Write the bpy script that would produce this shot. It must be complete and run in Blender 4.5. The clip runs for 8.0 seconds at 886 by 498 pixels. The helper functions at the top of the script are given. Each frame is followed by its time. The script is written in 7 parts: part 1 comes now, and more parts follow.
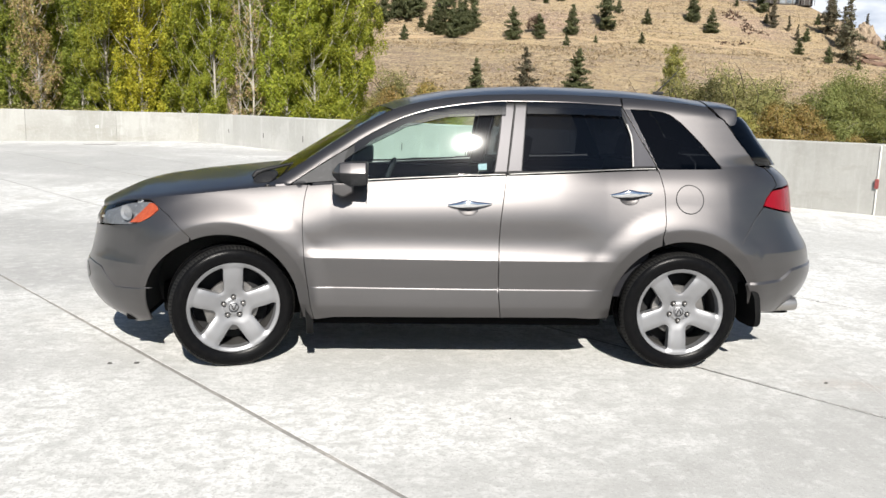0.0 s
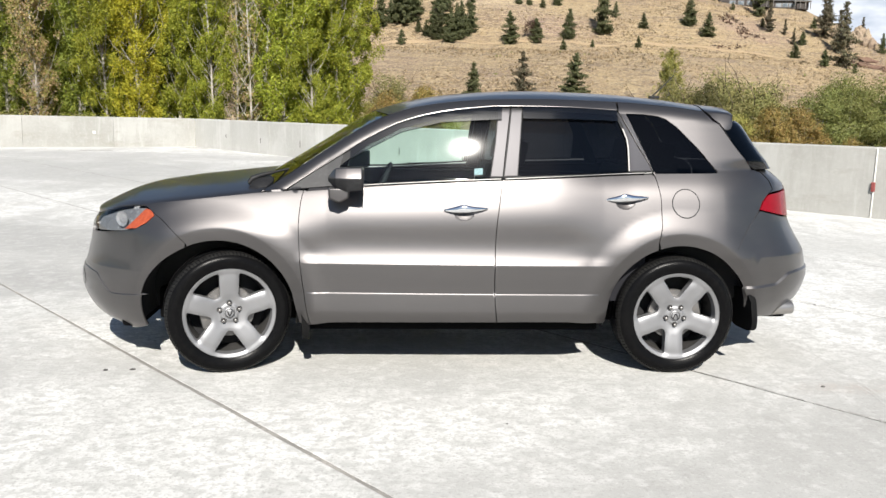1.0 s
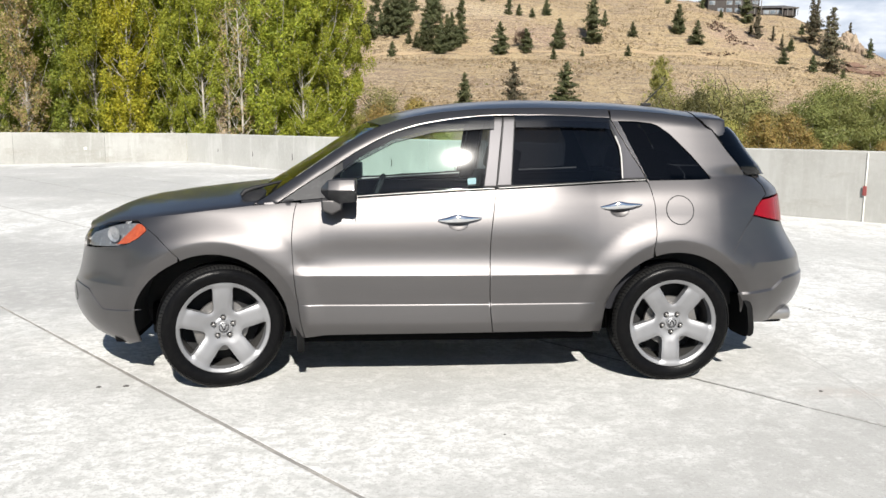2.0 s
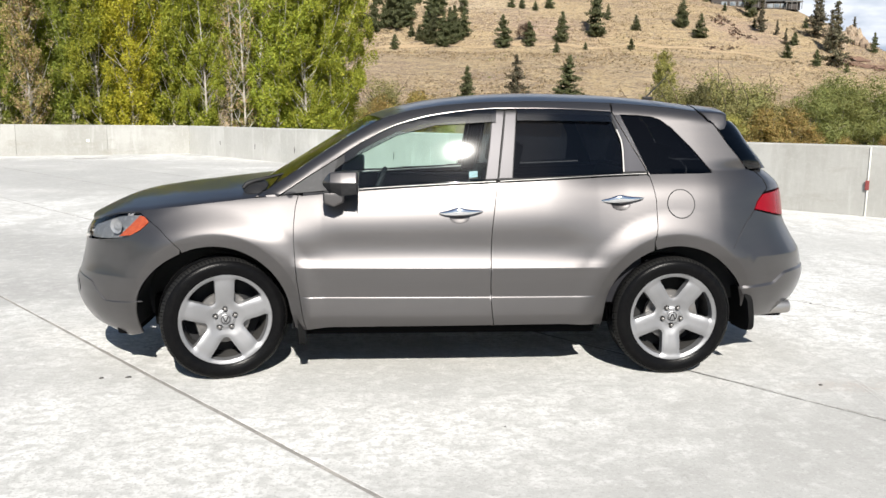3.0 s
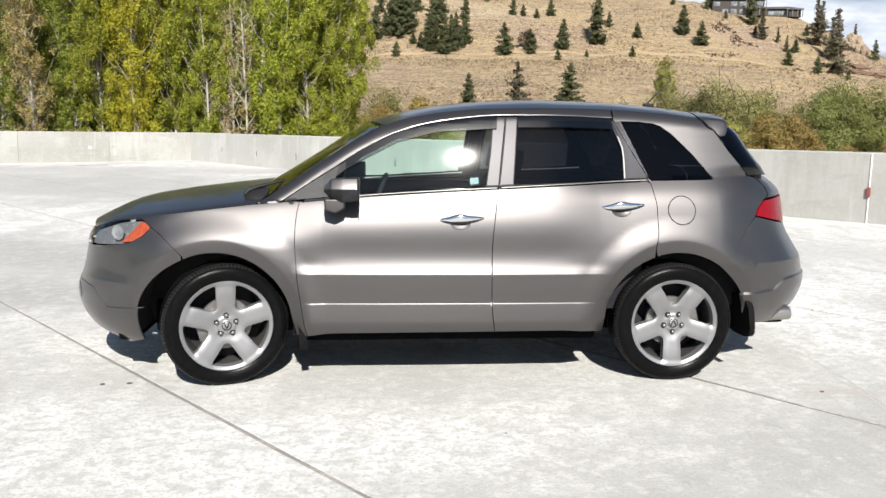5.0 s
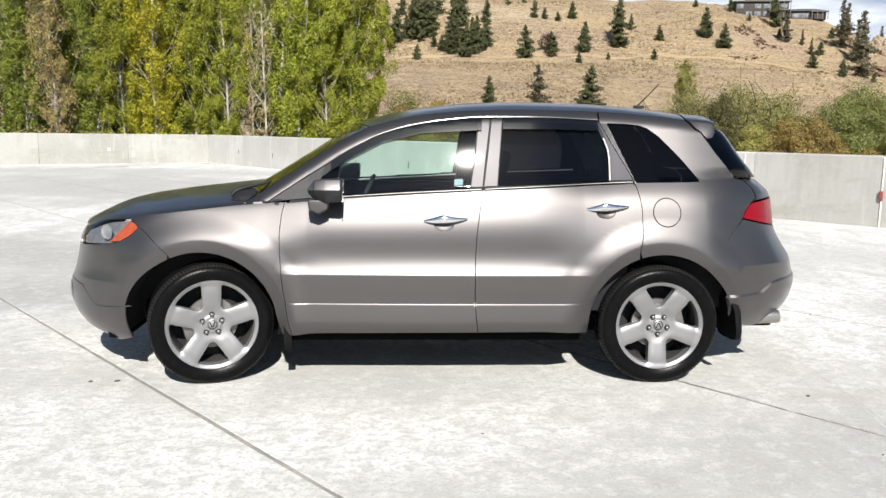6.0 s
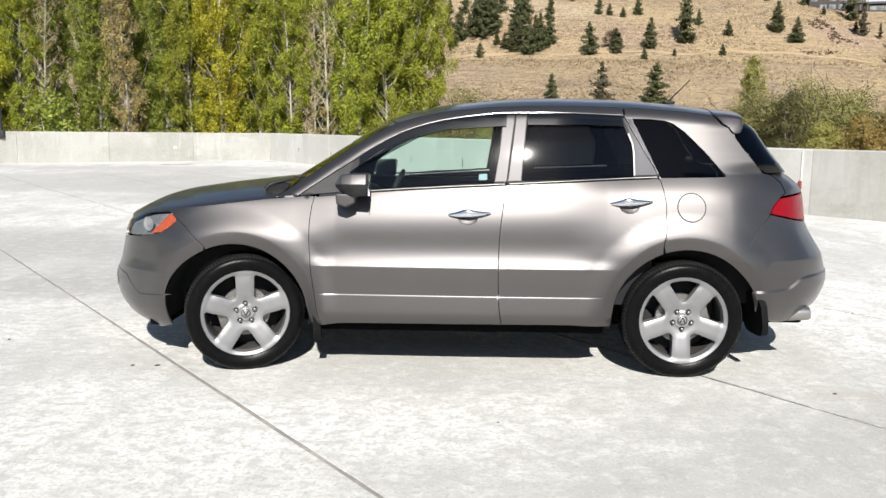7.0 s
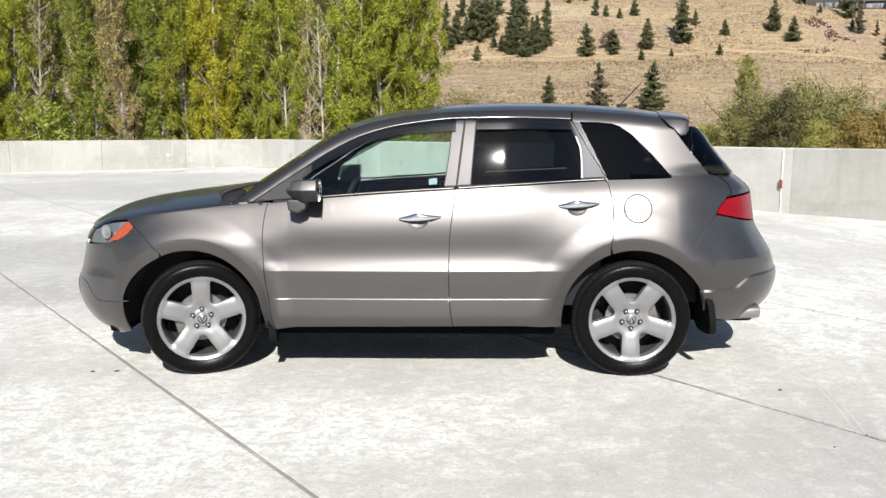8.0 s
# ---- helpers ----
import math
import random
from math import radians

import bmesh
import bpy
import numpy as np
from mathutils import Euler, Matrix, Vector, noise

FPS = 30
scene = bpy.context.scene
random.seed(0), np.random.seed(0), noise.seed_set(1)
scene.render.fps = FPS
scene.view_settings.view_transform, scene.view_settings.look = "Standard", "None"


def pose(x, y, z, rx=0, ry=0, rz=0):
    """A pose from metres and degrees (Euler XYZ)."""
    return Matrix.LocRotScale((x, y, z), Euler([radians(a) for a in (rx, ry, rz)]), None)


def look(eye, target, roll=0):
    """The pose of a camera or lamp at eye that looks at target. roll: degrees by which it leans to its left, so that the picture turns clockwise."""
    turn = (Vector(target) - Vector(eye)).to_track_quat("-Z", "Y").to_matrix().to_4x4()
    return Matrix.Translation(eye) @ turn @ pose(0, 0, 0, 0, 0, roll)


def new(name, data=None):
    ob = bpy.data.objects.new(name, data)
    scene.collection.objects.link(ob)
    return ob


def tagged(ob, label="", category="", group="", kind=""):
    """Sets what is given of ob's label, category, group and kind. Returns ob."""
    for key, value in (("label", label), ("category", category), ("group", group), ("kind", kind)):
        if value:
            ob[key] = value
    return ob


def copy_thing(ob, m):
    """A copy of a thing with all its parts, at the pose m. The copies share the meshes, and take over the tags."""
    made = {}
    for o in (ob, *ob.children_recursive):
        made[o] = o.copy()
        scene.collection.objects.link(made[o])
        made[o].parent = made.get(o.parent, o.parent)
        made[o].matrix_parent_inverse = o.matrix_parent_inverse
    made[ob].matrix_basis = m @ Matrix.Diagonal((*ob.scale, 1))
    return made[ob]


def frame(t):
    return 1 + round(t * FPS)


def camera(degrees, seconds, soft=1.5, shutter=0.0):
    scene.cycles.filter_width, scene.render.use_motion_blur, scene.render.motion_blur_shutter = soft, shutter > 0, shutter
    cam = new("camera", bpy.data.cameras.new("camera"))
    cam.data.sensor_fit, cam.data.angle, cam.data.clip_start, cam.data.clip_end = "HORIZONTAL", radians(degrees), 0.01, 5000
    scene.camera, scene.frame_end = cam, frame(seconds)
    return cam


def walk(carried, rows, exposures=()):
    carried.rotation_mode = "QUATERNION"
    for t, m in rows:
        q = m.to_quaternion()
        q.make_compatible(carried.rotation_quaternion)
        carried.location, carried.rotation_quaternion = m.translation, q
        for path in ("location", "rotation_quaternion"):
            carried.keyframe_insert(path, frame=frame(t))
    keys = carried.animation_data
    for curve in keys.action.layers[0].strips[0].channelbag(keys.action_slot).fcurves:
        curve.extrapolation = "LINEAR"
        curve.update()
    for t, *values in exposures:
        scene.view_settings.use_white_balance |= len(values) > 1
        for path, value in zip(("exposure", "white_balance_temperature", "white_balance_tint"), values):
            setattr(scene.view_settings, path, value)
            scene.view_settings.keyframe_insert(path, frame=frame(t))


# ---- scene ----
cam = camera(57.6, 8.0)
PATH = [
    (0, (-0.438, -5.461, 1.518), (-0.293, -3.4963, 1.1731), 1.60),
    (0.5, (-0.431, -5.464, 1.519), (-0.286, -3.4984, 1.1791), 1.50),
    (1, (-0.428, -5.457, 1.521), (-0.278, -3.4908, 1.187), 1.40),
    (1.5, (-0.432, -5.451, 1.523), (-0.281, -3.4806, 1.2149), 0.60),
    (1.7, (-0.43, -5.437, 1.519), (-0.266, -3.4675, 1.2121), 0.50),
    (2.8, (-0.43, -5.441, 1.514), (-0.265, -3.4737, 1.1939), 0.60),
    (3, (-0.426, -5.45, 1.515), (-0.266, -3.4829, 1.191), 0.70),
    (3.5, (-0.419, -5.45, 1.516), (-0.256, -3.4833, 1.1911), 0.70),
    (4, (-0.413, -5.451, 1.516), (-0.2519, -3.4834, 1.1959), 0.80),
    (4.5, (-0.42, -5.454, 1.516), (-0.2599, -3.4842, 1.2089), 0.90),
    (4.7, (-0.429, -5.454, 1.515), (-0.266, -3.4844, 1.2081), 0.90),
    (5.8, (-0.288, -5.475, 1.51), (-0.16, -3.5029, 1.203), -0.10),
    (6, (-0.214, -5.49, 1.509), (-0.108, -3.5156, 1.2079), 0.80),
    (6.1, (-0.1834, -5.5006, 1.5055), (-0.0852, -3.5264, 1.2005), 1.15),
    (6.2, (-0.1615, -5.5046, 1.5045), (-0.0736, -3.533, 1.1801), 1.33),
    (6.3, (-0.1425, -5.5174, 1.502), (-0.0878, -3.5471, 1.1632), 1.33),
    (6.4, (-0.1232, -5.5236, 1.5046), (-0.1027, -3.5547, 1.1541), 1.06),
    (6.5, (-0.104, -5.536, 1.506), (-0.112, -3.5671, 1.1548), 0.80),
    (6.6, (-0.0796, -5.5481, 1.5037), (-0.1041, -3.5789, 1.1548), 0.07),
    (6.7, (-0.059, -5.5592, 1.5059), (-0.0868, -3.5886, 1.1652), -0.56),
    (6.8, (-0.0363, -5.5711, 1.5031), (-0.0677, -3.5985, 1.1745), -0.59),
    (6.9, (-0.0152, -5.5869, 1.4997), (-0.0445, -3.6125, 1.1824), 0.09),
    (7, (0.004, -5.604, 1.498), (-0.043, -3.6283, 1.191), 0.60),
    (7.1, (0.0329, -5.6244, 1.496), (-0.059, -3.649, 1.1976), 0.91),
    (7.2, (0.0664, -5.6363, 1.4937), (-0.0676, -3.6638, 1.1916), 1.12),
    (7.3, (0.0991, -5.6466, 1.4971), (-0.0607, -3.6782, 1.1809), 1.41),
    (7.4, (0.1339, -5.6581, 1.5018), (-0.0275, -3.6919, 1.1729), 1.55),
    (7.5, (0.167, -5.67, 1.503), (0.023, -3.7032, 1.17), 1.40),
    (7.6, (0.1948, -5.6676, 1.5086), (0.0875, -3.6984, 1.1756), 1.05),
    (7.7, (0.2174, -5.6729, 1.5117), (0.1435, -3.7014, 1.1832), 0.71),
    (7.8, (0.2391, -5.6758, 1.5121), (0.182, -3.7023, 1.1927), 0.76),
    (7.9, (0.273, -5.6784, 1.5107), (0.2242, -3.7026, 1.2048), 0.30),
    (8, (0.303, -5.675, 1.512), (0.254, -3.6981, 1.213), -0.20),
]
walk(cam, [(t, look(e, g, r)) for t, e, g, r in PATH])

# ---- sky and sun ----
SUN_DIR = Vector((0.052, -0.787, 0.615)).normalized()
world = bpy.data.worlds.new("sky")
scene.world = world
world.use_nodes = True
wn, wl = world.node_tree.nodes, world.node_tree.links
sky = wn.new("ShaderNodeTexSky")
sky.sky_type = "NISHITA"
sky.sun_disc = False
sky.sun_elevation = math.asin(SUN_DIR.z)
sky.sun_rotation = math.atan2(SUN_DIR.x, SUN_DIR.y)
sky.altitude, sky.air_density, sky.dust_density = 400, 1.0, 0.4
wn["Background"].inputs["Strength"].default_value = 0.052
wl.new(sky.outputs[0], wn["Background"].inputs["Color"])
sun = new("sun", bpy.data.lights.new("sun", "SUN"))
sun.data.energy, sun.data.angle, sun.data.color = 5.0, radians(0.55), (1.0, 0.958, 0.885)
sun.matrix_world = look(SUN_DIR * 50, (0, 0, 0))
scene.view_settings.exposure = 0.89
# ---- materials ----
def material(name, color, rough=0.5, metal=0.0, coat=0.0, spots=(), bump=(), spec=0.5, vary=0.0, islands=0.0, translucent=0.0, hues=(), blots=(), under=99, coat_rough=0.03):
    """A procedural surface. spots: (scale, colour, low, high, weight, stretch x y z) layers of noise; bump: (scale, distance) layers of relief;
    vary: brightness by object; islands: brightness by leaf or piece; hues: second colour by leaf;
    blots: (x, y, half length, half width, colour, weight) worn or stained patches with ragged edges, laid over the first `under` layers of spots."""
    m = bpy.data.materials.new(name)
    m.use_nodes = True
    n, l = m.node_tree.nodes, m.node_tree.links
    p = n["Principled BSDF"]
    where = n.new("ShaderNodeTexCoord").outputs["Object"]
    rgb = n.new("ShaderNodeRGB")
    rgb.outputs[0].default_value = (*color, 1)
    col = rgb.outputs[0]

    def mixed(kind, fac, a, b):
        mx = n.new("ShaderNodeMix")
        mx.data_type, mx.blend_type = "RGBA", kind
        for key, v in ((0, fac), (6, a), (7, b)):
            if isinstance(v, (float, int)):
                mx.inputs[key].default_value = v
            elif isinstance(v, tuple):
                mx.inputs[key].default_value = (*v, 1)
            else:
                l.new(v, mx.inputs[key])
        return mx.outputs[2]

    def noise_of(scale, detail=4.0, stretch=None):
        t = n.new("ShaderNodeTexNoise")
        t.inputs["Scale"].default_value, t.inputs["Detail"].default_value, t.inputs["Roughness"].default_value = scale, detail, 0.6
        if stretch:
            mp = n.new("ShaderNodeMapping")
            mp.inputs["Scale"].default_value = stretch[:3]
            if len(stretch) > 3:
                mp.inputs["Rotation"].default_value = (0, 0, radians(stretch[3]))
            l.new(where, mp.inputs["Vector"])
            l.new(mp.outputs[0], t.inputs["Vector"])
        else:
            l.new(where, t.inputs["Vector"])
        return t.outputs["Fac"]

    def ramp_of(v, low, high, a=0.0, b=1.0):
        r = n.new("ShaderNodeMapRange")
        l.new(v, r.inputs[0])
        for i, x in enumerate((low, high, a, b)):
            r.inputs[i + 1].default_value = x
        return r.outputs[0]

    def spotted(col, layers):
        for scale, c, low, high, weight, *stretch in layers:
            col = mixed("MIX", ramp_of(noise_of(scale, 6.0, stretch), low, high, 0.0, weight), col, c)
        return col

    col = spotted(col, spots[:under])
    for bx, by, rx, ry, c, weight in blots:
        mp = n.new("ShaderNodeMapping")
        mp.inputs["Location"].default_value = (-bx / rx, -by / ry, 0)
        mp.inputs["Scale"].default_value = (1 / rx, 1 / ry, 0)
        l.new(where, mp.inputs["Vector"])
        ln = n.new("ShaderNodeVectorMath")
        ln.operation = "LENGTH"
        l.new(mp.outputs[0], ln.inputs[0])
        ad = n.new("ShaderNodeMath")
        ad.operation = "MULTIPLY_ADD"
        l.new(noise_of(2.4 / min(rx, ry), 9.0), ad.inputs[0])
        ad.inputs[1].default_value = 2.6
        l.new(ln.outputs["Value"], ad.inputs[2])
        col = mixed("MIX", ramp_of(ad.outputs[0], 2.65, 1.75, 0.0, weight), col, c)
    col = spotted(col, spots[under:])
    if islands or hues:
        geo = n.new("ShaderNodeNewGeometry").outputs["Random Per Island"]
        if hues:
            col = mixed("MIX", ramp_of(geo, hues[1], hues[2]), col, hues[0])
        if islands:
            sc = n.new("ShaderNodeMath")
            sc.operation, sc.inputs[1].default_value = "MULTIPLY", 7.31
            l.new(geo, sc.inputs[0])
            fr = n.new("ShaderNodeMath")
            fr.operation = "FRACT"
            l.new(sc.outputs[0], fr.inputs[0])
            v = ramp_of(fr.outputs[0], 0, 1, 1 - islands, 1 + islands)
            hsv = n.new("ShaderNodeHueSaturation")
            l.new(v, hsv.inputs["Value"])
            l.new(col, hsv.inputs["Color"])
            col = hsv.outputs[0]
    if vary:
        hsv = n.new("ShaderNodeHueSaturation")
        rnd = n.new("ShaderNodeObjectInfo").outputs["Random"]
        l.new(ramp_of(rnd, 0, 1, 1 - vary, 1 + vary), hsv.inputs["Value"])
        l.new(ramp_of(rnd, 0, 1, 0.5 - vary * 0.06, 0.5 + vary * 0.06), hsv.inputs["Hue"])
        l.new(col, hsv.inputs["Color"])
        col = hsv.outputs[0]
    l.new(col, p.inputs["Base Color"])
    p.inputs["Roughness"].default_value, p.inputs["Metallic"].default_value = rough, metal
    p.inputs["Coat Weight"].default_value, p.inputs["Coat Roughness"].default_value = coat, coat_rough
    p.inputs["Specular IOR Level"].default_value = spec
    normal = None
    for scale, depth in bump:
        b = n.new("ShaderNodeBump")
        b.inputs["Strength"].default_value, b.inputs["Distance"].default_value = 1.0, depth
        l.new(noise_of(scale, 5.0), b.inputs["Height"])
        if normal:
            l.new(normal, b.inputs["Normal"])
        normal = b.outputs[0]
    if normal:
        l.new(normal, p.inputs["Normal"])
    if translucent:
        tr = n.new("ShaderNodeBsdfTranslucent")
        l.new(col, tr.inputs["Color"])
        mx = n.new("ShaderNodeMixShader")
        mx.inputs[0].default_value = translucent
        l.new(p.outputs[0], mx.inputs[1])
        l.new(tr.outputs[0], mx.inputs[2])
        l.new(mx.outputs[0], n["Material Output"].inputs["Surface"])
    return m


def glass(name, tint, rough=0.0, gloss=1.0, ior=1.5):
    """Thin pane: tinted see-through with a Fresnel gloss."""
    m = bpy.data.materials.new(name)
    m.use_nodes = True
    n, l = m.node_tree.nodes, m.node_tree.links
    n.remove(n["Principled BSDF"])
    clear, shine, mx, fr = (n.new(k) for k in ("ShaderNodeBsdfTransparent", "ShaderNodeBsdfGlossy", "ShaderNodeMixShader", "ShaderNodeFresnel"))
    clear.inputs["Color"].default_value = (*tint, 1)
    shine.inputs["Roughness"].default_value = rough
    shine.inputs["Color"].default_value = (gloss, gloss, gloss, 1)
    fr.inputs["IOR"].default_value = ior
    l.new(fr.outputs[0], mx.inputs[0])
    l.new(clear.outputs[0], mx.inputs[1])
    l.new(shine.outputs[0], mx.inputs[2])
    l.new(mx.outputs[0], n["Material Output"].inputs["Surface"])
    return m


PAINT = material("bronze_grey_metallic_paint", (0.0985, 0.0935, 0.0945), 0.425, 0.93, coat=0.65, coat_rough=0.12, spots=((900, (0.138, 0.129, 0.126), 0.45, 0.7, 0.35), (1.6, (0.101, 0.0945, 0.0925), 0.4, 0.7, 0.25), (7, (0.112, 0.105, 0.104), 0.45, 0.65, 0.35, 0.25, 1.0, 3.0)))
TRIM_GREY = material("satin_grey_trim", (0.033, 0.032, 0.034), 0.42, 0.9, coat=0.2, spots=((8, (0.030, 0.029, 0.031), 0.4, 0.7, 0.4),))
TRIM_MID = material("satin_mid_grey_trim", (0.021, 0.021, 0.024), 0.40, 0.85, spec=0.2, coat=0.0, spots=((60, (0.02, 0.02, 0.022), 0.4, 0.7, 0.4),))
BRIGHT_STRIP = material("dulled_bright_strip", (0.17, 0.168, 0.165), 0.45, 0.85, spots=((30, (0.11, 0.11, 0.108), 0.45, 0.7, 0.5),))
FLAP = material("black_flap_rubber", (0.006, 0.006, 0.0062), 0.75, spec=0.08, spots=((30, (0.010, 0.010, 0.0095), 0.5, 0.75, 0.5),))
UNDER = material("black_undercoat", (0.004, 0.004, 0.0042), 0.95, spec=0.03, spots=((9, (0.007, 0.0065, 0.006), 0.5, 0.8, 0.5),))
PIPE = material("dulled_chrome", (0.36, 0.345, 0.33), 0.30, 0.9, spots=((40, (0.35, 0.33, 0.30), 0.45, 0.7, 0.5),))
DARK_TRIM = material("dark_grey_trim", (0.026, 0.026, 0.028), 0.45, spec=0.2, spots=((30, (0.06, 0.06, 0.062), 0.5, 0.75, 0.5),))
BLACK = material("black_plastic", (0.012, 0.012, 0.013), 0.6, spec=0.25, spots=((30, (0.03, 0.03, 0.03), 0.5, 0.75, 0.5),), bump=((400, 0.0004),))
VOID = material("dark_underbody", (0.010, 0.010, 0.011), 0.9, spots=((9, (0.03, 0.027, 0.024), 0.5, 0.8, 0.6),))
GLOSS_BLACK = material("gloss_black_trim", (0.012, 0.012, 0.013), 0.12, spots=((14, (0.02, 0.02, 0.02), 0.4, 0.7, 0.5),))
RUBBER = material("tyre_rubber", (0.0035, 0.0035, 0.0039), 0.27, spec=0.06, spots=((40, (0.007, 0.007, 0.0067), 0.45, 0.75, 0.6), (6, (0.010, 0.0098, 0.0092), 0.6, 0.9, 0.4)), bump=((160, 0.0006),))
RIM_LIP = material("machined_rim_lip", (0.18, 0.18, 0.185), 0.58, 0.4, coat=0.0, spots=((20, (0.15, 0.15, 0.15), 0.45, 0.7, 0.5),))
TREAD = material("worn_tread_rubber", (0.007, 0.0068, 0.0066), 0.6, spec=0.2, spots=((30, (0.016, 0.0155, 0.014), 0.45, 0.7, 0.6),), bump=((160, 0.0008),))
ALLOY = material("silver_alloy", (0.225, 0.225, 0.232), 0.46, 0.62, coat=0.0, spots=((16, (0.24, 0.24, 0.245), 0.45, 0.75, 0.3), (5, (0.27, 0.27, 0.278), 0.45, 0.65, 0.4)))
CHROME = material("chrome", (0.80, 0.81, 0.83), 0.10, 1.0, spots=((20, (0.7, 0.71, 0.73), 0.4, 0.7, 0.4),))
# alloy with the shade inside the wheel put into its colour
BARREL_SHADE = material("shade_darkened_alloy", (0.045, 0.043, 0.041), 0.65, 0.3, spots=((14, (0.025, 0.024, 0.022), 0.45, 0.7, 0.7),))
STEEL = material("brake_steel", (0.16, 0.155, 0.15), 0.45, 0.7, spots=((30, (0.24, 0.20, 0.17), 0.5, 0.8, 0.5),), bump=((120, 0.0005),))
AMBER = material("amber_lens", (0.28, 0.050, 0.020), 0.25, coat=0.5, spots=((90, (0.50, 0.13, 0.05), 0.45, 0.65, 0.5),), bump=((180, 0.0012),))
RED_LENS = material("red_lens", (0.16, 0.0016, 0.006), 0.25, coat=0.25, spec=0.12, spots=((70, (0.21, 0.002, 0.007), 0.45, 0.65, 0.6), (6, (0.11, 0.0015, 0.004), 0.4, 0.7, 0.5)), bump=((150, 0.0003),))
LAMP_INSIDE = material("lamp_reflector", (0.135, 0.14, 0.148), 0.40, 0.15, spots=((14, (0.105, 0.11, 0.118), 0.46, 0.62, 0.7, 1.0, 1.0, 0.35), (40, (0.36, 0.37, 0.385), 0.56, 0.66, 0.6)), bump=((40, 0.004),))
LAMP_BOWL = material("silvered_bowl", (0.26, 0.265, 0.275), 0.45, 0.5, spots=((40, (0.30, 0.305, 0.315), 0.45, 0.65, 0.6),))
CLOTH = material("dark_leather", (0.011, 0.011, 0.014), 0.65, spec=0.3, spots=((12, (0.018, 0.018, 0.022), 0.4, 0.7, 0.6),), bump=((200, 0.0008),))
STICKER = material("pale_sticker", (0.13, 0.15, 0.19), 0.5, spots=((300, (0.2, 0.3, 0.4), 0.5, 0.6, 0.8),))
GLASS_FRONT = glass("light_green_glass", (0.81, 0.945, 0.90), 0.034)
GLASS_REAR = glass("privacy_glass", (0.125, 0.132, 0.145), 0.025, ior=1.44)
GLASS_SCREEN = glass("windscreen_glass", (0.55, 0.66, 0.60), 0.0)
GLASS_DARK = glass("dark_privacy_glass", (0.030, 0.032, 0.038), 0.02, ior=1.36)
GLASS_LAMP = glass("clear_lamp_lens", (0.93, 0.94, 0.95), 0.03, ior=1.2)
GLASS_VISOR = glass("smoked_visor", (0.27, 0.275, 0.285), 0.10, 1.0, ior=1.65)

CONCRETE = material("deck_concrete", (0.675, 0.671, 0.653), 0.80, under=5, spots=(
    (0.20, (0.40, 0.397, 0.38), 0.45, 0.58, 0.7), (0.6, (0.35, 0.346, 0.332), 0.48, 0.62, 0.7, 1.0, 0.45, 1.0, 35), (2.3, (0.40, 0.396, 0.38), 0.49, 0.61, 0.6, 1.0, 0.6, 1.0, 20), (0.9, (0.53, 0.495, 0.455), 0.56, 0.70, 0.4),
    (2.1, (0.27, 0.262, 0.25), 0.69, 0.76, 0.4), (5.5, (0.40, 0.396, 0.38), 0.50, 0.60, 0.45, 1.0, 0.55, 1.0, 25), (8, (0.64, 0.637, 0.62), 0.52, 0.64, 0.35), (14, (0.36, 0.355, 0.34), 0.50, 0.59, 0.62, 0.7, 1.0, 1.0, 10),
    (27, (0.37, 0.365, 0.348), 0.50, 0.59, 0.6), (40, (0.66, 0.655, 0.637), 0.56, 0.68, 0.25), (60, (0.29, 0.285, 0.27), 0.54, 0.63, 0.6)),
    bump=((9, 0.003), (60, 0.002), (220, 0.001)), vary=0.025,
    blots=((0.05, -1.75, 1.5, 0.50, (0.65, 0.646, 0.627), 0.75), (-1.6, -2.0, 1.2, 0.8, (0.63, 0.626, 0.605), 0.5), (2.2, -2.0, 1.7, 0.75, (0.30, 0.295, 0.28), 0.8), (2.6, -0.7, 1.2, 0.4, (0.40, 0.393, 0.375), 0.6), (-2.6, -0.7, 1.0, 0.5, (0.33, 0.325, 0.315), 0.6),
           (-5.0, 4.0, 3.5, 1.6, (0.29, 0.287, 0.28), 0.8), (-9.0, 14.0, 7.0, 4.0, (0.32, 0.317, 0.31), 0.75), (1.3, -2.7, 1.0, 0.30, (0.37, 0.365, 0.35), 0.65), (2.30, -1.17, 0.34, 0.09, (0.36, 0.325, 0.295), 0.75), (2.62, -1.06, 0.18, 0.06, (0.33, 0.32, 0.30), 0.7),
           (-10.0, 20.0, 9.0, 1.6, (0.33, 0.327, 0.32), 0.6), (-3.6, 1.6, 1.6, 0.6, (0.27, 0.266, 0.26), 0.75), (-2.7, -1.6, 0.5, 0.25, (0.42, 0.414, 0.40), 0.6)))
TYRE_MARK = material("faint_tyre_mark", (0.40, 0.395, 0.38), 0.85, spots=((5, (0.49, 0.484, 0.467), 0.45, 0.60, 0.9), (27, (0.36, 0.355, 0.34), 0.49, 0.60, 0.6), (60, (0.55, 0.545, 0.527), 0.50, 0.62, 0.7)))
JOINT_STAIN = material("crumbled_joint_edge", (0.31, 0.303, 0.285), 0.9, spots=((6, (0.50, 0.494, 0.475), 0.45, 0.62, 0.7), (40, (0.20, 0.195, 0.18), 0.50, 0.62, 0.6)))
JOINT = material("joint_filler", (0.21, 0.20, 0.185), 0.9, spots=((3, (0.36, 0.34, 0.31), 0.45, 0.65, 0.75), (60, (0.11, 0.105, 0.10), 0.5, 0.7, 0.6)), bump=((80, 0.002),))
GRIT = material("dark_grit", (0.085, 0.08, 0.075), 0.9, spots=((60, (0.05, 0.05, 0.05), 0.45, 0.7, 0.6),))
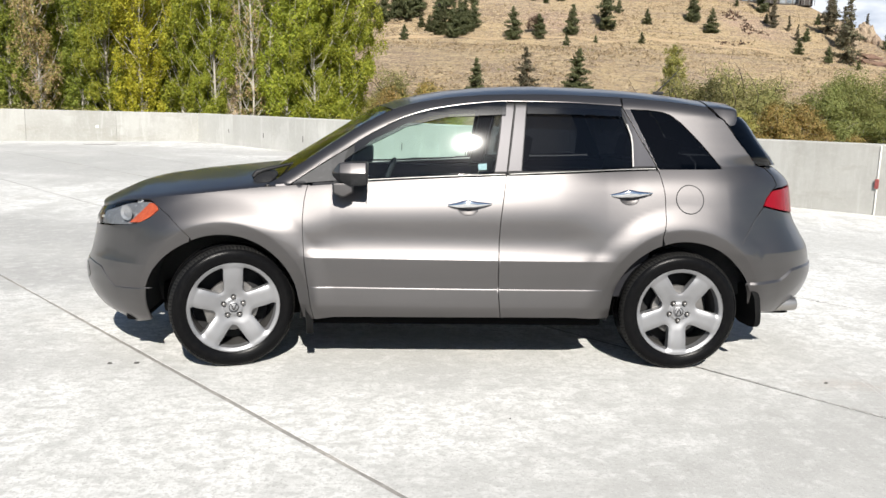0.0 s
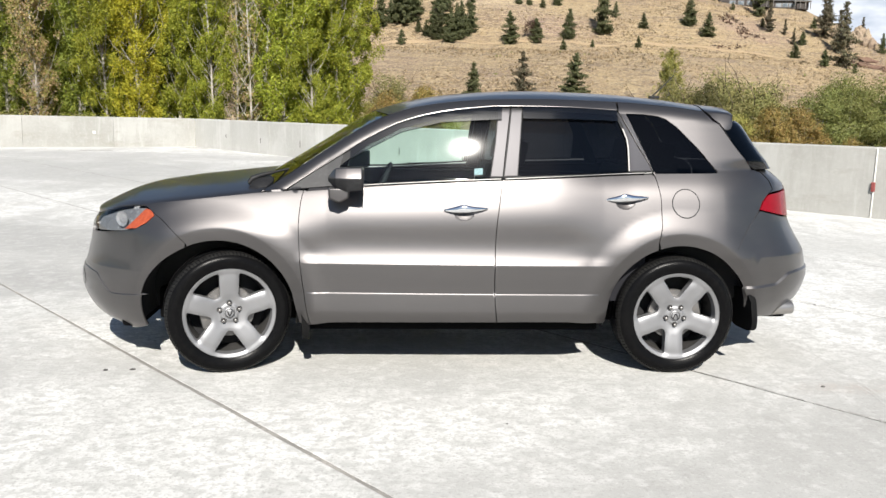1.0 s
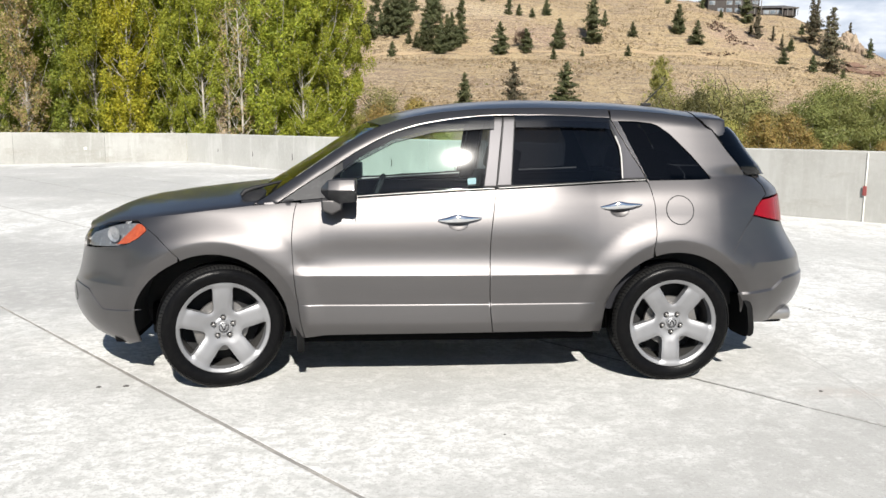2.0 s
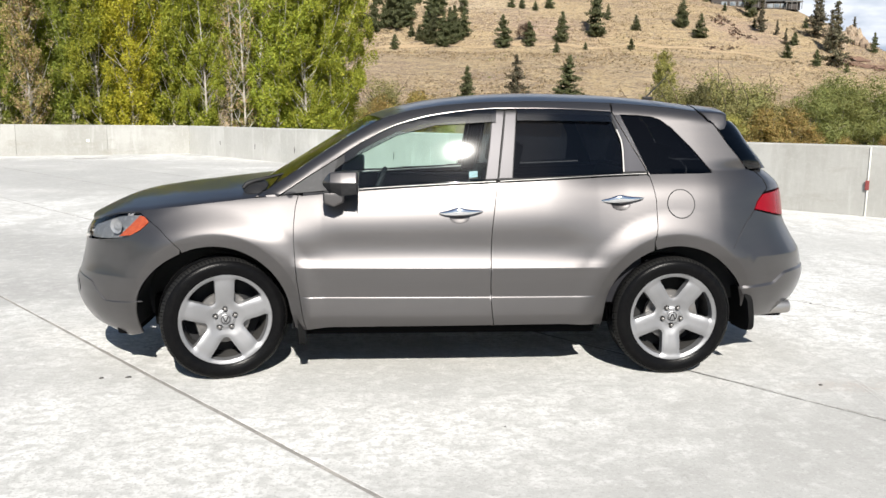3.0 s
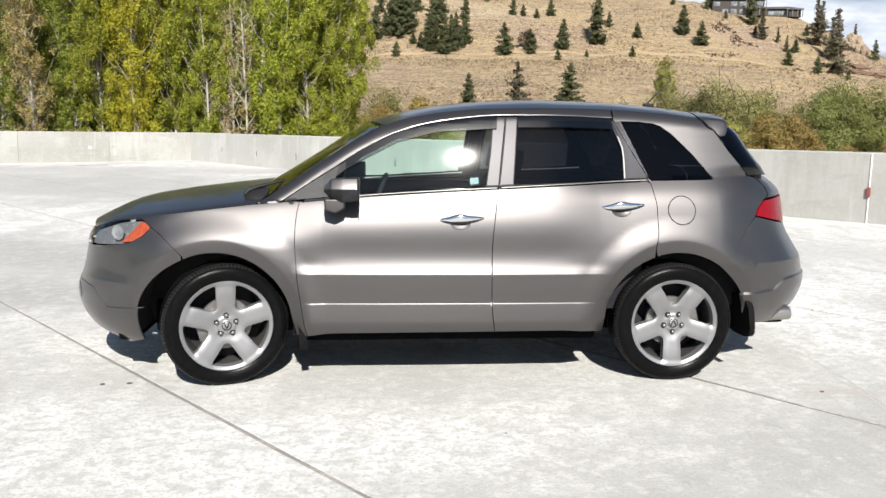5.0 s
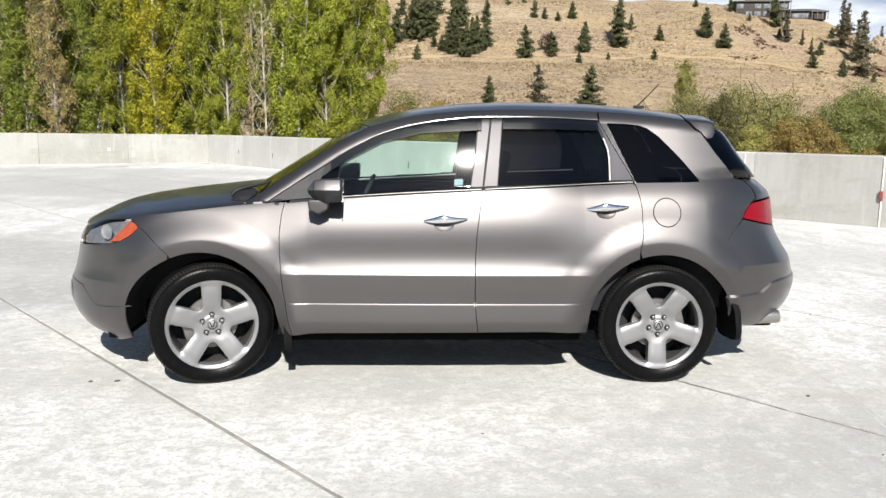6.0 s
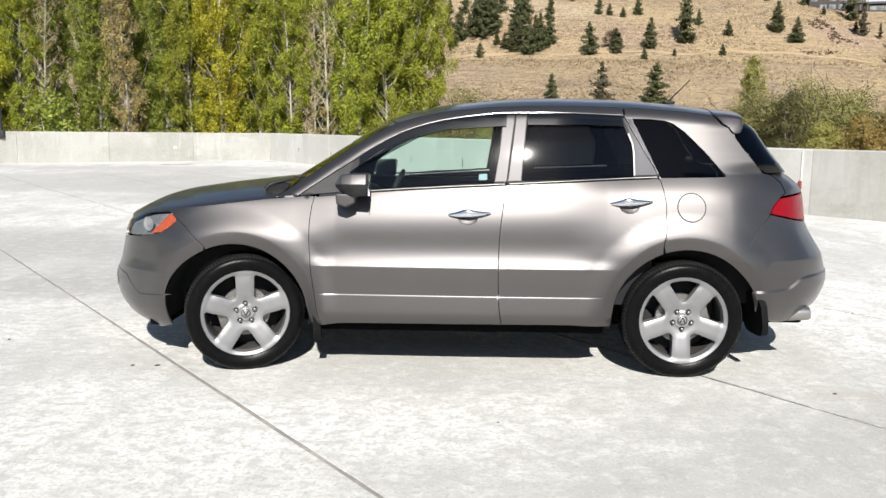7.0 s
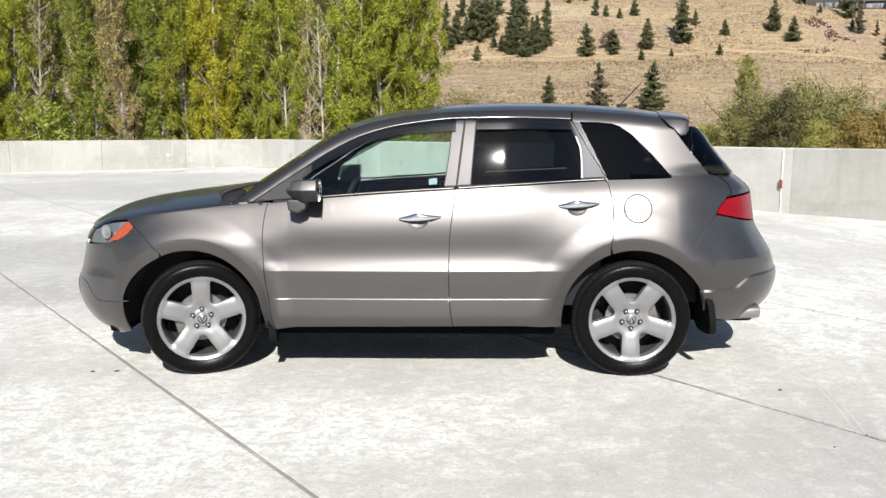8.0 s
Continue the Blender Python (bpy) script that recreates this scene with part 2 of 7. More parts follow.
WALL_CONCRETE = material("cast_concrete", (0.315, 0.311, 0.292), 0.82, spots=(
    (0.30, (0.255, 0.252, 0.232), 0.45, 0.58, 0.8), (0.9, (0.365, 0.362, 0.345), 0.50, 0.64, 0.65), (2.2, (0.245, 0.24, 0.218), 0.52, 0.66, 0.6, 1.0, 1.0, 0.16), (5.0, (0.38, 0.378, 0.362), 0.57, 0.66, 0.6, 1.0, 1.0, 0.10),
    (1.4, (0.225, 0.215, 0.185), 0.56, 0.68, 0.5, 0.6, 0.6, 2.2), (13, (0.36, 0.355, 0.335), 0.48, 0.7, 0.4), (60, (0.22, 0.215, 0.20), 0.6, 0.75, 0.5)),
    bump=((12, 0.003), (120, 0.0012)), vary=0.03)
# lightened copy of the wall concrete: brightness put into wall_2, which turns from the sun
LIGHTENED_WALL = material("lightened_cast_concrete", (0.385, 0.381, 0.36), 0.82, spots=(
    (0.30, (0.345, 0.342, 0.32), 0.45, 0.58, 0.7), (0.9, (0.47, 0.467, 0.448), 0.50, 0.64, 0.6), (2.2, (0.34, 0.335, 0.31), 0.52, 0.66, 0.5, 1.0, 1.0, 0.16), (5.0, (0.48, 0.478, 0.46), 0.57, 0.66, 0.5, 1.0, 1.0, 0.10),
    (13, (0.46, 0.455, 0.435), 0.48, 0.7, 0.4), (60, (0.31, 0.305, 0.29), 0.6, 0.75, 0.5)), bump=((12, 0.003), (120, 0.0012)), vary=0.05)
CAULK = material("white_joint_sealant", (0.66, 0.65, 0.60), 0.7, spots=((20, (0.5, 0.49, 0.45), 0.45, 0.7, 0.6),))
RUST = material("red_brown_marker", (0.22, 0.045, 0.04), 0.7, spots=((30, (0.12, 0.03, 0.03), 0.4, 0.7, 0.7),))
POLE = material("black_pole_paint", (0.014, 0.014, 0.015), 0.45, spots=((20, (0.03, 0.03, 0.03), 0.5, 0.8, 0.5),))
PALE_METAL = material("galvanised_conduit", (0.62, 0.62, 0.60), 0.45, 0.3, spots=((25, (0.5, 0.5, 0.48), 0.4, 0.7, 0.6),))
EARTH = material("dry_grass_slope", (0.310, 0.228, 0.130), 0.95, under=4, spots=(
    (0.011, (0.365, 0.270, 0.145), 0.44, 0.60, 0.8), (0.028, (0.265, 0.192, 0.142), 0.52, 0.62, 0.75), (0.06, (0.235, 0.170, 0.110), 0.50, 0.62, 0.6), (0.13, (0.40, 0.305, 0.165), 0.50, 0.66, 0.65),
    (0.30, (0.20, 0.148, 0.105), 0.50, 0.62, 0.7, 0.22, 0.22, 3.2), (0.55, (0.43, 0.335, 0.20), 0.52, 0.62, 0.7, 0.3, 0.3, 2.6), (0.75, (0.165, 0.125, 0.090), 0.53, 0.60, 0.75), (1.1, (0.47, 0.37, 0.23), 0.52, 0.62, 0.75),
    (2.4, (0.16, 0.12, 0.085), 0.53, 0.62, 0.65)), bump=((0.5, 0.9), (1.2, 0.8), (3.0, 0.3)),
    blots=((136, 298, 13, 16, (0.33, 0.225, 0.175), 0.75), (60, 288, 16, 9, (0.30, 0.205, 0.165), 0.7), (172, 262, 26, 9, (0.24, 0.15, 0.105), 0.8), (88, 258, 5, 24, (0.43, 0.33, 0.165), 0.7), (30, 312, 26, 10, (0.50, 0.415, 0.28), 0.7),
           (150, 250, 40, 4, (0.45, 0.34, 0.18), 0.6), (30, 266, 34, 3, (0.43, 0.33, 0.185), 0.5), (112, 272, 26, 2.0, (0.42, 0.325, 0.185), 0.35), (62, 279, 12, 3, (0.27, 0.185, 0.15), 0.75), (20, 262, 16, 2, (0.19, 0.14, 0.11), 0.6),
           (140, 256, 22, 3, (0.45, 0.345, 0.19), 0.6), (162, 258, 8, 9, (0.25, 0.165, 0.12), 0.8)))
DIRT = material("pale_dirt", (0.345, 0.258, 0.155), 0.95, spots=((0.06, (0.31, 0.226, 0.132), 0.42, 0.58, 1.0), (0.12, (0.31, 0.225, 0.135), 0.45, 0.60, 0.9), (0.8, (0.28, 0.20, 0.12), 0.5, 0.66, 0.7), (2, (0.44, 0.35, 0.22), 0.5, 0.7, 0.6)), bump=((1.5, 0.2),))
RUST_ROCK = material("rust_brown_rock", (0.155, 0.095, 0.065), 0.9, spots=((0.4, (0.11, 0.065, 0.045), 0.45, 0.62, 0.8), (1.5, (0.28, 0.20, 0.145), 0.5, 0.7, 0.7)), bump=((0.6, 0.5), (2, 0.3)), vary=0.2)
ROCK = material("tan_rock", (0.30, 0.235, 0.165), 0.9, spots=((0.25, (0.28, 0.21, 0.15), 0.45, 0.65, 0.8), (1.2, (0.37, 0.30, 0.215), 0.5, 0.7, 0.7)), bump=((0.5, 0.6), (2, 0.3)), vary=0.15)
BARK = material("grey_bark", (0.40, 0.375, 0.32), 0.9, spots=((2.5, (0.25, 0.22, 0.18), 0.45, 0.62, 0.8), (12, (0.40, 0.37, 0.31), 0.5, 0.7, 0.5)), bump=((14, 0.02),), vary=0.25)
DARK_BARK = material("brown_bark", (0.10, 0.075, 0.05), 0.95, spots=((4, (0.05, 0.04, 0.03), 0.45, 0.65, 0.8),), bump=((10, 0.03),))


def leaves(name, color, second, lo=0.5, hi=0.75, islands=0.30, vary=0.12):
    return material(name, color, 0.55, islands=islands, hues=(second, lo, hi), vary=vary, translucent=0.45, spec=0.3)


LEAF_GREEN = leaves("green_poplar_leaves", (0.245, 0.28, 0.036), (0.36, 0.365, 0.046))
LEAF_YELLOW = leaves("yellowing_poplar_leaves", (0.42, 0.425, 0.04), (0.50, 0.465, 0.045))
LEAF_DARK = leaves("dark_green_leaves", (0.185, 0.23, 0.04), (0.28, 0.305, 0.05))
LEAF_BROWN = leaves("browning_leaves", (0.40, 0.28, 0.155), (0.27, 0.27, 0.07), 0.45, 0.75)
LEAF_OLIVE = leaves("olive_shrub_leaves", (0.225, 0.225, 0.085), (0.32, 0.285, 0.115))
LEAF_LIGHT = leaves("light_olive_leaves", (0.30, 0.30, 0.085), (0.385, 0.35, 0.105))
LEAF_TAN = leaves("tan_autumn_leaves", (0.33, 0.235, 0.08), (0.25, 0.215, 0.065))
LEAF_BUSH = leaves("grey_green_leaves", (0.185, 0.21, 0.065), (0.25, 0.25, 0.08))
LEAF_DUSK = leaves("dark_olive_leaves", (0.105, 0.105, 0.042), (0.16, 0.145, 0.055))
NEEDLES = leaves("pine_needles", (0.082, 0.092, 0.040), (0.128, 0.132, 0.060), islands=0.35, vary=0.22)
DRY_NEEDLES = leaves("browning_needles", (0.150, 0.125, 0.080), (0.11, 0.11, 0.065), islands=0.35, vary=0.15)
SAGE = leaves("sagebrush", (0.27, 0.205, 0.125), (0.36, 0.275, 0.165), islands=0.3)
RED_SAGE = leaves("reddish_scrub", (0.130, 0.075, 0.052), (0.105, 0.075, 0.055), islands=0.35)
HOUSE_WALL = material("dark_siding", (0.042, 0.036, 0.033), 0.8, spots=((1.5, (0.065, 0.052, 0.045), 0.45, 0.65, 0.6),), vary=0.25)
HOUSE_ROOF = material("grey_roofing", (0.075, 0.072, 0.072), 0.8, spots=((1.0, (0.10, 0.097, 0.095), 0.45, 0.65, 0.7),))
HOUSE_TRIM = material("pale_trim", (0.13, 0.122, 0.115), 0.7, spots=((2, (0.22, 0.21, 0.2), 0.45, 0.7, 0.5),))
HOUSE_GLASS = material("house_window_glass", (0.10, 0.12, 0.14), 0.08, spots=((0.8, (0.30, 0.32, 0.34), 0.45, 0.6, 0.6),))
# ---- building helpers ----
def mesh_object(name, verts, faces, mat, parent=None, label="", flat=False, normals=None):
    me = bpy.data.meshes.new(name)
    me.from_pydata([tuple(v) for v in verts], [], [tuple(f) for f in faces])
    me.materials.append(mat)
    me.polygons.foreach_set("use_smooth", [not flat] * len(me.polygons))
    me.update()
    if normals is not None:
        me.normals_split_custom_set_from_vertices([tuple(v) for v in normals])
    ob = new(name, me)
    ob.parent = parent
    if label:
        ob["label"] = label
    return ob


def part(name, bm, mat, parent, label="", flat=False):
    """Links a bmesh as one mesh object under a thing or a part."""
    bmesh.ops.recalc_face_normals(bm, faces=bm.faces)
    me = bpy.data.meshes.new(name)
    bm.to_mesh(me)
    bm.free()
    me.materials.append(mat)
    me.polygons.foreach_set("use_smooth", [not flat] * len(me.polygons))
    if not flat:
        me.set_sharp_from_angle(angle=radians(38))
    ob = new(name, me)
    ob.parent = parent
    if label:
        ob["label"] = label
    return ob


def thing(name, label, category, m=None, group="", kind=""):
    ob = new(name)
    ob.empty_display_size = 0.2
    if m is not None:
        ob.matrix_world = m
    return tagged(ob, label, category, group, kind)


def box(bm, lo, hi, bevel=0.0, m=None):
    made = bmesh.ops.create_cube(bm, size=1)["verts"]
    for v in made:
        v.co = Vector([lo[i] if v.co[i] < 0 else hi[i] for i in range(3)])
    if bevel:
        edges = list({e for v in made for e in v.link_edges})
        res = bmesh.ops.bevel(bm, geom=edges, offset=bevel, segments=2, affect="EDGES", profile=0.6)
        made = list({v for f in res["faces"] for v in f.verts} | {v for v in made if v.is_valid})
    if m is not None:
        bmesh.ops.transform(bm, matrix=m, verts=[v for v in made if v.is_valid])
    return bm


def tube(bm, pts, radii, sides=8, cap=True):
    """A round tube along points, with a radius at each."""
    pts = [Vector(p) for p in pts]
    rings = []
    for i, p in enumerate(pts):
        d = (pts[min(i + 1, len(pts) - 1)] - pts[max(i - 1, 0)]).normalized()
        a = d.orthogonal().normalized() if i == 0 else (a - d * a.dot(d)).normalized()
        b = d.cross(a)
        rings.append([bm.verts.new(p + (a * math.cos(k * math.tau / sides) + b * math.sin(k * math.tau / sides)) * radii[i]) for k in range(sides)])
    for r, s in zip(rings, rings[1:]):
        for k in range(sides):
            bm.faces.new((r[k], r[(k + 1) % sides], s[(k + 1) % sides], s[k]))
    if cap:
        bm.faces.new(rings[0][::-1])
        bm.faces.new(rings[-1])
    return bm


def lathe(bm, profile, sides=64, closed=False):
    """Turns (radius, y) points round the y axis."""
    rings = []
    for r, y in profile:
        rings.append([bm.verts.new((r * math.cos(k * math.tau / sides), y, r * math.sin(k * math.tau / sides))) for k in range(sides)] if r > 1e-6
                     else [bm.verts.new((0, y, 0))])
    pairs = list(zip(rings, rings[1:])) + ([(rings[-1], rings[0])] if closed else [])
    for r, s in pairs:
        for k in range(sides):
            q = [r[k % len(r)], r[(k + 1) % len(r)], s[(k + 1) % len(s)], s[k % len(s)]]
            q = list(dict.fromkeys(q))
            if len(q) > 2:
                bm.faces.new(q)
    return bm


# ---- the parking deck ----
JOINT_DIR, JOINT_SIDE = Vector((0.64, -0.768)), Vector((0.768, 0.64))
CORNER = Vector((-7.6, 26.2))
WALL_LINE = [Vector((-36.0, 10.6)), CORNER, Vector((6.0, 8.45)), Vector((19.8, -5.95)), Vector((22.0, -24.0)), Vector((-34.0, -24.0))]
WALL_TOP = [1.16, 1.065, 1.135, 1.2, 1.15, 1.15]


def clip_poly(poly, side, lo, hi):
    """The part of a polygon whose distance along a direction lies between lo and hi."""
    for sign, lim in ((1, lo), (-1, -hi)):
        out = []
        for a, b in zip(poly, poly[1:] + poly[:1]):
            da, db = sign * a.dot(side) - lim, sign * b.dot(side) - lim
            if da >= 0:
                out.append(a)
            if da * db < 0:
                out.append(a + (b - a) * (da / (da - db)))
        poly = out
        if len(poly) < 3:
            return []
    return poly


deck = thing("pavement", "pale grey concrete parking deck with sawn joints", "pavement", kind="structure")
bm = bmesh.new()
base = [bm.verts.new((p.x, p.y, -0.004)) for p in WALL_LINE]
under = [bm.verts.new((p.x, p.y, -0.5)) for p in WALL_LINE]
bm.faces.new(base)
bm.faces.new(under[::-1])
for i in range(len(base)):
    bm.faces.new((base[i], under[i], under[(i + 1) % len(base)], base[(i + 1) % len(base)]))
part("joint_bed", bm, JOINT, deck, "dark filler in the deck joints", flat=True)
SLAB = 2.455


def ragged(poly, lo, hi):
    """The outline with its sawn edges broken into short, slightly chipped lengths; and how far each point may be drawn in."""
    out = []
    for a, b in zip(poly, poly[1:] + poly[:1]):
        d = b - a
        sawn = d.length > 0.2 and abs(d.normalized().dot(JOINT_DIR)) > 0.999
        steps = min(400, max(1, int(d.length / 0.07))) if sawn else 1
        at_lo = abs(a.dot(JOINT_SIDE) - lo) < abs(a.dot(JOINT_SIDE) - hi)
        for i in range(steps):
            p = a + d * (i / steps)
            along_p = p.dot(JOINT_DIR)
            chip = 0.0045 * noise.noise((along_p * 1.1, lo, at_lo * 3.0)) + 0.004 * noise.noise((along_p * 8.0, lo * 2, at_lo * 5.0))
            chip += 0.012 * max(0.0, noise.noise((along_p * 3.1, lo * 3, 7 + at_lo)) - 0.42)
            out.append((p + JOINT_SIDE * (chip if at_lo else -chip) * (sawn and 0 < i), JOINT_SIDE * (0.003 if at_lo else -0.003)))
    return out


for k in range(-14, 18):
    lo = -1.86 + SLAB * k
    poly = clip_poly(WALL_LINE, JOINT_SIDE, lo + 0.0125, lo + SLAB - 0.0125)
    if not poly:
        continue
    edge_pts = ragged(poly, lo, lo + SLAB)
    n = len(edge_pts)
    verts = [(p.x + q.x, p.y + q.y, 0.0) for p, q in edge_pts] + [(p.x, p.y, -0.0012) for p, q in edge_pts] + [(p.x, p.y, -0.0035) for p, q in edge_pts]
    faces = [tuple(range(n))] + [(i + o, i + n + o, (i + 1) % n + n + o, (i + 1) % n + o) for o in (0, n) for i in range(n)]
    mesh_object("slab", verts, faces, CONCRETE, deck, flat=True)


def patch(run, a, d, out, s, z, w, h, mat):
    """A small filled form-tie hole or rust run on the face of a wall."""
    p = a + d * s - out * 0.002
    bm = bmesh.new()
    box(bm, (-w, -0.006, -h), (w, 0.004, h), 0.005, Matrix.Translation((p.x, p.y, z)) @ Matrix.Rotation(math.atan2(d.y, d.x), 4, "Z"))
    part("tie_patch", bm, mat, run)


def parapet(name, a, b, za, zb, inset=0.26):
    """A run of cast parapet from a to b, with a chamfered top, cut into pours by joints."""
    run = thing(name, "pale cast concrete parapet wall, stained", "wall", kind="structure")
    d = (b - a).normalized()
    out = Vector((-d.y, d.x))
    length = (b - a).length
    count = max(1, round(length / 2.9))
    for i in range(count):
        s0, s1 = length * i / count + 0.004, length * (i + 1) / count - 0.004
        verts, faces = [], []
        for s in (s0, s1):
            p, h = a + d * s, za + (zb - za) * s / length
            for off, z in ((0, -0.02), (0, h - 0.02), (0.02, h), (inset - 0.02, h), (inset, h - 0.02), (inset, -0.5)):
                q = p + out * off
                verts.append((q.x, q.y, z))
        for j in range(6):
            faces.append((j, (j + 1) % 6, (j + 1) % 6 + 6, j + 6))
        faces += [tuple(range(5, -1, -1)), tuple(range(6, 12))]
        mesh_object("panel", verts, faces, LIGHTENED_WALL if name == "wall_2" else WALL_CONCRETE, run, flat=True)
        if name != "wall_2" and random.random() < 0.25:
            patch(run, a, d, out, s0 + (s1 - s0) * random.choice((0.3, 0.7)), (za + (zb - za) * s0 / length) * (0.50 + 0.12 * random.random()), 0.020, 0.06, CAULK)
    return run, d, out


wall_runs = []
for i in range(len(WALL_LINE)):
    j = (i + 1) % len(WALL_LINE)
    wall_runs.append(parapet(f"wall_{i + 1}", WALL_LINE[i], WALL_LINE[j], WALL_TOP[i], WALL_TOP[j]))
# rust-dark form ties along the far wall, two and a half metres apart
run, d, out = wall_runs[1]
for k, (z, h) in enumerate(((0.50, 0.07), (0.44, 0.08), (0.43, 0.10), (0.46, 0.06), (0.46, 0.10), (0.45, 0.09), (0.42, 0.05), (0.47, 0.08))):
    patch(run, CORNER, d, out, 2.52 + 2.49 * k, z, 0.016, h, GRIT)
patch(wall_runs[0][0], CORNER, wall_runs[0][1], wall_runs[0][2], -3.6, 0.52, 0.05, 0.05, CAULK)
# footing line of grime at the far corner
for a, b in (((-10.4, 22.05), (-9.5, 22.55)), ((-7.75, 25.35), (-6.9, 24.95))):
    a, b = Vector(a), Vector(b)
    d = (b - a).normalized()
    o = Vector((-d.y, d.x))
    bm = bmesh.new()
    box(bm, (0, -0.03, 0.003), ((b - a).length, 0.03, 0.012), 0.004, Matrix.Translation((a.x, a.y, 0)) @ Matrix.Rotation(math.atan2(d.y, d.x), 4, "Z"))
    tagged(part("drain_channel", bm, JOINT, None), "dark drain channel along the wall foot", "drain")


def joint_marker(p, d, top, lean=0.0):
    """A pale sealant strip at a wall joint with a small red-brown marker half way up."""
    s = thing("joint_strip", "white sealant strip with a red-brown tag on the parapet", "wall joint", group="wall joint strips")
    out = Vector((-d.y, d.x))
    m = Matrix.Translation((p.x - out.x * 0.006, p.y - out.y * 0.006, 0)) @ Matrix.Rotation(math.atan2(d.y, d.x), 4, "Z")
    bm = bmesh.new()
    box(bm, (-0.010, -0.010, 0.0), (0.010, 0.004, top - 0.03), 0.004, m)
    part("strip", bm, CAULK, s)
    bm = bmesh.new()
    box(bm, (-0.036, -0.035, 0.43), (0.026, -0.010, 0.585), 0.012, m)
    part("tag", bm, RUST, s, "red-brown tag")
    return s


d2 = (WALL_LINE[3] - WALL_LINE[2]).normalized()
joint_marker(WALL_LINE[2] + d2 * 2.08, d2, 1.145)
d1 = (WALL_LINE[2] - WALL_LINE[1]).normalized()
joint_marker(WALL_LINE[2] - d1 * 0.18, d1, 1.135)

# lamp post on the parapet
d0 = (CORNER - WALL_LINE[0]).normalized()
foot = WALL_LINE[0] + d0 * (Vector((-15.72, 21.66)) - WALL_LINE[0]).dot(d0) + Vector((-d0.y, d0.x)) * 0.13
lamp = thing("lamp_post", "slim black lamp post standing on the parapet", "lamp post", Matrix.Translation((foot.x, foot.y, 1.10)))
bm = bmesh.new()
box(bm, (-0.19, -0.17, -0.25), (0.19, 0.17, 0.012), 0.012)
part("base_plate", bm, POLE, lamp)
bm = bmesh.new()
tube(bm, [(0, 0, 0), (0, 0, 0.2), (0, 0, 3.45)], [0.10, 0.075, 0.065], 16)
part("pole", bm, POLE, lamp)
bm = bmesh.new()
tube(bm, [(0, 0, 2.72), (0, 0, 2.76), (0, 0, 2.92), (0, 0, 3.06)], [0.10, 0.135, 0.11, 0.075], 16)
part("collar", bm, CAULK, lamp, "white collar on the pole")
bm = bmesh.new()
box(bm, (-0.23, -0.17, 3.56), (0.23, 0.17, 3.70), 0.03)
box(bm, (-0.15, -0.12, 3.40), (0.15, 0.12, 3.56), 0.03)
part("lamp_head", bm, POLE, lamp)
conduit = thing("conduit", "pale metal conduit running down the parapet", "conduit")
bm = bmesh.new()
c = foot - Vector((-d0.y, d0.x)) * 0.16 - d0 * 0.60
tube(bm, [(c.x, c.y, 0.01), (c.x, c.y, 1.06), (c.x - 0.02, c.y + 0.06, 1.14)], [0.03, 0.03, 0.03], 10)
part("pipe", bm, PALE_METAL, conduit)
bm = bmesh.new()
box(bm, (-0.06, -0.05, 0.42), (0.06, 0.03, 0.56), 0.01, Matrix.Translation((c.x + d0.x * 0.07, c.y + d0.y * 0.07, 0)))
part("junction_box", bm, PALE_METAL, conduit)

def curve(knots):
    """A smooth monotone curve through (x, y) knots (cubic, limited slopes)."""
    xs = np.array([k[0] for k in knots], float)
    ys = np.array([k[1] for k in knots], float)
    d = np.diff(ys) / np.diff(xs)
    m = np.zeros(len(xs))
    m[0], m[-1] = d[0], d[-1]
    for i in range(1, len(xs) - 1):
        m[i] = 0 if d[i - 1] * d[i] <= 0 else 2 * d[i - 1] * d[i] / (d[i - 1] + d[i])

    def f(x):
        x = np.clip(np.asarray(x, float), xs[0], xs[-1])
        i = np.clip(np.searchsorted(xs, x) - 1, 0, len(xs) - 2)
        h = xs[i + 1] - xs[i]
        t = (x - xs[i]) / h
        return ((2 * t**3 - 3 * t**2 + 1) * ys[i] + (t**3 - 2 * t**2 + t) * h * m[i]
                + (3 * t**2 - 2 * t**3) * ys[i + 1] + (t**3 - t**2) * h * m[i + 1])
    return f


# hairline cracks and specks of grit on the deck
def ribbon(name, a, b, width, seed, steps=24):
    rng = np.random.default_rng(seed)
    a, b = Vector(a), Vector(b)
    d = (b - a).normalized()
    o = Vector((-d.y, d.x))
    wob = np.cumsum(rng.normal(size=steps + 1)) * 0.006
    wob -= np.linspace(wob[0], wob[-1], steps + 1)
    verts, faces = [], []
    for i in range(steps + 1):
        p = a + (b - a) * (i / steps) + o * float(wob[i])
        w = width * (0.5 + rng.random()) * math.sin(math.pi * (0.04 + 0.92 * i / steps))**0.4
        verts += [(p.x - o.x * w, p.y - o.y * w, 0.0012), (p.x, p.y, 0.0022), (p.x + o.x * w, p.y + o.y * w, 0.0012)]
    for i in range(steps):
        k = 3 * i
        faces += [(k, k + 1, k + 4, k + 3), (k + 1, k + 2, k + 5, k + 4)]
    return mesh_object(name, verts, faces, JOINT, deck)


ribbon("crack", (-0.62, -3.02), (-0.30, -2.86), 0.0014, 2)


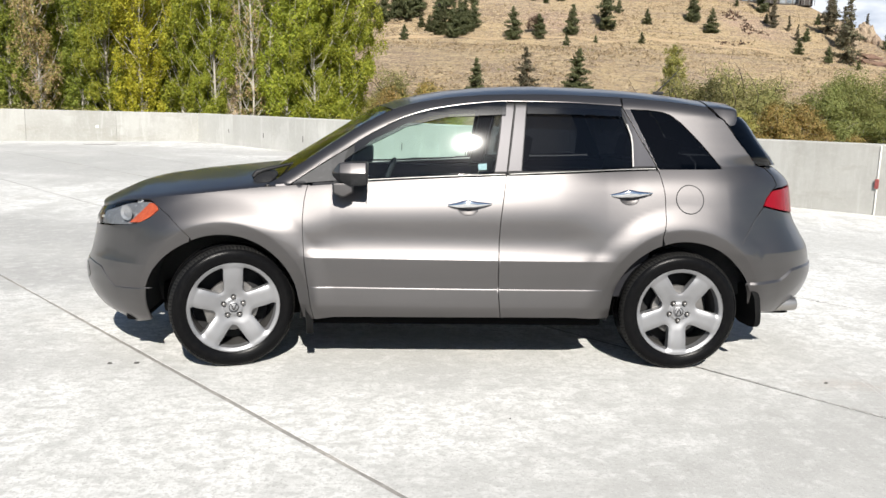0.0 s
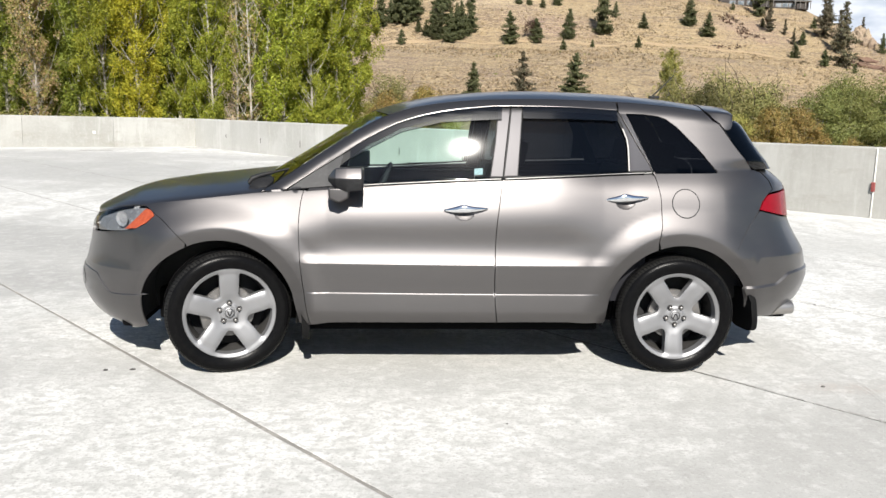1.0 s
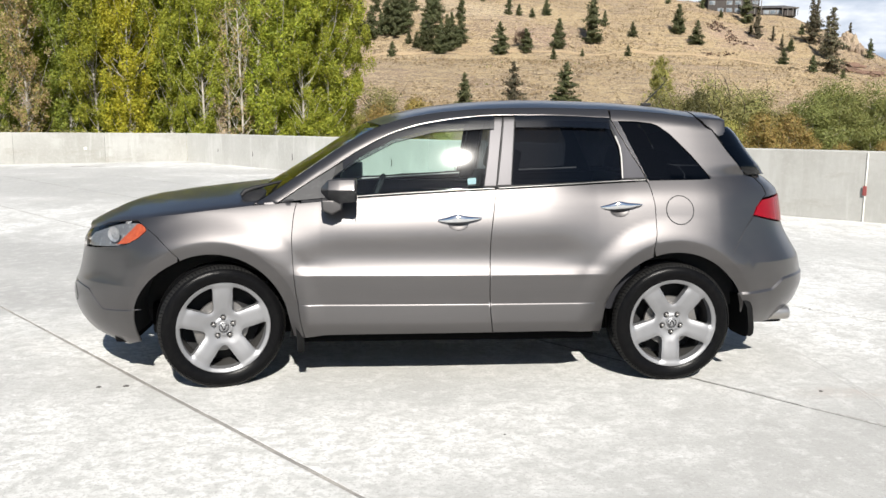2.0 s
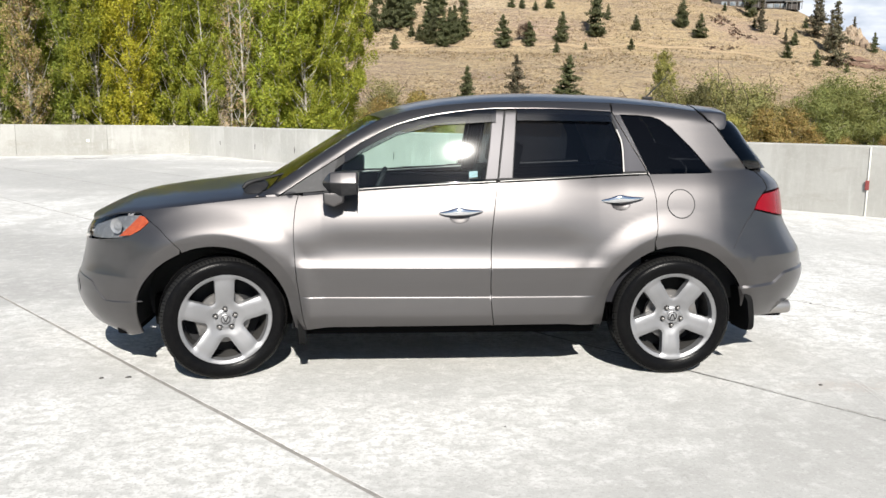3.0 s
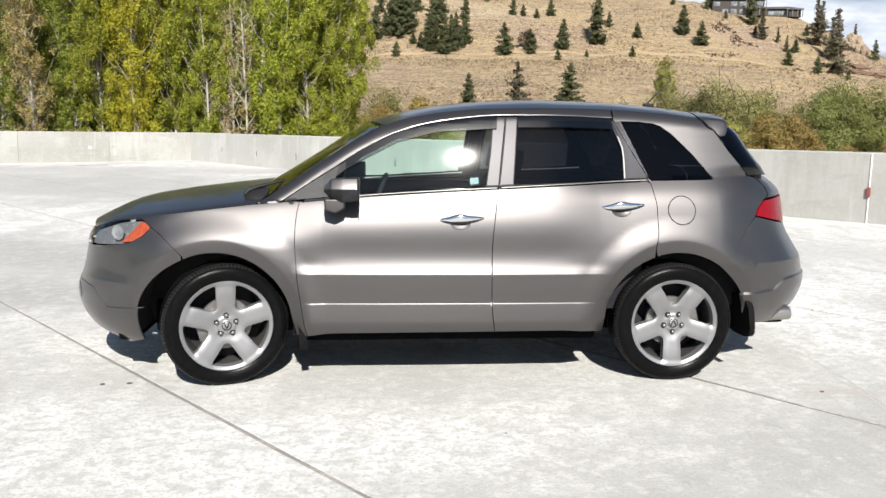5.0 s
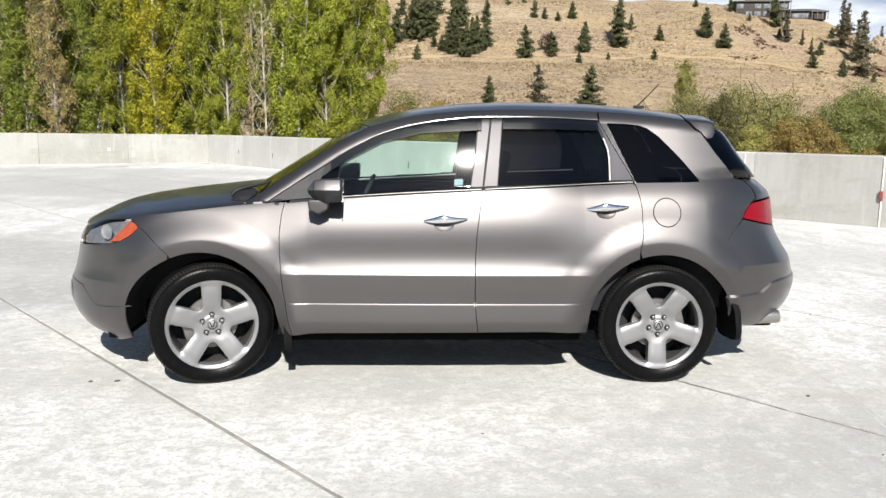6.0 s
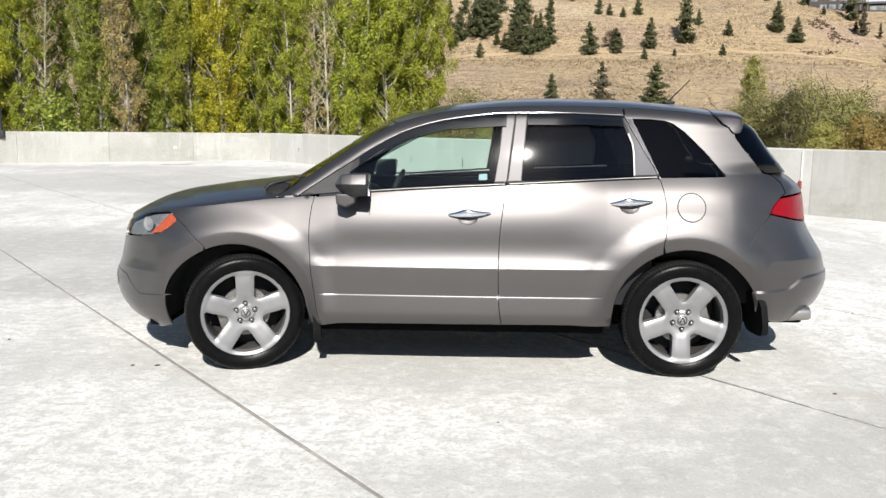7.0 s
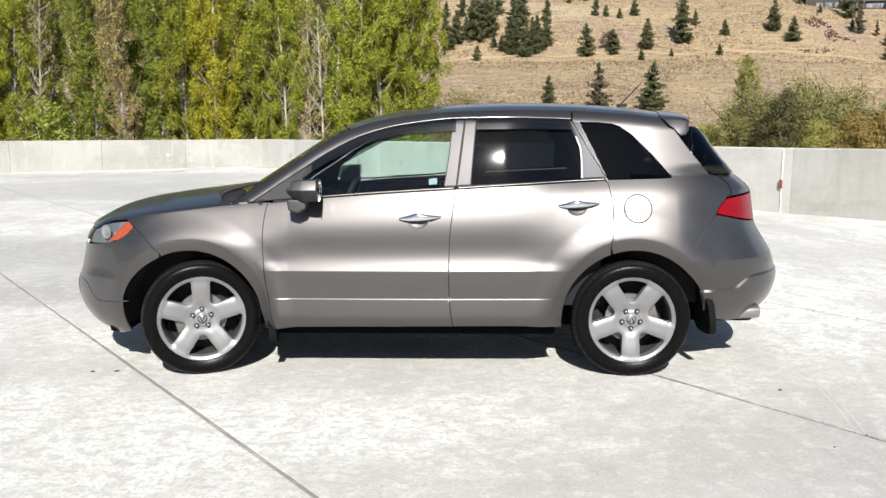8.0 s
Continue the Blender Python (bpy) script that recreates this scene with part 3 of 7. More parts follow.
def tyre_mark(knots, width, seed, name="tyre_mark", mat=TYRE_MARK, label="faint grey tyre mark"):
    """A faint, curved rubber mark with uneven edges."""
    rng = np.random.default_rng(seed)
    ys = np.linspace(-knots[0][1], -knots[-1][1], 90)
    path = curve([(-y, x) for x, y in knots])
    verts, faces = [], []
    for i, y in enumerate(ys):
        x, fat = float(path(y)), math.sin(math.pi * (0.02 + 0.96 * i / 89))**0.5
        verts += [(x - width * fat * (0.35 + 0.3 * rng.random()), -y, 0.0012), (x + width * fat * (0.35 + 0.3 * rng.random()), -y, 0.0012)]
    faces = [(2 * i, 2 * i + 1, 2 * i + 3, 2 * i + 2) for i in range(89)]
    mesh_object(name, verts, faces, mat, deck, label, flat=True)["kind"] = "stuff"


tyre_mark([(2.40, -0.14), (2.432, -0.55), (2.414, -1.02), (2.37, -1.45), (2.28, -1.92)], 0.010, 11)
tyre_mark([(2.372, -0.60), (2.374, -1.08), (2.33, -1.45), (2.25, -1.85)], 0.008, 12)
tyre_mark([(1.42, -0.77), (1.90, -1.346), (2.40, -1.946), (2.90, -2.546)], 0.036, 13, "joint_stain", JOINT_STAIN, "dark crumbled joint edge")
for x, y, w in ((2.137, -1.141, 0.015), (2.071, -1.983, 0.008), (0.20, -1.686, 0.007), (-1.87, -0.83, 0.022), (-2.02, -0.84, 0.017), (-3.1, -0.3, 0.012), (3.2, 0.9, 0.012)):
    bm = bmesh.new()
    bmesh.ops.create_icosphere(bm, subdivisions=2, radius=1.0)
    for v in bm.verts:
        v.co = Vector((v.co.x * w * 0.85, v.co.y * w * 0.7, v.co.z * min(w * 0.4, 0.004))) * (1 + 0.4 * noise.noise(v.co * 1.5 + Vector((x, y, 0))))
    r = part("pebble", bm, GRIT, None)
    r.location = (x, y, min(w * 0.3, 0.003))
    tagged(r, "small dark speck of grit on the deck", "pebble", "grit on the deck")
# ---- the car: shape of its skin ----
# x runs from nose to tail, y is negative on the driver's side, z is up; the skin is y = -half_width(x, z).
def smooth(a, b, x):
    t = np.clip((np.asarray(x, float) - a) / (b - a), 0, 1)
    return t * t * (3 - 2 * t)


def integral(knots, z0, w0):
    """The width over height whose lean (outward per metre down) runs straight from knot to knot; w0 at z0."""
    zs = np.linspace(0.0, 1.3, 2601)
    lean = np.interp(zs, [k[0] for k in knots], [k[1] for k in knots])
    kernel = np.hanning(111) / np.hanning(111).sum()
    soft = np.convolve(np.pad(lean, 55, mode="edge"), kernel, mode="valid")
    lean = lean + (soft - lean) * smooth(0.68, 0.74, zs)
    w = -np.concatenate([[0], np.cumsum((lean[1:] + lean[:-1]) / 2 * np.diff(zs))])
    w += w0 - np.interp(z0, zs, w)
    return lambda z: np.interp(z, zs, w)


# lean of the door skin (shoulder, hollow over the crease, sill ledge) and of the plain fender skin
DOOR_W = integral([(0.20, -1.3), (0.31, -0.55), (0.37, -0.25), (0.395, 0.04), (0.486, 0.08), (0.489, 0.5), (0.492, 0.5), (0.495, -0.02),
                   (0.53, -0.05), (0.657, -0.02), (0.664, 0.42), (0.70, 0.35), (0.735, 0.25), (0.775, 0.12), (0.82, 0.055), (0.86, 0.07), (0.90, 0.13), (0.95, 0.23), (1.00, 0.31),
                   (1.08, 0.36), (1.13, 0.42), (1.145, 0.50), (1.3, 0.6)], 0.85, 0.911)
FENDER_W = integral([(0.12, -0.75), (0.22, -0.50), (0.36, -0.33), (0.50, -0.21), (0.66, -0.08), (0.75, 0.05), (0.80, 0.09), (0.84, 0.16), (0.88, 0.24), (0.92, 0.285), (0.98, 0.305), (1.04, 0.315), (1.10, 0.36),
                     (1.145, 0.5), (1.3, 0.6)], 0.85, 0.916)
QUARTER_W = integral([(0.12, -1.2), (0.22, -0.9), (0.36, -0.43), (0.50, -0.30), (0.66, -0.19), (0.71, -0.09), (0.74, 0.08), (0.80, 0.17), (0.88, 0.29), (0.98, 0.35), (1.035, 0.40), (1.07, 0.52), (1.10, 0.68), (1.145, 0.85),
                      (1.3, 0.9)], 0.85, 0.910)
BELT = curve([(-2.4, 1.0), (-1.2, 1.045), (-0.863, 1.073), (-0.543, 1.103), (-0.124, 1.132), (0.258, 1.153), (0.664, 1.176), (1.149, 1.200), (1.539, 1.216), (2.2, 1.224)])
GLASS_LEAN = integral([(0.0, 0.335), (0.12, 0.355), (0.24, 0.38), (0.36, 0.43), (0.45, 0.53), (0.6, 0.6), (1.3, 0.6)], 0.0, 0.0)
TOP = curve([(-1.20, 1.01), (-1.13, 1.05), (-0.915, 1.192), (-0.717, 1.325), (-0.552, 1.428), (-0.40, 1.502), (-0.2, 1.557), (0, 1.587), (0.25, 1.606), (0.6, 1.614),
             (0.95, 1.610), (1.3, 1.590), (1.52, 1.566), (1.6, 1.556)])
NOSE = curve([(0.14, -1.98), (0.16, -2.02), (0.205, -2.125), (0.26, -2.240), (0.30, -2.278), (0.361, -2.314), (0.433, -2.332), (0.486, -2.332), (0.539, -2.320), (0.592, -2.298), (0.663, -2.278),
              (0.733, -2.262), (0.796, -2.252), (0.849, -2.226), (0.89, -2.188), (0.95, -2.11), (1.02, -1.98)])
TAIL = curve([(0.22, 2.152), (0.30, 2.264), (0.35, 2.309), (0.411, 2.364), (0.485, 2.394), (0.541, 2.404), (0.597, 2.396), (0.707, 2.362), (0.791, 2.310), (0.872, 2.260), (0.915, 2.243),
              (1.016, 2.232), (1.106, 2.218), (1.177, 2.150), (1.219, 2.080), (1.30, 1.980), (1.5, 1.800)])
FRONT_WRAP, REAR_WRAP, ROUND_F, ROUND_R = -1.42, 1.42, 2.8, 2.8
ARCHES = ((-1.352, 0.355, 0.424), (1.332, 0.352, 0.428))


def half_width(x, z):
    x, z = np.broadcast_arrays(np.asarray(x, float), np.asarray(z, float))
    belt = BELT(x)
    zn = np.where(z > 0.8, 0.8 + (z - 0.8) * (0.345 / (belt - 0.8)), z)
    zn = np.minimum(zn, 1.145)
    low_part = smooth(0.76, 0.68, z)
    df = smooth(-0.62, -1.0, x) * (1 - low_part) + smooth(-0.80, -0.97, x) * low_part
    dr = smooth(0.55, 1.05, x) * (1 - low_part) + smooth(0.70, 1.06, x) * low_part
    w = DOOR_W(zn) * (1 - df - dr) + FENDER_W(zn) * df + QUARTER_W(zn) * dr
    # wheel arch lips stand proud, with a rounded step round them
    for cx, cz, r in ARCHES:
        d = np.hypot(x - cx, (z - cz) * 1.0)
        w = w + 0.016 * smooth(r + 0.22, r + 0.07, d) * smooth(0.20, 0.45, z)
        deep = np.maximum(r + 0.075 - d, 0)
        lip = np.sqrt(deep**2 + 0.000025) - 0.005
        w = w - 0.30 * np.maximum(lip, 0) * smooth(0.0, 0.35, (z - cz) / d)
    # greenhouse
    up = np.maximum(z - belt, 0)
    w = w + GLASS_LEAN(up) - 0.006 * (up > 0)
    over = np.clip(1 - (TOP(x) - z) / 0.072, 0, 1.2) * (up > 0.01)
    w = w - 0.040 * over**2
    # plan bow
    bow = 0.029 * (np.clip(x, -0.75, 0.85) - 0.17)**2 + 0.010 * np.maximum(x - 0.85, 0) + 0.14 * np.maximum(x - 1.45, 0)**2 + 0.010 * np.maximum(-0.75 - x, 0) + 0.21 * np.maximum(-1.35 - x, 0)**2
    w = w - bow * (0.6 + 0.4 * smooth(1.05, 1.2, z)) - 0.04 * smooth(1.2, 2.4, x) * smooth(0.9, 1.5, z)
    # hollows over the bumper creases
    w = w - 0.042 * (1 - np.exp(-np.maximum(z - 0.712, 0) / 0.075)) * smooth(1.58, 1.90, x) * smooth(1.24, 1.02, z) - 0.030 * (1 - np.exp(-np.maximum(z - 0.588, 0) / 0.065)) * smooth(-1.62, -2.08, x)
    # bumper corners
    nose, tail = NOSE(z), TAIL(z)
    q = np.clip((FRONT_WRAP - x) / (FRONT_WRAP - nose), 0, 1)
    low = z < BELT(x) + 0.005
    w = np.where((x < FRONT_WRAP) & low, w * (1 - q**ROUND_F)**(1 / ROUND_F), w)
    q = np.clip((x - REAR_WRAP) / (tail - REAR_WRAP), 0, 1)
    fade = smooth(1.21, 1.285, z)
    w = np.where(x > REAR_WRAP, w * ((1 - q**ROUND_R)**(1 / ROUND_R) * (1 - fade) + fade), w)
    return w
# ---- the car: panels cut from its skin ----
from mathutils.geometry import delaunay_2d_cdt

WRAP = 0.95
Z_ROWS = sorted(set([round(0.14 + 0.021 * i, 4) for i in range(72)] + [0.482, 0.4865, 0.4915, 0.4965, 0.502, 0.584, 0.588, 0.593, 0.598, 0.651, 0.657, 0.663, 0.669, 0.676, 0.69, 0.708, 0.712, 0.717]))


def to_u(x, z):
    x, z = np.asarray(x, float), np.asarray(z, float)
    nose, tail = NOSE(z), TAIL(z)
    qf = np.clip((FRONT_WRAP - x) / (FRONT_WRAP - nose), 0, 1)
    qr = np.clip((x - REAR_WRAP) / (tail - REAR_WRAP), 0, 1)
    u = np.where(x < FRONT_WRAP, FRONT_WRAP - WRAP * np.arcsin(qf**(ROUND_F / 2)), x)
    return np.where(x > REAR_WRAP, REAR_WRAP + WRAP * np.arcsin(qr**(ROUND_R / 2)), u)


def skin(u, z, off=0.0, upper=False):
    """The point of the driver's side skin at (u, z), off metres inward."""
    u, z = np.asarray(u, float), np.asarray(z, float)
    tf, tr = np.clip((FRONT_WRAP - u) / WRAP, 0, math.pi / 2), np.clip((u - REAR_WRAP) / WRAP, 0, math.pi / 2)
    x = np.where(u < FRONT_WRAP, FRONT_WRAP - (FRONT_WRAP - NOSE(z)) * np.sin(tf)**(2 / ROUND_F), u)
    x = np.where(u > REAR_WRAP, REAR_WRAP + (TAIL(z) - REAR_WRAP) * np.sin(tr)**(2 / ROUND_R), x)
    x = x if not upper else np.where(u > REAR_WRAP, u, x)
    return np.stack([x, -half_width(x, z), z], -1)


def skin_normal(u, z, upper=False):
    h = 0.0025
    a = skin(u + h, z, upper=upper) - skin(u - h, z, upper=upper)
    b = skin(u, z + h, upper=upper) - skin(u, z - h, upper=upper)
    n = np.cross(a, b)
    n /= np.linalg.norm(n, axis=-1, keepdims=True) + 1e-12
    return n


def dense(poly, step=0.02, corners=True):
    out = []
    for a, b in zip(poly, poly[1:] + poly[:1]):
        k = max(1, int(math.hypot(b[0] - a[0], b[1] - a[1]) / step))
        out += [(a[0] + (b[0] - a[0]) * i / k, a[1] + (b[1] - a[1]) * i / k) for i in range(k)]
    return out


def inset(poly, d):
    """The polygon drawn in by d; anticlockwise or clockwise."""
    p = np.array(poly)
    area = np.sum(p[:, 0] * np.roll(p[:, 1], -1) - np.roll(p[:, 0], -1) * p[:, 1])
    e = np.roll(p, -1, 0) - np.roll(p, 1, 0)
    n = np.stack([-e[:, 1], e[:, 0]], 1)
    n /= np.linalg.norm(n, axis=1, keepdims=True) + 1e-9
    return [tuple(q) for q in p + n * (d if area > 0 else -d)]


def inside(poly, pts):
    p, q = np.array(poly), np.asarray(pts)
    hit = np.zeros(len(q), bool)
    for (x0, y0), (x1, y1) in zip(p, np.roll(p, -1, 0)):
        c = (y0 > q[:, 1]) != (y1 > q[:, 1])
        with np.errstate(divide="ignore", invalid="ignore"):
            hit ^= c & (q[:, 0] < (x1 - x0) * (q[:, 1] - y0) / (y1 - y0) + x0)
    return hit


def triangulate(loops, grid):
    """Triangles of the first loop less the others, over boundary and grid points (2D)."""
    keep = inside(loops[0], grid)
    for h in loops[1:]:
        keep &= ~inside(h, grid)
    edge_pts = np.array([p for l in loops for p in l])
    grid = grid[keep]
    if len(grid):
        gap = np.min(np.hypot(grid[:, None, 0] - edge_pts[None, :, 0], grid[:, None, 1] - edge_pts[None, :, 1]), axis=1)
        grid = grid[gap > 0.006]
    pts = [Vector(p) for p in np.concatenate([edge_pts, grid])] if len(grid) else [Vector(p) for p in edge_pts]
    edges, at = [], 0
    for l in loops:
        edges += [(at + i, at + (i + 1) % len(l)) for i in range(len(l))]
        at += len(l)
    v, _, f, *_ = delaunay_2d_cdt(pts, edges, [], 0, 1e-6)
    v = np.array([tuple(p) for p in v])
    mid = np.array([v[list(t)].mean(0) for t in f])
    good = inside(loops[0], mid)
    for h in loops[1:]:
        good &= ~inside(h, mid)
    return v, [tuple(t) for t, g in zip(f, good) if g]


def panel(name, poly, mat, parent, side=-1, off=0.0, gap=0.0025, holes=(), rim=0.014, step=0.022, upper=False, both=False, label="", fine=0.02, follow=None, slant=0.0):
    """A piece of the skin inside a side-view outline, with returned edges. off: metres inward; side -1: driver's, 1: the other; both: mirrored across.
    slant: how far the returned edge spreads outward, per metre of its depth."""
    loops = [dense(poly, fine)] + [dense(h, fine) for h in holes]
    loops = [inset(l, gap if i == 0 else -gap) for i, l in enumerate(loops)]
    uv = []
    for l in loops:
        a = np.array(l)
        uv.append([tuple(q) for q in np.stack([a[:, 0] if upper else to_u(a[:, 0], a[:, 1]), a[:, 1]], 1)])
    us = np.array([p[0] for p in uv[0]])
    grid = np.array([(u, z) for z in Z_ROWS for u in np.arange(us.min() + step / 2, us.max(), step)])
    if not upper:
        ring = np.array([(cx + (r + g) * math.cos(a), cz + (r + g) * math.sin(a)) for cx, cz, r in ARCHES for g in (0.05, 0.066, 0.073, 0.079, 0.088) for a in np.arange(0.0, math.pi, 0.05)])
        away = np.min(np.abs(np.hypot(grid[:, None, 0] - np.array(ARCHES)[None, :, 0], grid[:, None, 1] - np.array(ARCHES)[None, :, 1]) - np.array(ARCHES)[None, :, 2] - 0.070), axis=1)
        grid = np.concatenate([grid[away > 0.026], np.stack([to_u(ring[:, 0], ring[:, 1]), ring[:, 1]], 1)])
    if follow is not None:
        xs_f = np.arange(us.min() + 0.006, min(us.max(), 1.56), 0.014)
        rail_rows = np.array([(x, float(follow(x)) - d) for d in (0.005, 0.012, 0.020, 0.028, 0.036, 0.044, 0.052, 0.060, 0.070) for x in xs_f])
        grid = np.concatenate([grid[follow(grid[:, 0]) - grid[:, 1] > 0.078], rail_rows])
    v, tris = triangulate(uv, grid)
    pos, nor = skin(v[:, 0], v[:, 1], upper=upper), skin_normal(v[:, 0], v[:, 1], upper)
    pos = pos - nor * off
    verts, norms, faces = list(pos), list(nor), list(tris)
    # face the triangles outward
    t = np.array(tris)
    fn = np.cross(pos[t[:, 1]] - pos[t[:, 0]], pos[t[:, 2]] - pos[t[:, 0]])
    if np.sum(fn * nor[t[:, 0]]) < 0:
        faces = [f[::-1] for f in faces]
    if rim:
        for k_loop, l in enumerate(uv):
            a = np.array(l)
            turn = np.sign(np.sum(a[:, 0] * np.roll(a[:, 1], -1) - np.roll(a[:, 0], -1) * a[:, 1])) * (1 if k_loop == 0 else -1)
            p, n = skin(a[:, 0], a[:, 1], upper=upper), skin_normal(a[:, 0], a[:, 1], upper)
            p = p - n * off
            tang = np.roll(p, -1, 0) - np.roll(p, 1, 0)
            sidew = np.cross(tang, n) * turn
            sidew /= np.linalg.norm(sidew, axis=1, keepdims=True) + 1e-9
            o, k = len(verts), len(l)
            verts += list(p) + list(p - n * rim + sidew * rim * slant)
            lean = sidew + n * slant
            lean /= np.linalg.norm(lean, axis=1, keepdims=True) + 1e-9
            norms += list(lean) + list(lean)
            rim_faces = [(o + i, o + (i + 1) % k, o + k + (i + 1) % k, o + k + i) for i in range(k)]
            faces += [f[::-1] for f in rim_faces] if turn > 0 else rim_faces
    verts, norms = np.array(verts), np.array(norms)
    if side > 0 or both:
        mirror = np.array([1, -1, 1])
        if both:
            k = len(verts)
            faces = faces + [tuple(i + k for i in f[::-1]) for f in faces]
            verts, norms = np.concatenate([verts, verts * mirror]), np.concatenate([norms, norms * mirror])
        else:
            verts, norms, faces = verts * mirror, norms * mirror, [f[::-1] for f in faces]
    return mesh_object(name, verts, faces, mat, parent, label, normals=norms)


def wide(i, a):
    """How far an arch opens beyond its circle towards the bumper."""
    return 0.043 * float(smooth(115, 175, a)) if i == 0 else 0.030 * float(smooth(50, 5, a))


def arch(i, a0, a1, n=24, grow=0.0):
    """Points on a wheel arch from angle a0 to a1 (degrees from the rear, counter-clockwise in side view)."""
    cx, cz, r = ARCHES[i]
    out = []
    for k in range(n + 1):
        a = a0 + (a1 - a0) * k / n
        rr = r + grow + wide(i, a)
        out.append((cx + rr * math.cos(radians(a)), cz + rr * math.sin(radians(a))))
    return out


def along(f, a, b, n=24):
    """Points (x, f(x)) from a to b."""
    return [(a + (b - a) * k / n, float(f(a + (b - a) * k / n))) for k in range(n + 1)]


def upright(f, a, b, n=24):
    """Points (f(z), z) from a to b."""
    return [(float(f(a + (b - a) * k / n)), a + (b - a) * k / n) for k in range(n + 1)]


DOOR_EDGE = curve([(0.28, -0.836), (0.38, -0.857), (0.483, -0.871), (0.58, -0.885), (0.706, -0.897), (0.865, -0.905), (0.989, -0.897), (1.075, -0.878)])
B_EDGE = curve([(0.29, 0.246), (0.33, 0.241), (0.419, 0.228), (0.508, 0.222), (0.598, 0.219), (0.728, 0.220), (0.859, 0.225), (1.02, 0.244), (1.155, 0.262), (1.355, 0.287), (1.57, 0.317)])
C_EDGE = curve([(0.76, 1.179), (0.828, 1.189), (0.906, 1.203), (1.037, 1.203), (1.101, 1.194), (1.198, 1.172), (1.358, 1.083), (1.56, 0.972)])
SILL = curve([(-0.90, 0.285), (-0.838, 0.292), (-0.7, 0.311), (0, 0.318), (0.63, 0.322), (0.78, 0.312), (0.92, 0.296)])
HOOD_GAP = curve([(-2.172, 0.868), (-2.12, 0.886), (-2.051, 0.911), (-1.955, 0.942), (-1.87, 0.956), (-1.79, 0.964), (-1.679, 0.981), (-1.516, 1.001), (-1.292, 1.028), (-1.099, 1.049), (-0.98, 1.056)])
RAIL_LOW = curve([(-1.001, 1.051), (-0.872, 1.139), (-0.709, 1.242), (-0.516, 1.365), (-0.321, 1.461), (-0.124, 1.516), (0.108, 1.550), (0.266, 1.563), (0.6, 1.567), (0.98, 1.556)])

car = thing("car", "bronze-grey metallic five-door crossover car parked on concrete", "car")
HEADLAMP = ([(-2.215, 0.772)] + along(lambda x: HOOD_GAP(x) - 0.005, -2.166, -1.80, 16) + [(-1.762, 0.948), (-1.737, 0.934), (-1.722, 0.906), (-1.768, 0.866), (-1.844, 0.827), (-1.905, 0.815), (-2.0, 0.800), (-2.129, 0.782)])
AMBER_PART = [(-1.912, 0.820), (-1.840, 0.887), (-1.785, 0.944), (-1.757, 0.940), (-1.735, 0.925), (-1.727, 0.908), (-1.770, 0.867), (-1.834, 0.831)]
TAIL_LAMP = [(1.846, 0.986), (1.875, 1.030), (1.925, 1.075), (2.06, 1.086), (2.160, 1.092), (2.172, 0.922), (2.10, 0.932), (2.03, 0.945)]
FRONT_DOOR = upright(DOOR_EDGE, 0.293, 1.066) + along(lambda x: BELT(x) - 0.012, -0.862, 0.255) + upright(B_EDGE, 1.14, 0.319) + along(SILL, 0.23, -0.82)
REAR_DOOR = (upright(B_EDGE, 0.32, 1.143) + along(lambda x: BELT(x) - 0.012, 0.28, 1.16) + upright(C_EDGE, 1.18, 0.80, 14) + arch(1, 110, 186, 30) + along(SILL, 0.897, 0.26))
FENDER = ([(-1.784, 0.956), (-1.732, 0.927), (-1.652, 0.875), (-1.581, 0.812), (-1.532, 0.762)] + arch(0, 114, 10, 36) + [(-0.918, 0.36), (-0.905, 0.295)] + upright(DOOR_EDGE, 0.290, 1.062)
          + [(-0.93, 1.066), (-1.0, 1.056)] + along(HOOD_GAP, -1.06, -1.77, 20))
FRONT_BUMPER = ([(-2.4, 0.860), (-2.176, 0.860), (-2.222, 0.766), (-2.129, 0.777), (-2.0, 0.795), (-1.905, 0.810), (-1.844, 0.822), (-1.766, 0.861), (-1.718, 0.904), (-1.731, 0.926), (-1.652, 0.875), (-1.581, 0.812), (-1.532, 0.762)]
                + arch(0, 116, 190, 26) + [(-1.80, 0.245), (-1.90, 0.205), (-2.0, 0.172), (-2.4, 0.165)])
REAR_BUMPER = ([(1.846, 0.980), (2.03, 0.939), (2.10, 0.926), (2.172, 0.915), (2.5, 0.905), (2.5, 0.30), (2.15, 0.30), (1.98, 0.312), (1.86, 0.342), (1.80, 0.38)]
               + arch(1, 6, 60, 22)[1:] + [(1.668, 0.770), (1.756, 0.895)])
D_EDGE = [(1.565, 1.508), (1.600, 1.492), (1.690, 1.365), (1.765, 1.272), (1.822, 1.222), (1.888, 1.208), (1.944, 1.157), (1.962, 1.104), (1.925, 1.080)]
QUARTER = (upright(C_EDGE, 0.802, 1.55, 26) + along(lambda x: TOP(x) - 0.002, 0.985, 1.52, 16) + [(1.545, 1.535)] + D_EDGE + [(1.870, 1.030), (1.842, 0.985), (1.756, 0.895), (1.668, 0.770), (1.61, 0.70)]
           + arch(1, 54, 108, 20))
QUARTER_GLASS = [(1.022, 1.540), (1.13, 1.538), (1.22, 1.529), (1.265, 1.514), (1.333, 1.466), (1.451, 1.347), (1.563, 1.216), (1.566, 1.204), (1.50, 1.201), (1.184, 1.194)]
TAILGATE = [(1.892, 1.214), (1.950, 1.158), (1.968, 1.104), (1.935, 1.084), (2.06, 1.093), (2.168, 1.099), (2.180, 0.916), (2.5, 0.908), (2.5, 1.222), (1.98, 1.222)]
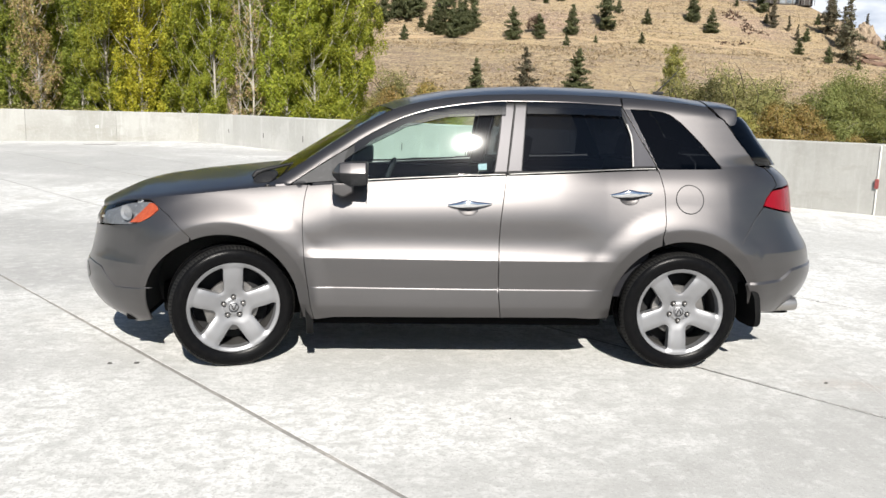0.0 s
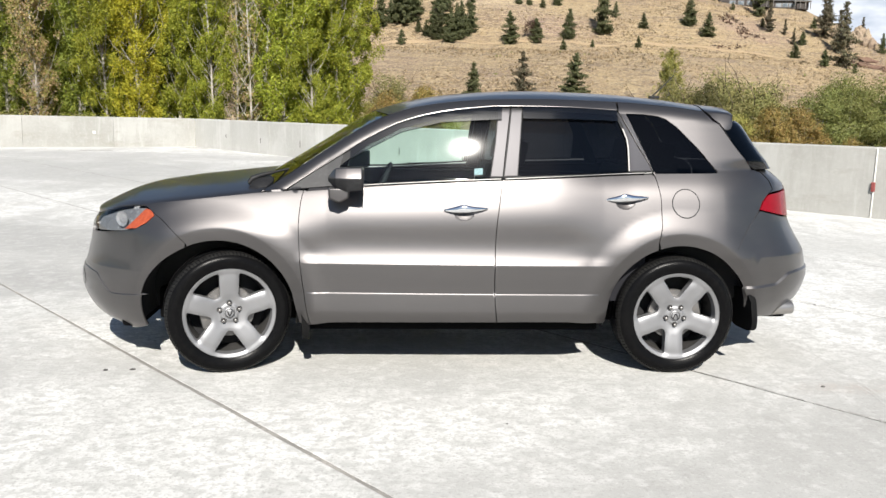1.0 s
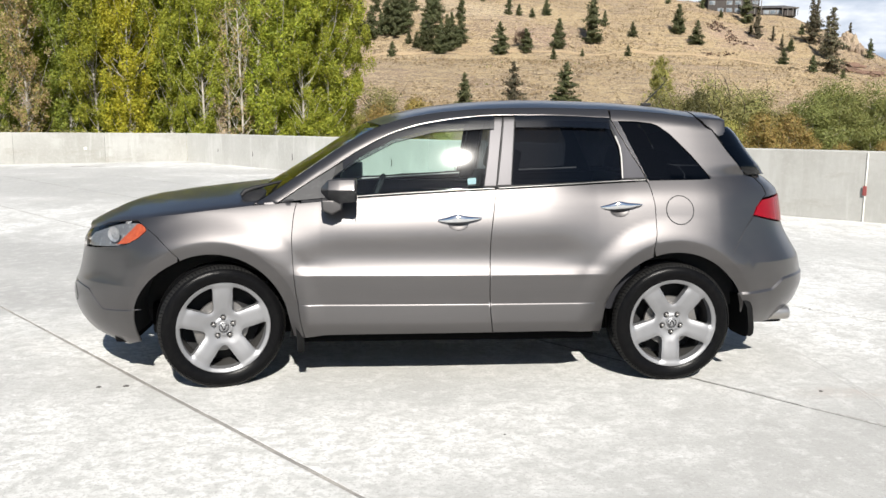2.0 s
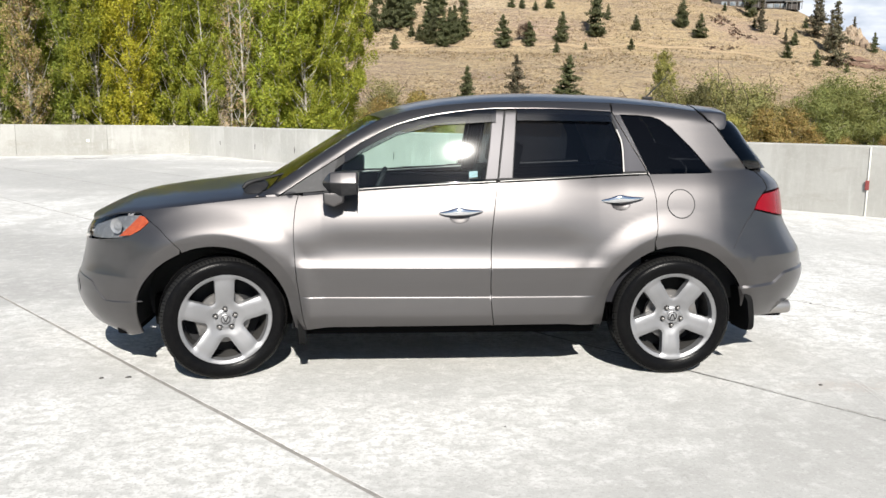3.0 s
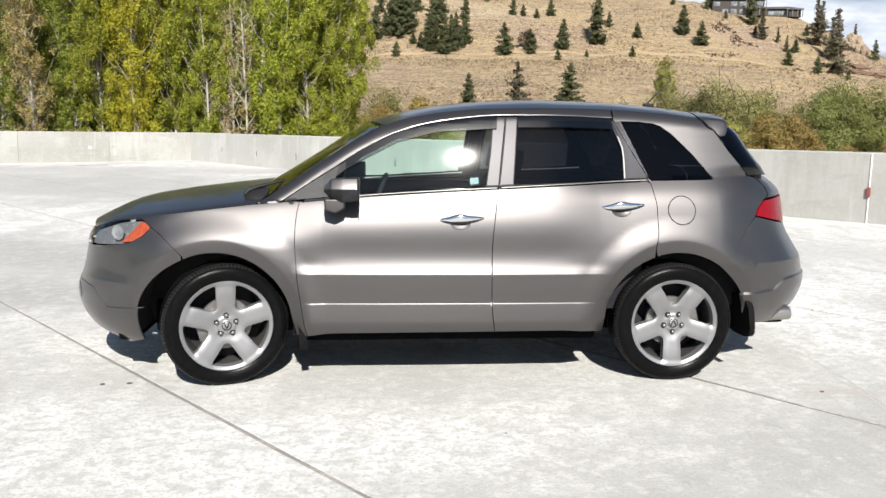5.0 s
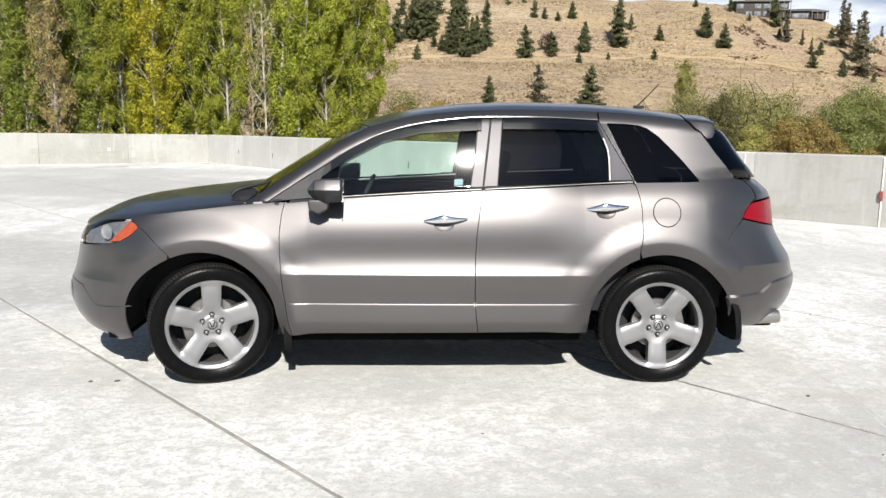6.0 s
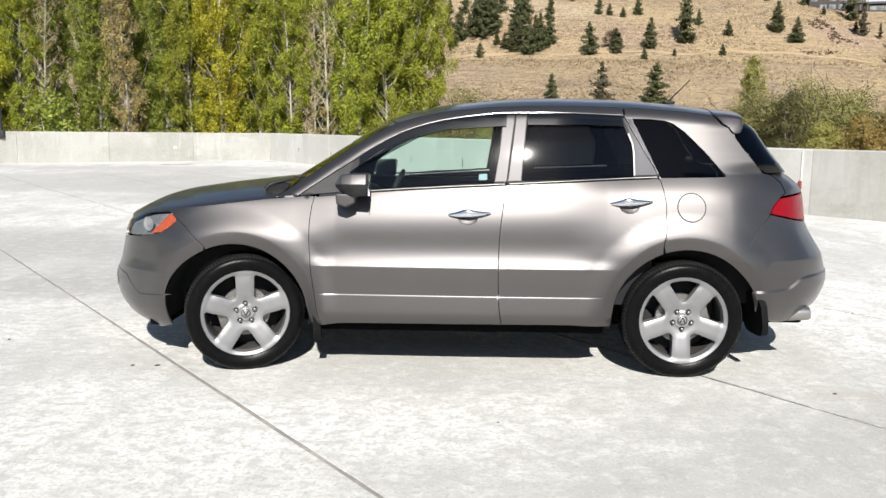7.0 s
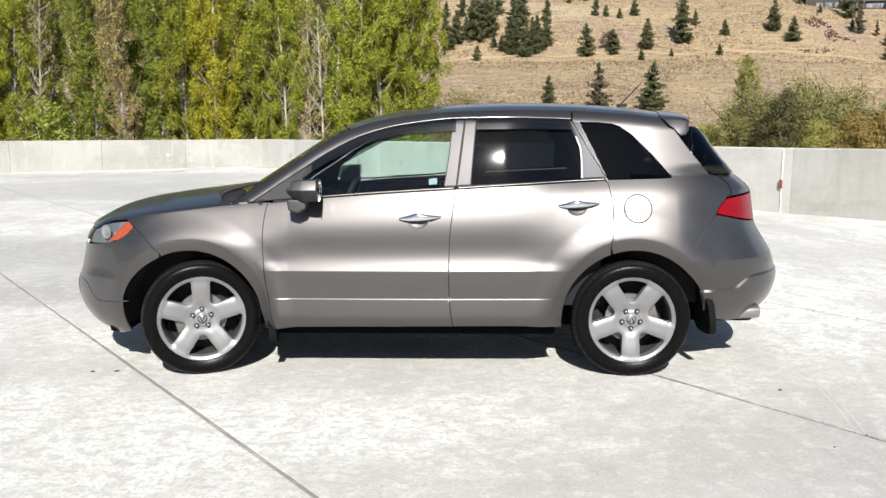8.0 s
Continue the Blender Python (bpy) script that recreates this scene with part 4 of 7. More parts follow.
FRONT_GLASS = [(-0.70, 1.100), (-0.672, 1.205), (-0.60, 1.262), (-0.516, 1.325), (-0.321, 1.425), (-0.124, 1.484), (0.108, 1.522), (0.235, 1.532), (0.215, 1.35), (0.186, 1.155)]
REAR_GLASS = [(0.355, 1.170), (0.372, 1.35), (0.389, 1.537), (0.66, 1.541), (0.955, 1.532), (0.985, 1.46), (1.012, 1.39), (1.020, 1.33), (1.020, 1.200)]

def bowl_loop(hx, hz):
    return [(hx - 0.010 + 0.056 * math.cos(math.tau * a / 28), hz - 0.024 + 0.037 * math.sin(math.tau * a / 28)) for a in range(28)]


def bead(owner, x0, x1, side):
    """A slim bright moulding along the window line."""
    bm = bmesh.new()
    pts = []
    for x in np.linspace(x0, x1, 26):
        z = float(BELT(x)) - 0.003
        pts.append((x, side * (float(half_width(x, z - 0.012)) - 0.002), z))
    tube(bm, pts, [0.0036] * 26, 8)
    part("belt_moulding", bm, BRIGHT_STRIP, owner, "thin dull silver belt strip")


def rolled_edge(owner, line, radius, side, proud=0.0):
    """A slim rounded paint edge along a side-view line."""
    bm = bmesh.new()
    pts = [skin(to_u(x, z), np.array(z)) for x, z in line]
    tube(bm, [(p[0], -side * p[1] + side * proud, p[2]) for p in pts], [radius] * len(pts), 8)
    part("rolled_edge", bm, PAINT, owner)


HANDLES = {"front": (0.047, 0.977, 0.050), "rear": (0.997, 1.050, 0.065)}
for side in (-1, 1):
    fender = panel("fender", FENDER, PAINT, car, side, gap=0.0016)
    lamp_unit = panel("headlamp", HEADLAMP, GLASS_LAMP, car, side, off=0.001, rim=0.0, label="clear lens headlamp with amber corner")
    panel("reflector", inset(dense(HEADLAMP), 0.003), LAMP_INSIDE, lamp_unit, side, off=0.032, rim=0.0, gap=0, label="silvery reflector")
    for bx, bz, br in ((-1.925, 0.872, 0.046),):
        at = skin(to_u(bx, bz), np.array(bz), 0.024)
        bm = bmesh.new()
        lathe(bm, [(0.0, 0.004), (br * 0.35, 0.001), (br * 0.62, 0.003), (br * 0.9, -0.002), (br, -0.004)], 9)
        bmesh.ops.transform(bm, matrix=Matrix.Translation((at[0], -side * at[1], at[2])) @ Matrix.Rotation(radians(-28 if side < 0 else 208), 4, "Z"), verts=bm.verts)
        part("lamp_bowl", bm, LAMP_BOWL, lamp_unit, "faceted silver bowl round the bulb", flat=True)
    panel("amber_lens", AMBER_PART, AMBER, lamp_unit, side, off=0.009, rim=0.01, gap=0.001, fine=0.012, label="orange corner lens")
    quarter = panel("quarter_panel", QUARTER, PAINT, car, side, holes=(QUARTER_GLASS,), gap=0.0018)
    panel("quarter_window", inset(dense(QUARTER_GLASS), -0.006), GLASS_DARK, quarter, side, off=0.006, rim=0.0, gap=0, label="black privacy glass")
    panel("window_gasket", upright(lambda z: C_EDGE(z) + 0.004, 1.200, 1.538, 12) + [(1.019, 1.538), (1.178, 1.200)], TRIM_MID, quarter, side, off=-0.002, rim=0.003, gap=0.0, label="dark window surround")
    fuel = [(1.350 + 0.082 * math.cos(k * math.tau / 40), 1.026 + 0.082 * math.sin(k * math.tau / 40)) for k in range(40)]
    if side < 0:
        panel("fuel_door", fuel, PAINT, quarter, side, off=-0.0016, gap=0.003, rim=0.003)
        ring = [(1.350 + 0.0845 * math.cos(k * math.tau / 40), 1.026 + 0.0845 * math.sin(k * math.tau / 40)) for k in range(40)]
        panel("fuel_door_gap", ring, VOID, quarter, side, off=-0.0009, gap=0.0, rim=0.0, holes=(inset(dense(ring), 0.0075),), label="dark shut line")
    rail = [(-1.02, 1.046)] + along(RAIL_LOW, -1.001, 0.975, 40) + along(lambda x: TOP(x) - 0.001, 0.975, -1.125, 50)
    roof_side = panel("roof_rail", rail, PAINT, car, side, rim=0.01, fine=0.012, follow=TOP)
    rolled_edge(roof_side, along(lambda x: RAIL_LOW(x) + 0.004, -0.94, 0.968, 60), 0.0042, side, 0.001)
    rolled_edge(quarter, [(1.835, 0.978), (1.80, 0.943), (1.756, 0.893), (1.71, 0.830), (1.668, 0.770)], 0.0024, side, 0.0006)
    door = panel("front_door", FRONT_DOOR, PAINT, car, side, holes=(bowl_loop(*HANDLES["front"][:2]),))
    frame_loop = [(-0.868, 1.066 + 0.012)] + along(lambda x: RAIL_LOW(x) - 0.004, -0.862, 0.312, 30) + upright(B_EDGE, 1.555, 1.152, 12) + along(lambda x: BELT(x) + 0.001, 0.25, -0.85, 24)
    panel("window_frame", frame_loop, BLACK, door, side, off=0.002, holes=(FRONT_GLASS,), rim=0.012)
    sail = [(-0.975, 1.062)] + along(lambda x: RAIL_LOW(x) - 0.004, -0.965, -0.66, 10) + [(-0.674, 1.207), (-0.702, 1.102)] + along(lambda x: BELT(x) + 0.003, -0.72, -0.866, 6)
    panel("mirror_sail", sail, DARK_TRIM, door, side, off=-0.001, rim=0.006, gap=0.001, label="dark grey mirror sail")
    panel("window_pane", inset(dense(FRONT_GLASS), -0.006), GLASS_FRONT, door, side, off=0.008, rim=0.0, gap=0, label="lightly tinted side glass")
    panel("pillar_trim", upright(B_EDGE, 1.162, 1.548, 10) + [(0.244, 1.545), (0.222, 1.35), (0.192, 1.160)], TRIM_GREY, door, side, off=-0.003, rim=0.006, label="satin grey pillar trim")
    bead(door, -0.685, 0.252, side)
    visor = (along(lambda x: RAIL_LOW(x) - 0.006, -0.62, 0.268, 26) + [(0.262, 1.482), (0.20, 1.478), (-0.091, 1.458), (-0.321, 1.398), (-0.516, 1.296), (-0.62, 1.238)])
    panel("window_visor", visor, GLASS_VISOR, door, side, off=-0.016, rim=0.016, label="smoked wind deflector")
    rdoor = panel("rear_door", REAR_DOOR, PAINT, car, side, holes=(bowl_loop(*HANDLES["rear"][:2]),))
    frame_loop = upright(B_EDGE, 1.156, 1.553, 12) + along(lambda x: RAIL_LOW(x) - 0.004, 0.325, 0.965, 20) + upright(C_EDGE, 1.545, 1.205, 12) + along(lambda x: BELT(x) + 0.001, 1.16, 0.28, 20)
    panel("window_frame", frame_loop, BLACK, rdoor, side, off=0.002, holes=(REAR_GLASS,), rim=0.012)
    panel("window_pane", inset(dense(REAR_GLASS), -0.006), GLASS_REAR, rdoor, side, off=0.008, rim=0.0, gap=0, label="dark privacy glass")
    panel("front_pillar_trim", [(0.270, 1.164), (0.297, 1.36), (0.321, 1.549), (0.384, 1.545), (0.367, 1.36), (0.349, 1.168)], TRIM_GREY, rdoor, side, off=-0.003, rim=0.006, label="satin grey pillar trim")
    panel("rear_pillar_trim", upright(lambda z: C_EDGE(z) - 0.004, 1.207, 1.543, 12) + [(0.962, 1.538), (1.0, 1.455), (1.026, 1.385), (1.031, 1.33), (1.031, 1.203)], TRIM_MID, rdoor, side, off=-0.003, rim=0.006,
          label="satin grey pillar trim")
    panel("rear_moulding", [(1.022, 1.203), (1.022, 1.33), (1.016, 1.385), (0.992, 1.45), (1.000, 1.452), (1.024, 1.387), (1.030, 1.332), (1.030, 1.204)], BRIGHT_STRIP, rdoor, side, off=-0.006, rim=0.006, gap=0,
          label="bright window edge strip")
    bead(rdoor, 0.278, 1.160, side)
    visor = along(lambda x: RAIL_LOW(x) - 0.006, 0.385, 0.965, 16) + [(0.968, 1.487), (0.7, 1.492), (0.384, 1.490)]
    panel("window_visor", visor, GLASS_VISOR, rdoor, side, off=-0.016, rim=0.016, label="smoked wind deflector")
    tail_unit = panel("tail_lamp", TAIL_LAMP, RED_LENS, car, side, off=-0.002, rim=0.02, fine=0.012, label="red tail lamp lens")
    # dark structure behind the shut lines, below the belt
    inner = ([(-1.74, 0.90), (-1.53, 0.76)] + arch(0, 113, 12, 20) + [(-0.90, 0.32)] + along(SILL, -0.82, 0.88, 10) + arch(1, 180, 40, 26) + [(1.85, 0.95), (1.93, 1.07), (1.85, 1.19)]
             + along(lambda x: BELT(x) - 0.03, 1.8, -0.86, 30) + along(lambda x: HOOD_GAP(x) - 0.02, -1.0, -1.7, 10))
    panel("inner_panel", inner, VOID, car, side, off=0.022, rim=0.0, step=0.08)
    panel("pillar_inner", upright(lambda z: B_EDGE(z) - 0.05, 1.12, 1.56, 10) + upright(lambda z: B_EDGE(z) + 0.06, 1.56, 1.12, 10), BLACK, car, side, off=0.025, rim=0.03, step=0.05)
    panel("pillar_inner", upright(lambda z: C_EDGE(z) - 0.05, 1.19, 1.54, 10) + upright(lambda z: C_EDGE(z) + 0.05, 1.54, 1.19, 10), BLACK, car, side, off=0.022, rim=0.03, step=0.05)

panel("front_bumper", FRONT_BUMPER, PAINT, car, both=True, gap=0.0012)
panel("rear_bumper", REAR_BUMPER, PAINT, car, both=True, gap=0.0012)
front_skirt = ([(-1.765, 0.453), (-1.937, 0.435), (-2.013, 0.432), (-2.057, 0.474), (-2.107, 0.541), (-2.2, 0.555), (-2.4, 0.555), (-2.4, 0.165), (-2.0, 0.172), (-1.90, 0.205), (-1.80, 0.245)] + arch(0, 193, 168, 8))
panel("front_skirt", front_skirt, PAINT, car, both=True, off=-0.0035, rim=0.0045, gap=0.001, slant=1.25, label="painted lower bumper skirt")
rear_skirt = ([(1.765, 0.523), (1.876, 0.525), (1.975, 0.531), (2.06, 0.592), (2.15, 0.60), (2.5, 0.60), (2.5, 0.30), (2.15, 0.30), (1.98, 0.312), (1.86, 0.342), (1.80, 0.38)] + arch(1, 8, 22, 6))
panel("rear_skirt", rear_skirt, PAINT, car, both=True, off=-0.010, rim=0.012, gap=0.001, slant=1.25, label="painted lower bumper skirt")
for side in (-1, 1):
    fog = [(-2.262 + 0.040 * math.cos(k * math.tau / 24), 0.480 + 0.050 * math.sin(k * math.tau / 24)) for k in range(24)]
    recess = panel("fog_lamp", fog, GLOSS_BLACK, car, side, off=-0.006, rim=0.012, gap=0.0, fine=0.01, label="dark round fog lamp")
panel("tailgate", TAILGATE, PAINT, car, both=True)


# ---- upper skins: bonnet, windscreen, roof, rear window ----
def sheet(name, rows, mat, parent, label="", thick=0.0, flip=False):
    """A smooth sheet through rows of points, thickened downward."""
    n = len(rows[0])
    verts = [p for r in rows for p in r]
    faces = [(i * n + j, i * n + j + 1, (i + 1) * n + j + 1, (i + 1) * n + j) for i in range(len(rows) - 1) for j in range(n - 1)]
    bm = bmesh.new()
    vs = [bm.verts.new(p) for p in verts]
    for f in faces:
        bm.faces.new([vs[i] for i in f])
    bmesh.ops.remove_doubles(bm, verts=bm.verts, dist=0.0005)
    bmesh.ops.recalc_face_normals(bm, faces=bm.faces)
    if sum(f.normal.z for f in bm.faces) < 0:
        bmesh.ops.reverse_faces(bm, faces=bm.faces)
    if thick:
        bmesh.ops.solidify(bm, geom=bm.faces[:], thickness=thick)
    return part(name, bm, mat, parent, label)


ACROSS = [-math.cos(math.pi * k / 40) for k in range(41)]
ACROSS = [math.copysign(abs(t)**0.85, t) for t in ACROSS]
rows = []
for k in range(46):
    x = -2.170 + 1.184 * (k / 45)**1.7
    zg = float(HOOD_GAP(x))
    w = float(half_width(x, zg)) - 0.005
    lift = 0.090 * float(smooth(-2.42, -1.74, x))
    ahead = 0.055 * (1 - float(smooth(-2.17, -1.7, x))) - 0.015 * float(smooth(-2.17, -1.7, x))
    rows.append([(x - ahead * (1 - abs(t)**3), w * t, zg + 0.002 + lift * (1 - abs(t)**2.3) - 0.008 * max(0, (abs(t) - 0.93) / 0.07)**2) for t in ACROSS])
hood = sheet("hood", rows, PAINT, car, thick=0.012)

BOW = curve([(-1.13, 0.15), (-0.8, 0.11), (-0.4, 0.085), (0.2, 0.0), (1.2, -0.02), (1.56, -0.06)])
CROWN = curve([(-1.13, 0.0), (-0.7, 0.0), (-0.4, 0.022), (0, 0.048), (0.5, 0.060), (1.2, 0.056), (1.56, 0.050)])


def top_row(xe, lower=0.0):
    z = float(TOP(xe))
    w = float(half_width(xe, z)) - 0.002
    return [(xe - float(BOW(xe)) * (1 - t * t), w * t, z + float(CROWN(xe)) * (1 - abs(t)**2.6) - lower) for t in ACROSS]


sheet("windshield", [top_row(x, 0.002) for x in np.linspace(-1.125, -0.405, 30)], GLASS_SCREEN, car, "clear windscreen")
roof = sheet("roof", [top_row(x) for x in np.linspace(-0.40, 1.522, 60)], PAINT, car, thick=0.014)
sheet("headliner", [[(p[0], p[1] * 0.93, p[2] - 0.05) for p in top_row(x)] for x in np.linspace(-0.36, 1.5, 20)], CLOTH, car)

REAR_EDGE = curve([(1.10, 1.955), (1.157, 1.925), (1.207, 1.848), (1.225, 1.818), (1.272, 1.767), (1.365, 1.692), (1.492, 1.602), (1.52, 1.565)])


def rear_row(z, push=0.0):
    xe = float(REAR_EDGE(z)) + 0.004
    w = float(half_width(xe, z)) - 0.003
    return [(xe + (0.220 + push) * (1 - abs(t)**8), w * t, z) for t in ACROSS]


sheet("rear_window", [rear_row(z) for z in np.linspace(1.222, 1.512, 18)], GLASS_DARK, car, "dark rear window glass")

# spoiler over the rear window
section = [(1.520, 0.002), (1.60, -0.003), (1.68, -0.010), (1.700, -0.022), (1.694, -0.080), (1.676, -0.108), (1.640, -0.118), (1.604, -0.088), (1.560, -0.042)]
spoiler_half = float(half_width(1.56, 1.53)) + 0.004
rings = []
for t in [-1.0, -0.985, -0.95, -0.85, -0.7, -0.5, -0.25, 0, 0.25, 0.5, 0.7, 0.85, 0.95, 0.985, 1.0]:
    tuck = 0.72 if abs(t) == 1 else (0.94 if abs(t) > 0.98 else 1.0)
    ring = []
    for sx, dz in section:
        px, pz = 1.61 + (sx - 1.61) * tuck, -0.045 + (dz + 0.045) * tuck
        lean = 0.55 * (pz + 0.045)
        ring.append((px + 0.062 * (1 - abs(t)**2), (spoiler_half - lean * 0.9) * t, float(TOP(1.515)) + float(CROWN(1.515)) * (1 - abs(t)**2.6) - 0.001 + pz))
    rings.append(ring)
vs_bm = bmesh.new()
vs = [[vs_bm.verts.new(p) for p in r] for r in rings]
for r, q in zip(vs, vs[1:]):
    for k in range(len(section)):
        vs_bm.faces.new((r[k], r[(k + 1) % len(section)], q[(k + 1) % len(section)], q[k]))
vs_bm.faces.new(vs[0][::-1])
vs_bm.faces.new(vs[-1])
spoiler = part("spoiler", vs_bm, PAINT, car, "painted roof spoiler")
bm = bmesh.new()
box(bm, (1.745, -0.16, 1.545), (1.768, 0.16, 1.565), 0.004)
part("brake_light", bm, RED_LENS, spoiler, "red high brake light")

# cowl and wipers at the foot of the windscreen
rows = []
for k in range(6):
    f = k / 5
    rows.append([(-1.09 - 0.18 * (1 - t * t) + 0.02 - 0.05 * (1 - f), 0.745 * t, 1.042 + 0.034 * (1 - t * t) + 0.016 * f) for t in ACROSS])
cowl = sheet("cowl", rows, BLACK, car, "black plastic cowl", thick=0.015)
for y0, y1 in ((-0.58, 0.02), (0.02, 0.60)):
    bm = bmesh.new()
    pts = []
    for k in range(9):
        y = y0 + (y1 - y0) * k / 8
        pts.append((-1.20 + 0.12 * (y / 0.7)**2 + 0.012 * k / 8 - 0.02, y, 1.068 + 0.028 * (1 - (y / 0.75)**2) + 0.012 * math.sin(k / 8 * math.pi)))
    tube(bm, pts, [0.006] + [0.009] * 7 + [0.005], 6)
    wiper = part("wiper", bm, BLACK, car, "black wiper arm")
    bm = bmesh.new()
    tube(bm, [(-1.16, y0, 1.045), (-1.17, y0, 1.085), pts[4]], [0.018, 0.014, 0.008], 8)
    part("wiper_arm", bm, BLACK, wiper)
# dark cowl corner with the wiper arm lying over it
bm = bmesh.new()
stations = []
for y, hx, hz, cz in ((-0.725, 0.035, 0.016, 1.052), (-0.70, 0.062, 0.030, 1.064), (-0.64, 0.078, 0.040, 1.078), (-0.58, 0.080, 0.042, 1.088), (-0.52, 0.070, 0.030, 1.090)):
    stations.append([(-1.135 - 0.10 * (y + 0.725) + hx * math.cos(math.tau * k / 20), y, cz + hz * math.sin(math.tau * k / 20) + 0.10 * hx * math.cos(math.tau * k / 20)) for k in range(20)])
vs = [[bm.verts.new(p) for p in r] for r in stations]
for r, q in zip(vs, vs[1:]):
    for k in range(20):
        bm.faces.new((r[k], r[(k + 1) % 20], q[(k + 1) % 20], q[k]))
bm.faces.new(vs[0][::-1])
bm.faces.new(vs[-1])
cowl_end = part("cowl_end", bm, BLACK, car, "black plastic cowl corner")
bm = bmesh.new()
tube(bm, [(-1.215, -0.655, 1.088), (-1.195, -0.645, 1.112), (-1.15, -0.63, 1.130), (-1.08, -0.60, 1.146), (-0.99, -0.56, 1.168)], [0.012, 0.016, 0.013, 0.009, 0.006], 10)
part("wiper_end", bm, BLACK, cowl_end, "black wiper arm end")

# grille and nose badge shape
grille_top, grille_low = 0.80, 0.56
for k in range(6):
    z = grille_low + (grille_top - grille_low) * k / 5
    bm = bmesh.new()
    ts = [math.pi / 2 - 0.36 * (1 - 0.12 * abs(k - 2.5) / 2.5) * s for s in np.linspace(-1, 1, 17)]
    pts = []
    for a in ts:
        q = skin(np.array(FRONT_WRAP - WRAP * min(a, math.pi - a)), np.array(z))
        pts.append((q[0] + 0.030, q[1] if a < math.pi / 2 else -q[1], z))
    tube(bm, pts, [0.012] * 17, 6)
    part("grille_bar", bm, CHROME if k in (0, 5) else GLOSS_BLACK, car)
bm = bmesh.new()
lathe(bm, [(0.0, -0.012), (0.05, -0.010), (0.062, 0.0), (0.062, 0.01)], 24)
bmesh.ops.transform(bm, matrix=Matrix.Translation((-2.31, 0, 0.70)) @ Matrix.Rotation(radians(-90), 4, "Z"), verts=bm.verts)
part("badge", bm, CHROME, car)

# ---- mirrors, handles, small fittings ----
def blob(bm, rings):
    """A closed lofted body from rings of points."""
    vs = [[bm.verts.new(p) for p in r] for r in rings]
    n = len(vs[0])
    for r, s in zip(vs, vs[1:]):
        for k in range(n):
            bm.faces.new((r[k], r[(k + 1) % n], s[(k + 1) % n], s[k]))
    bm.faces.new(vs[0][::-1])
    bm.faces.new(vs[-1])
    return bm


def rounded(cx, cz, hx, hz, y, power=3.2, n=28, tilt=0.0):
    out = []
    for k in range(n):
        a = math.tau * k / n
        c, s = math.cos(a), math.sin(a)
        px, pz = math.copysign(abs(c)**(2 / power), c) * hx, math.copysign(abs(s)**(2 / power), s) * hz
        out.append((cx + px, y, cz + pz + tilt * px))
    return out


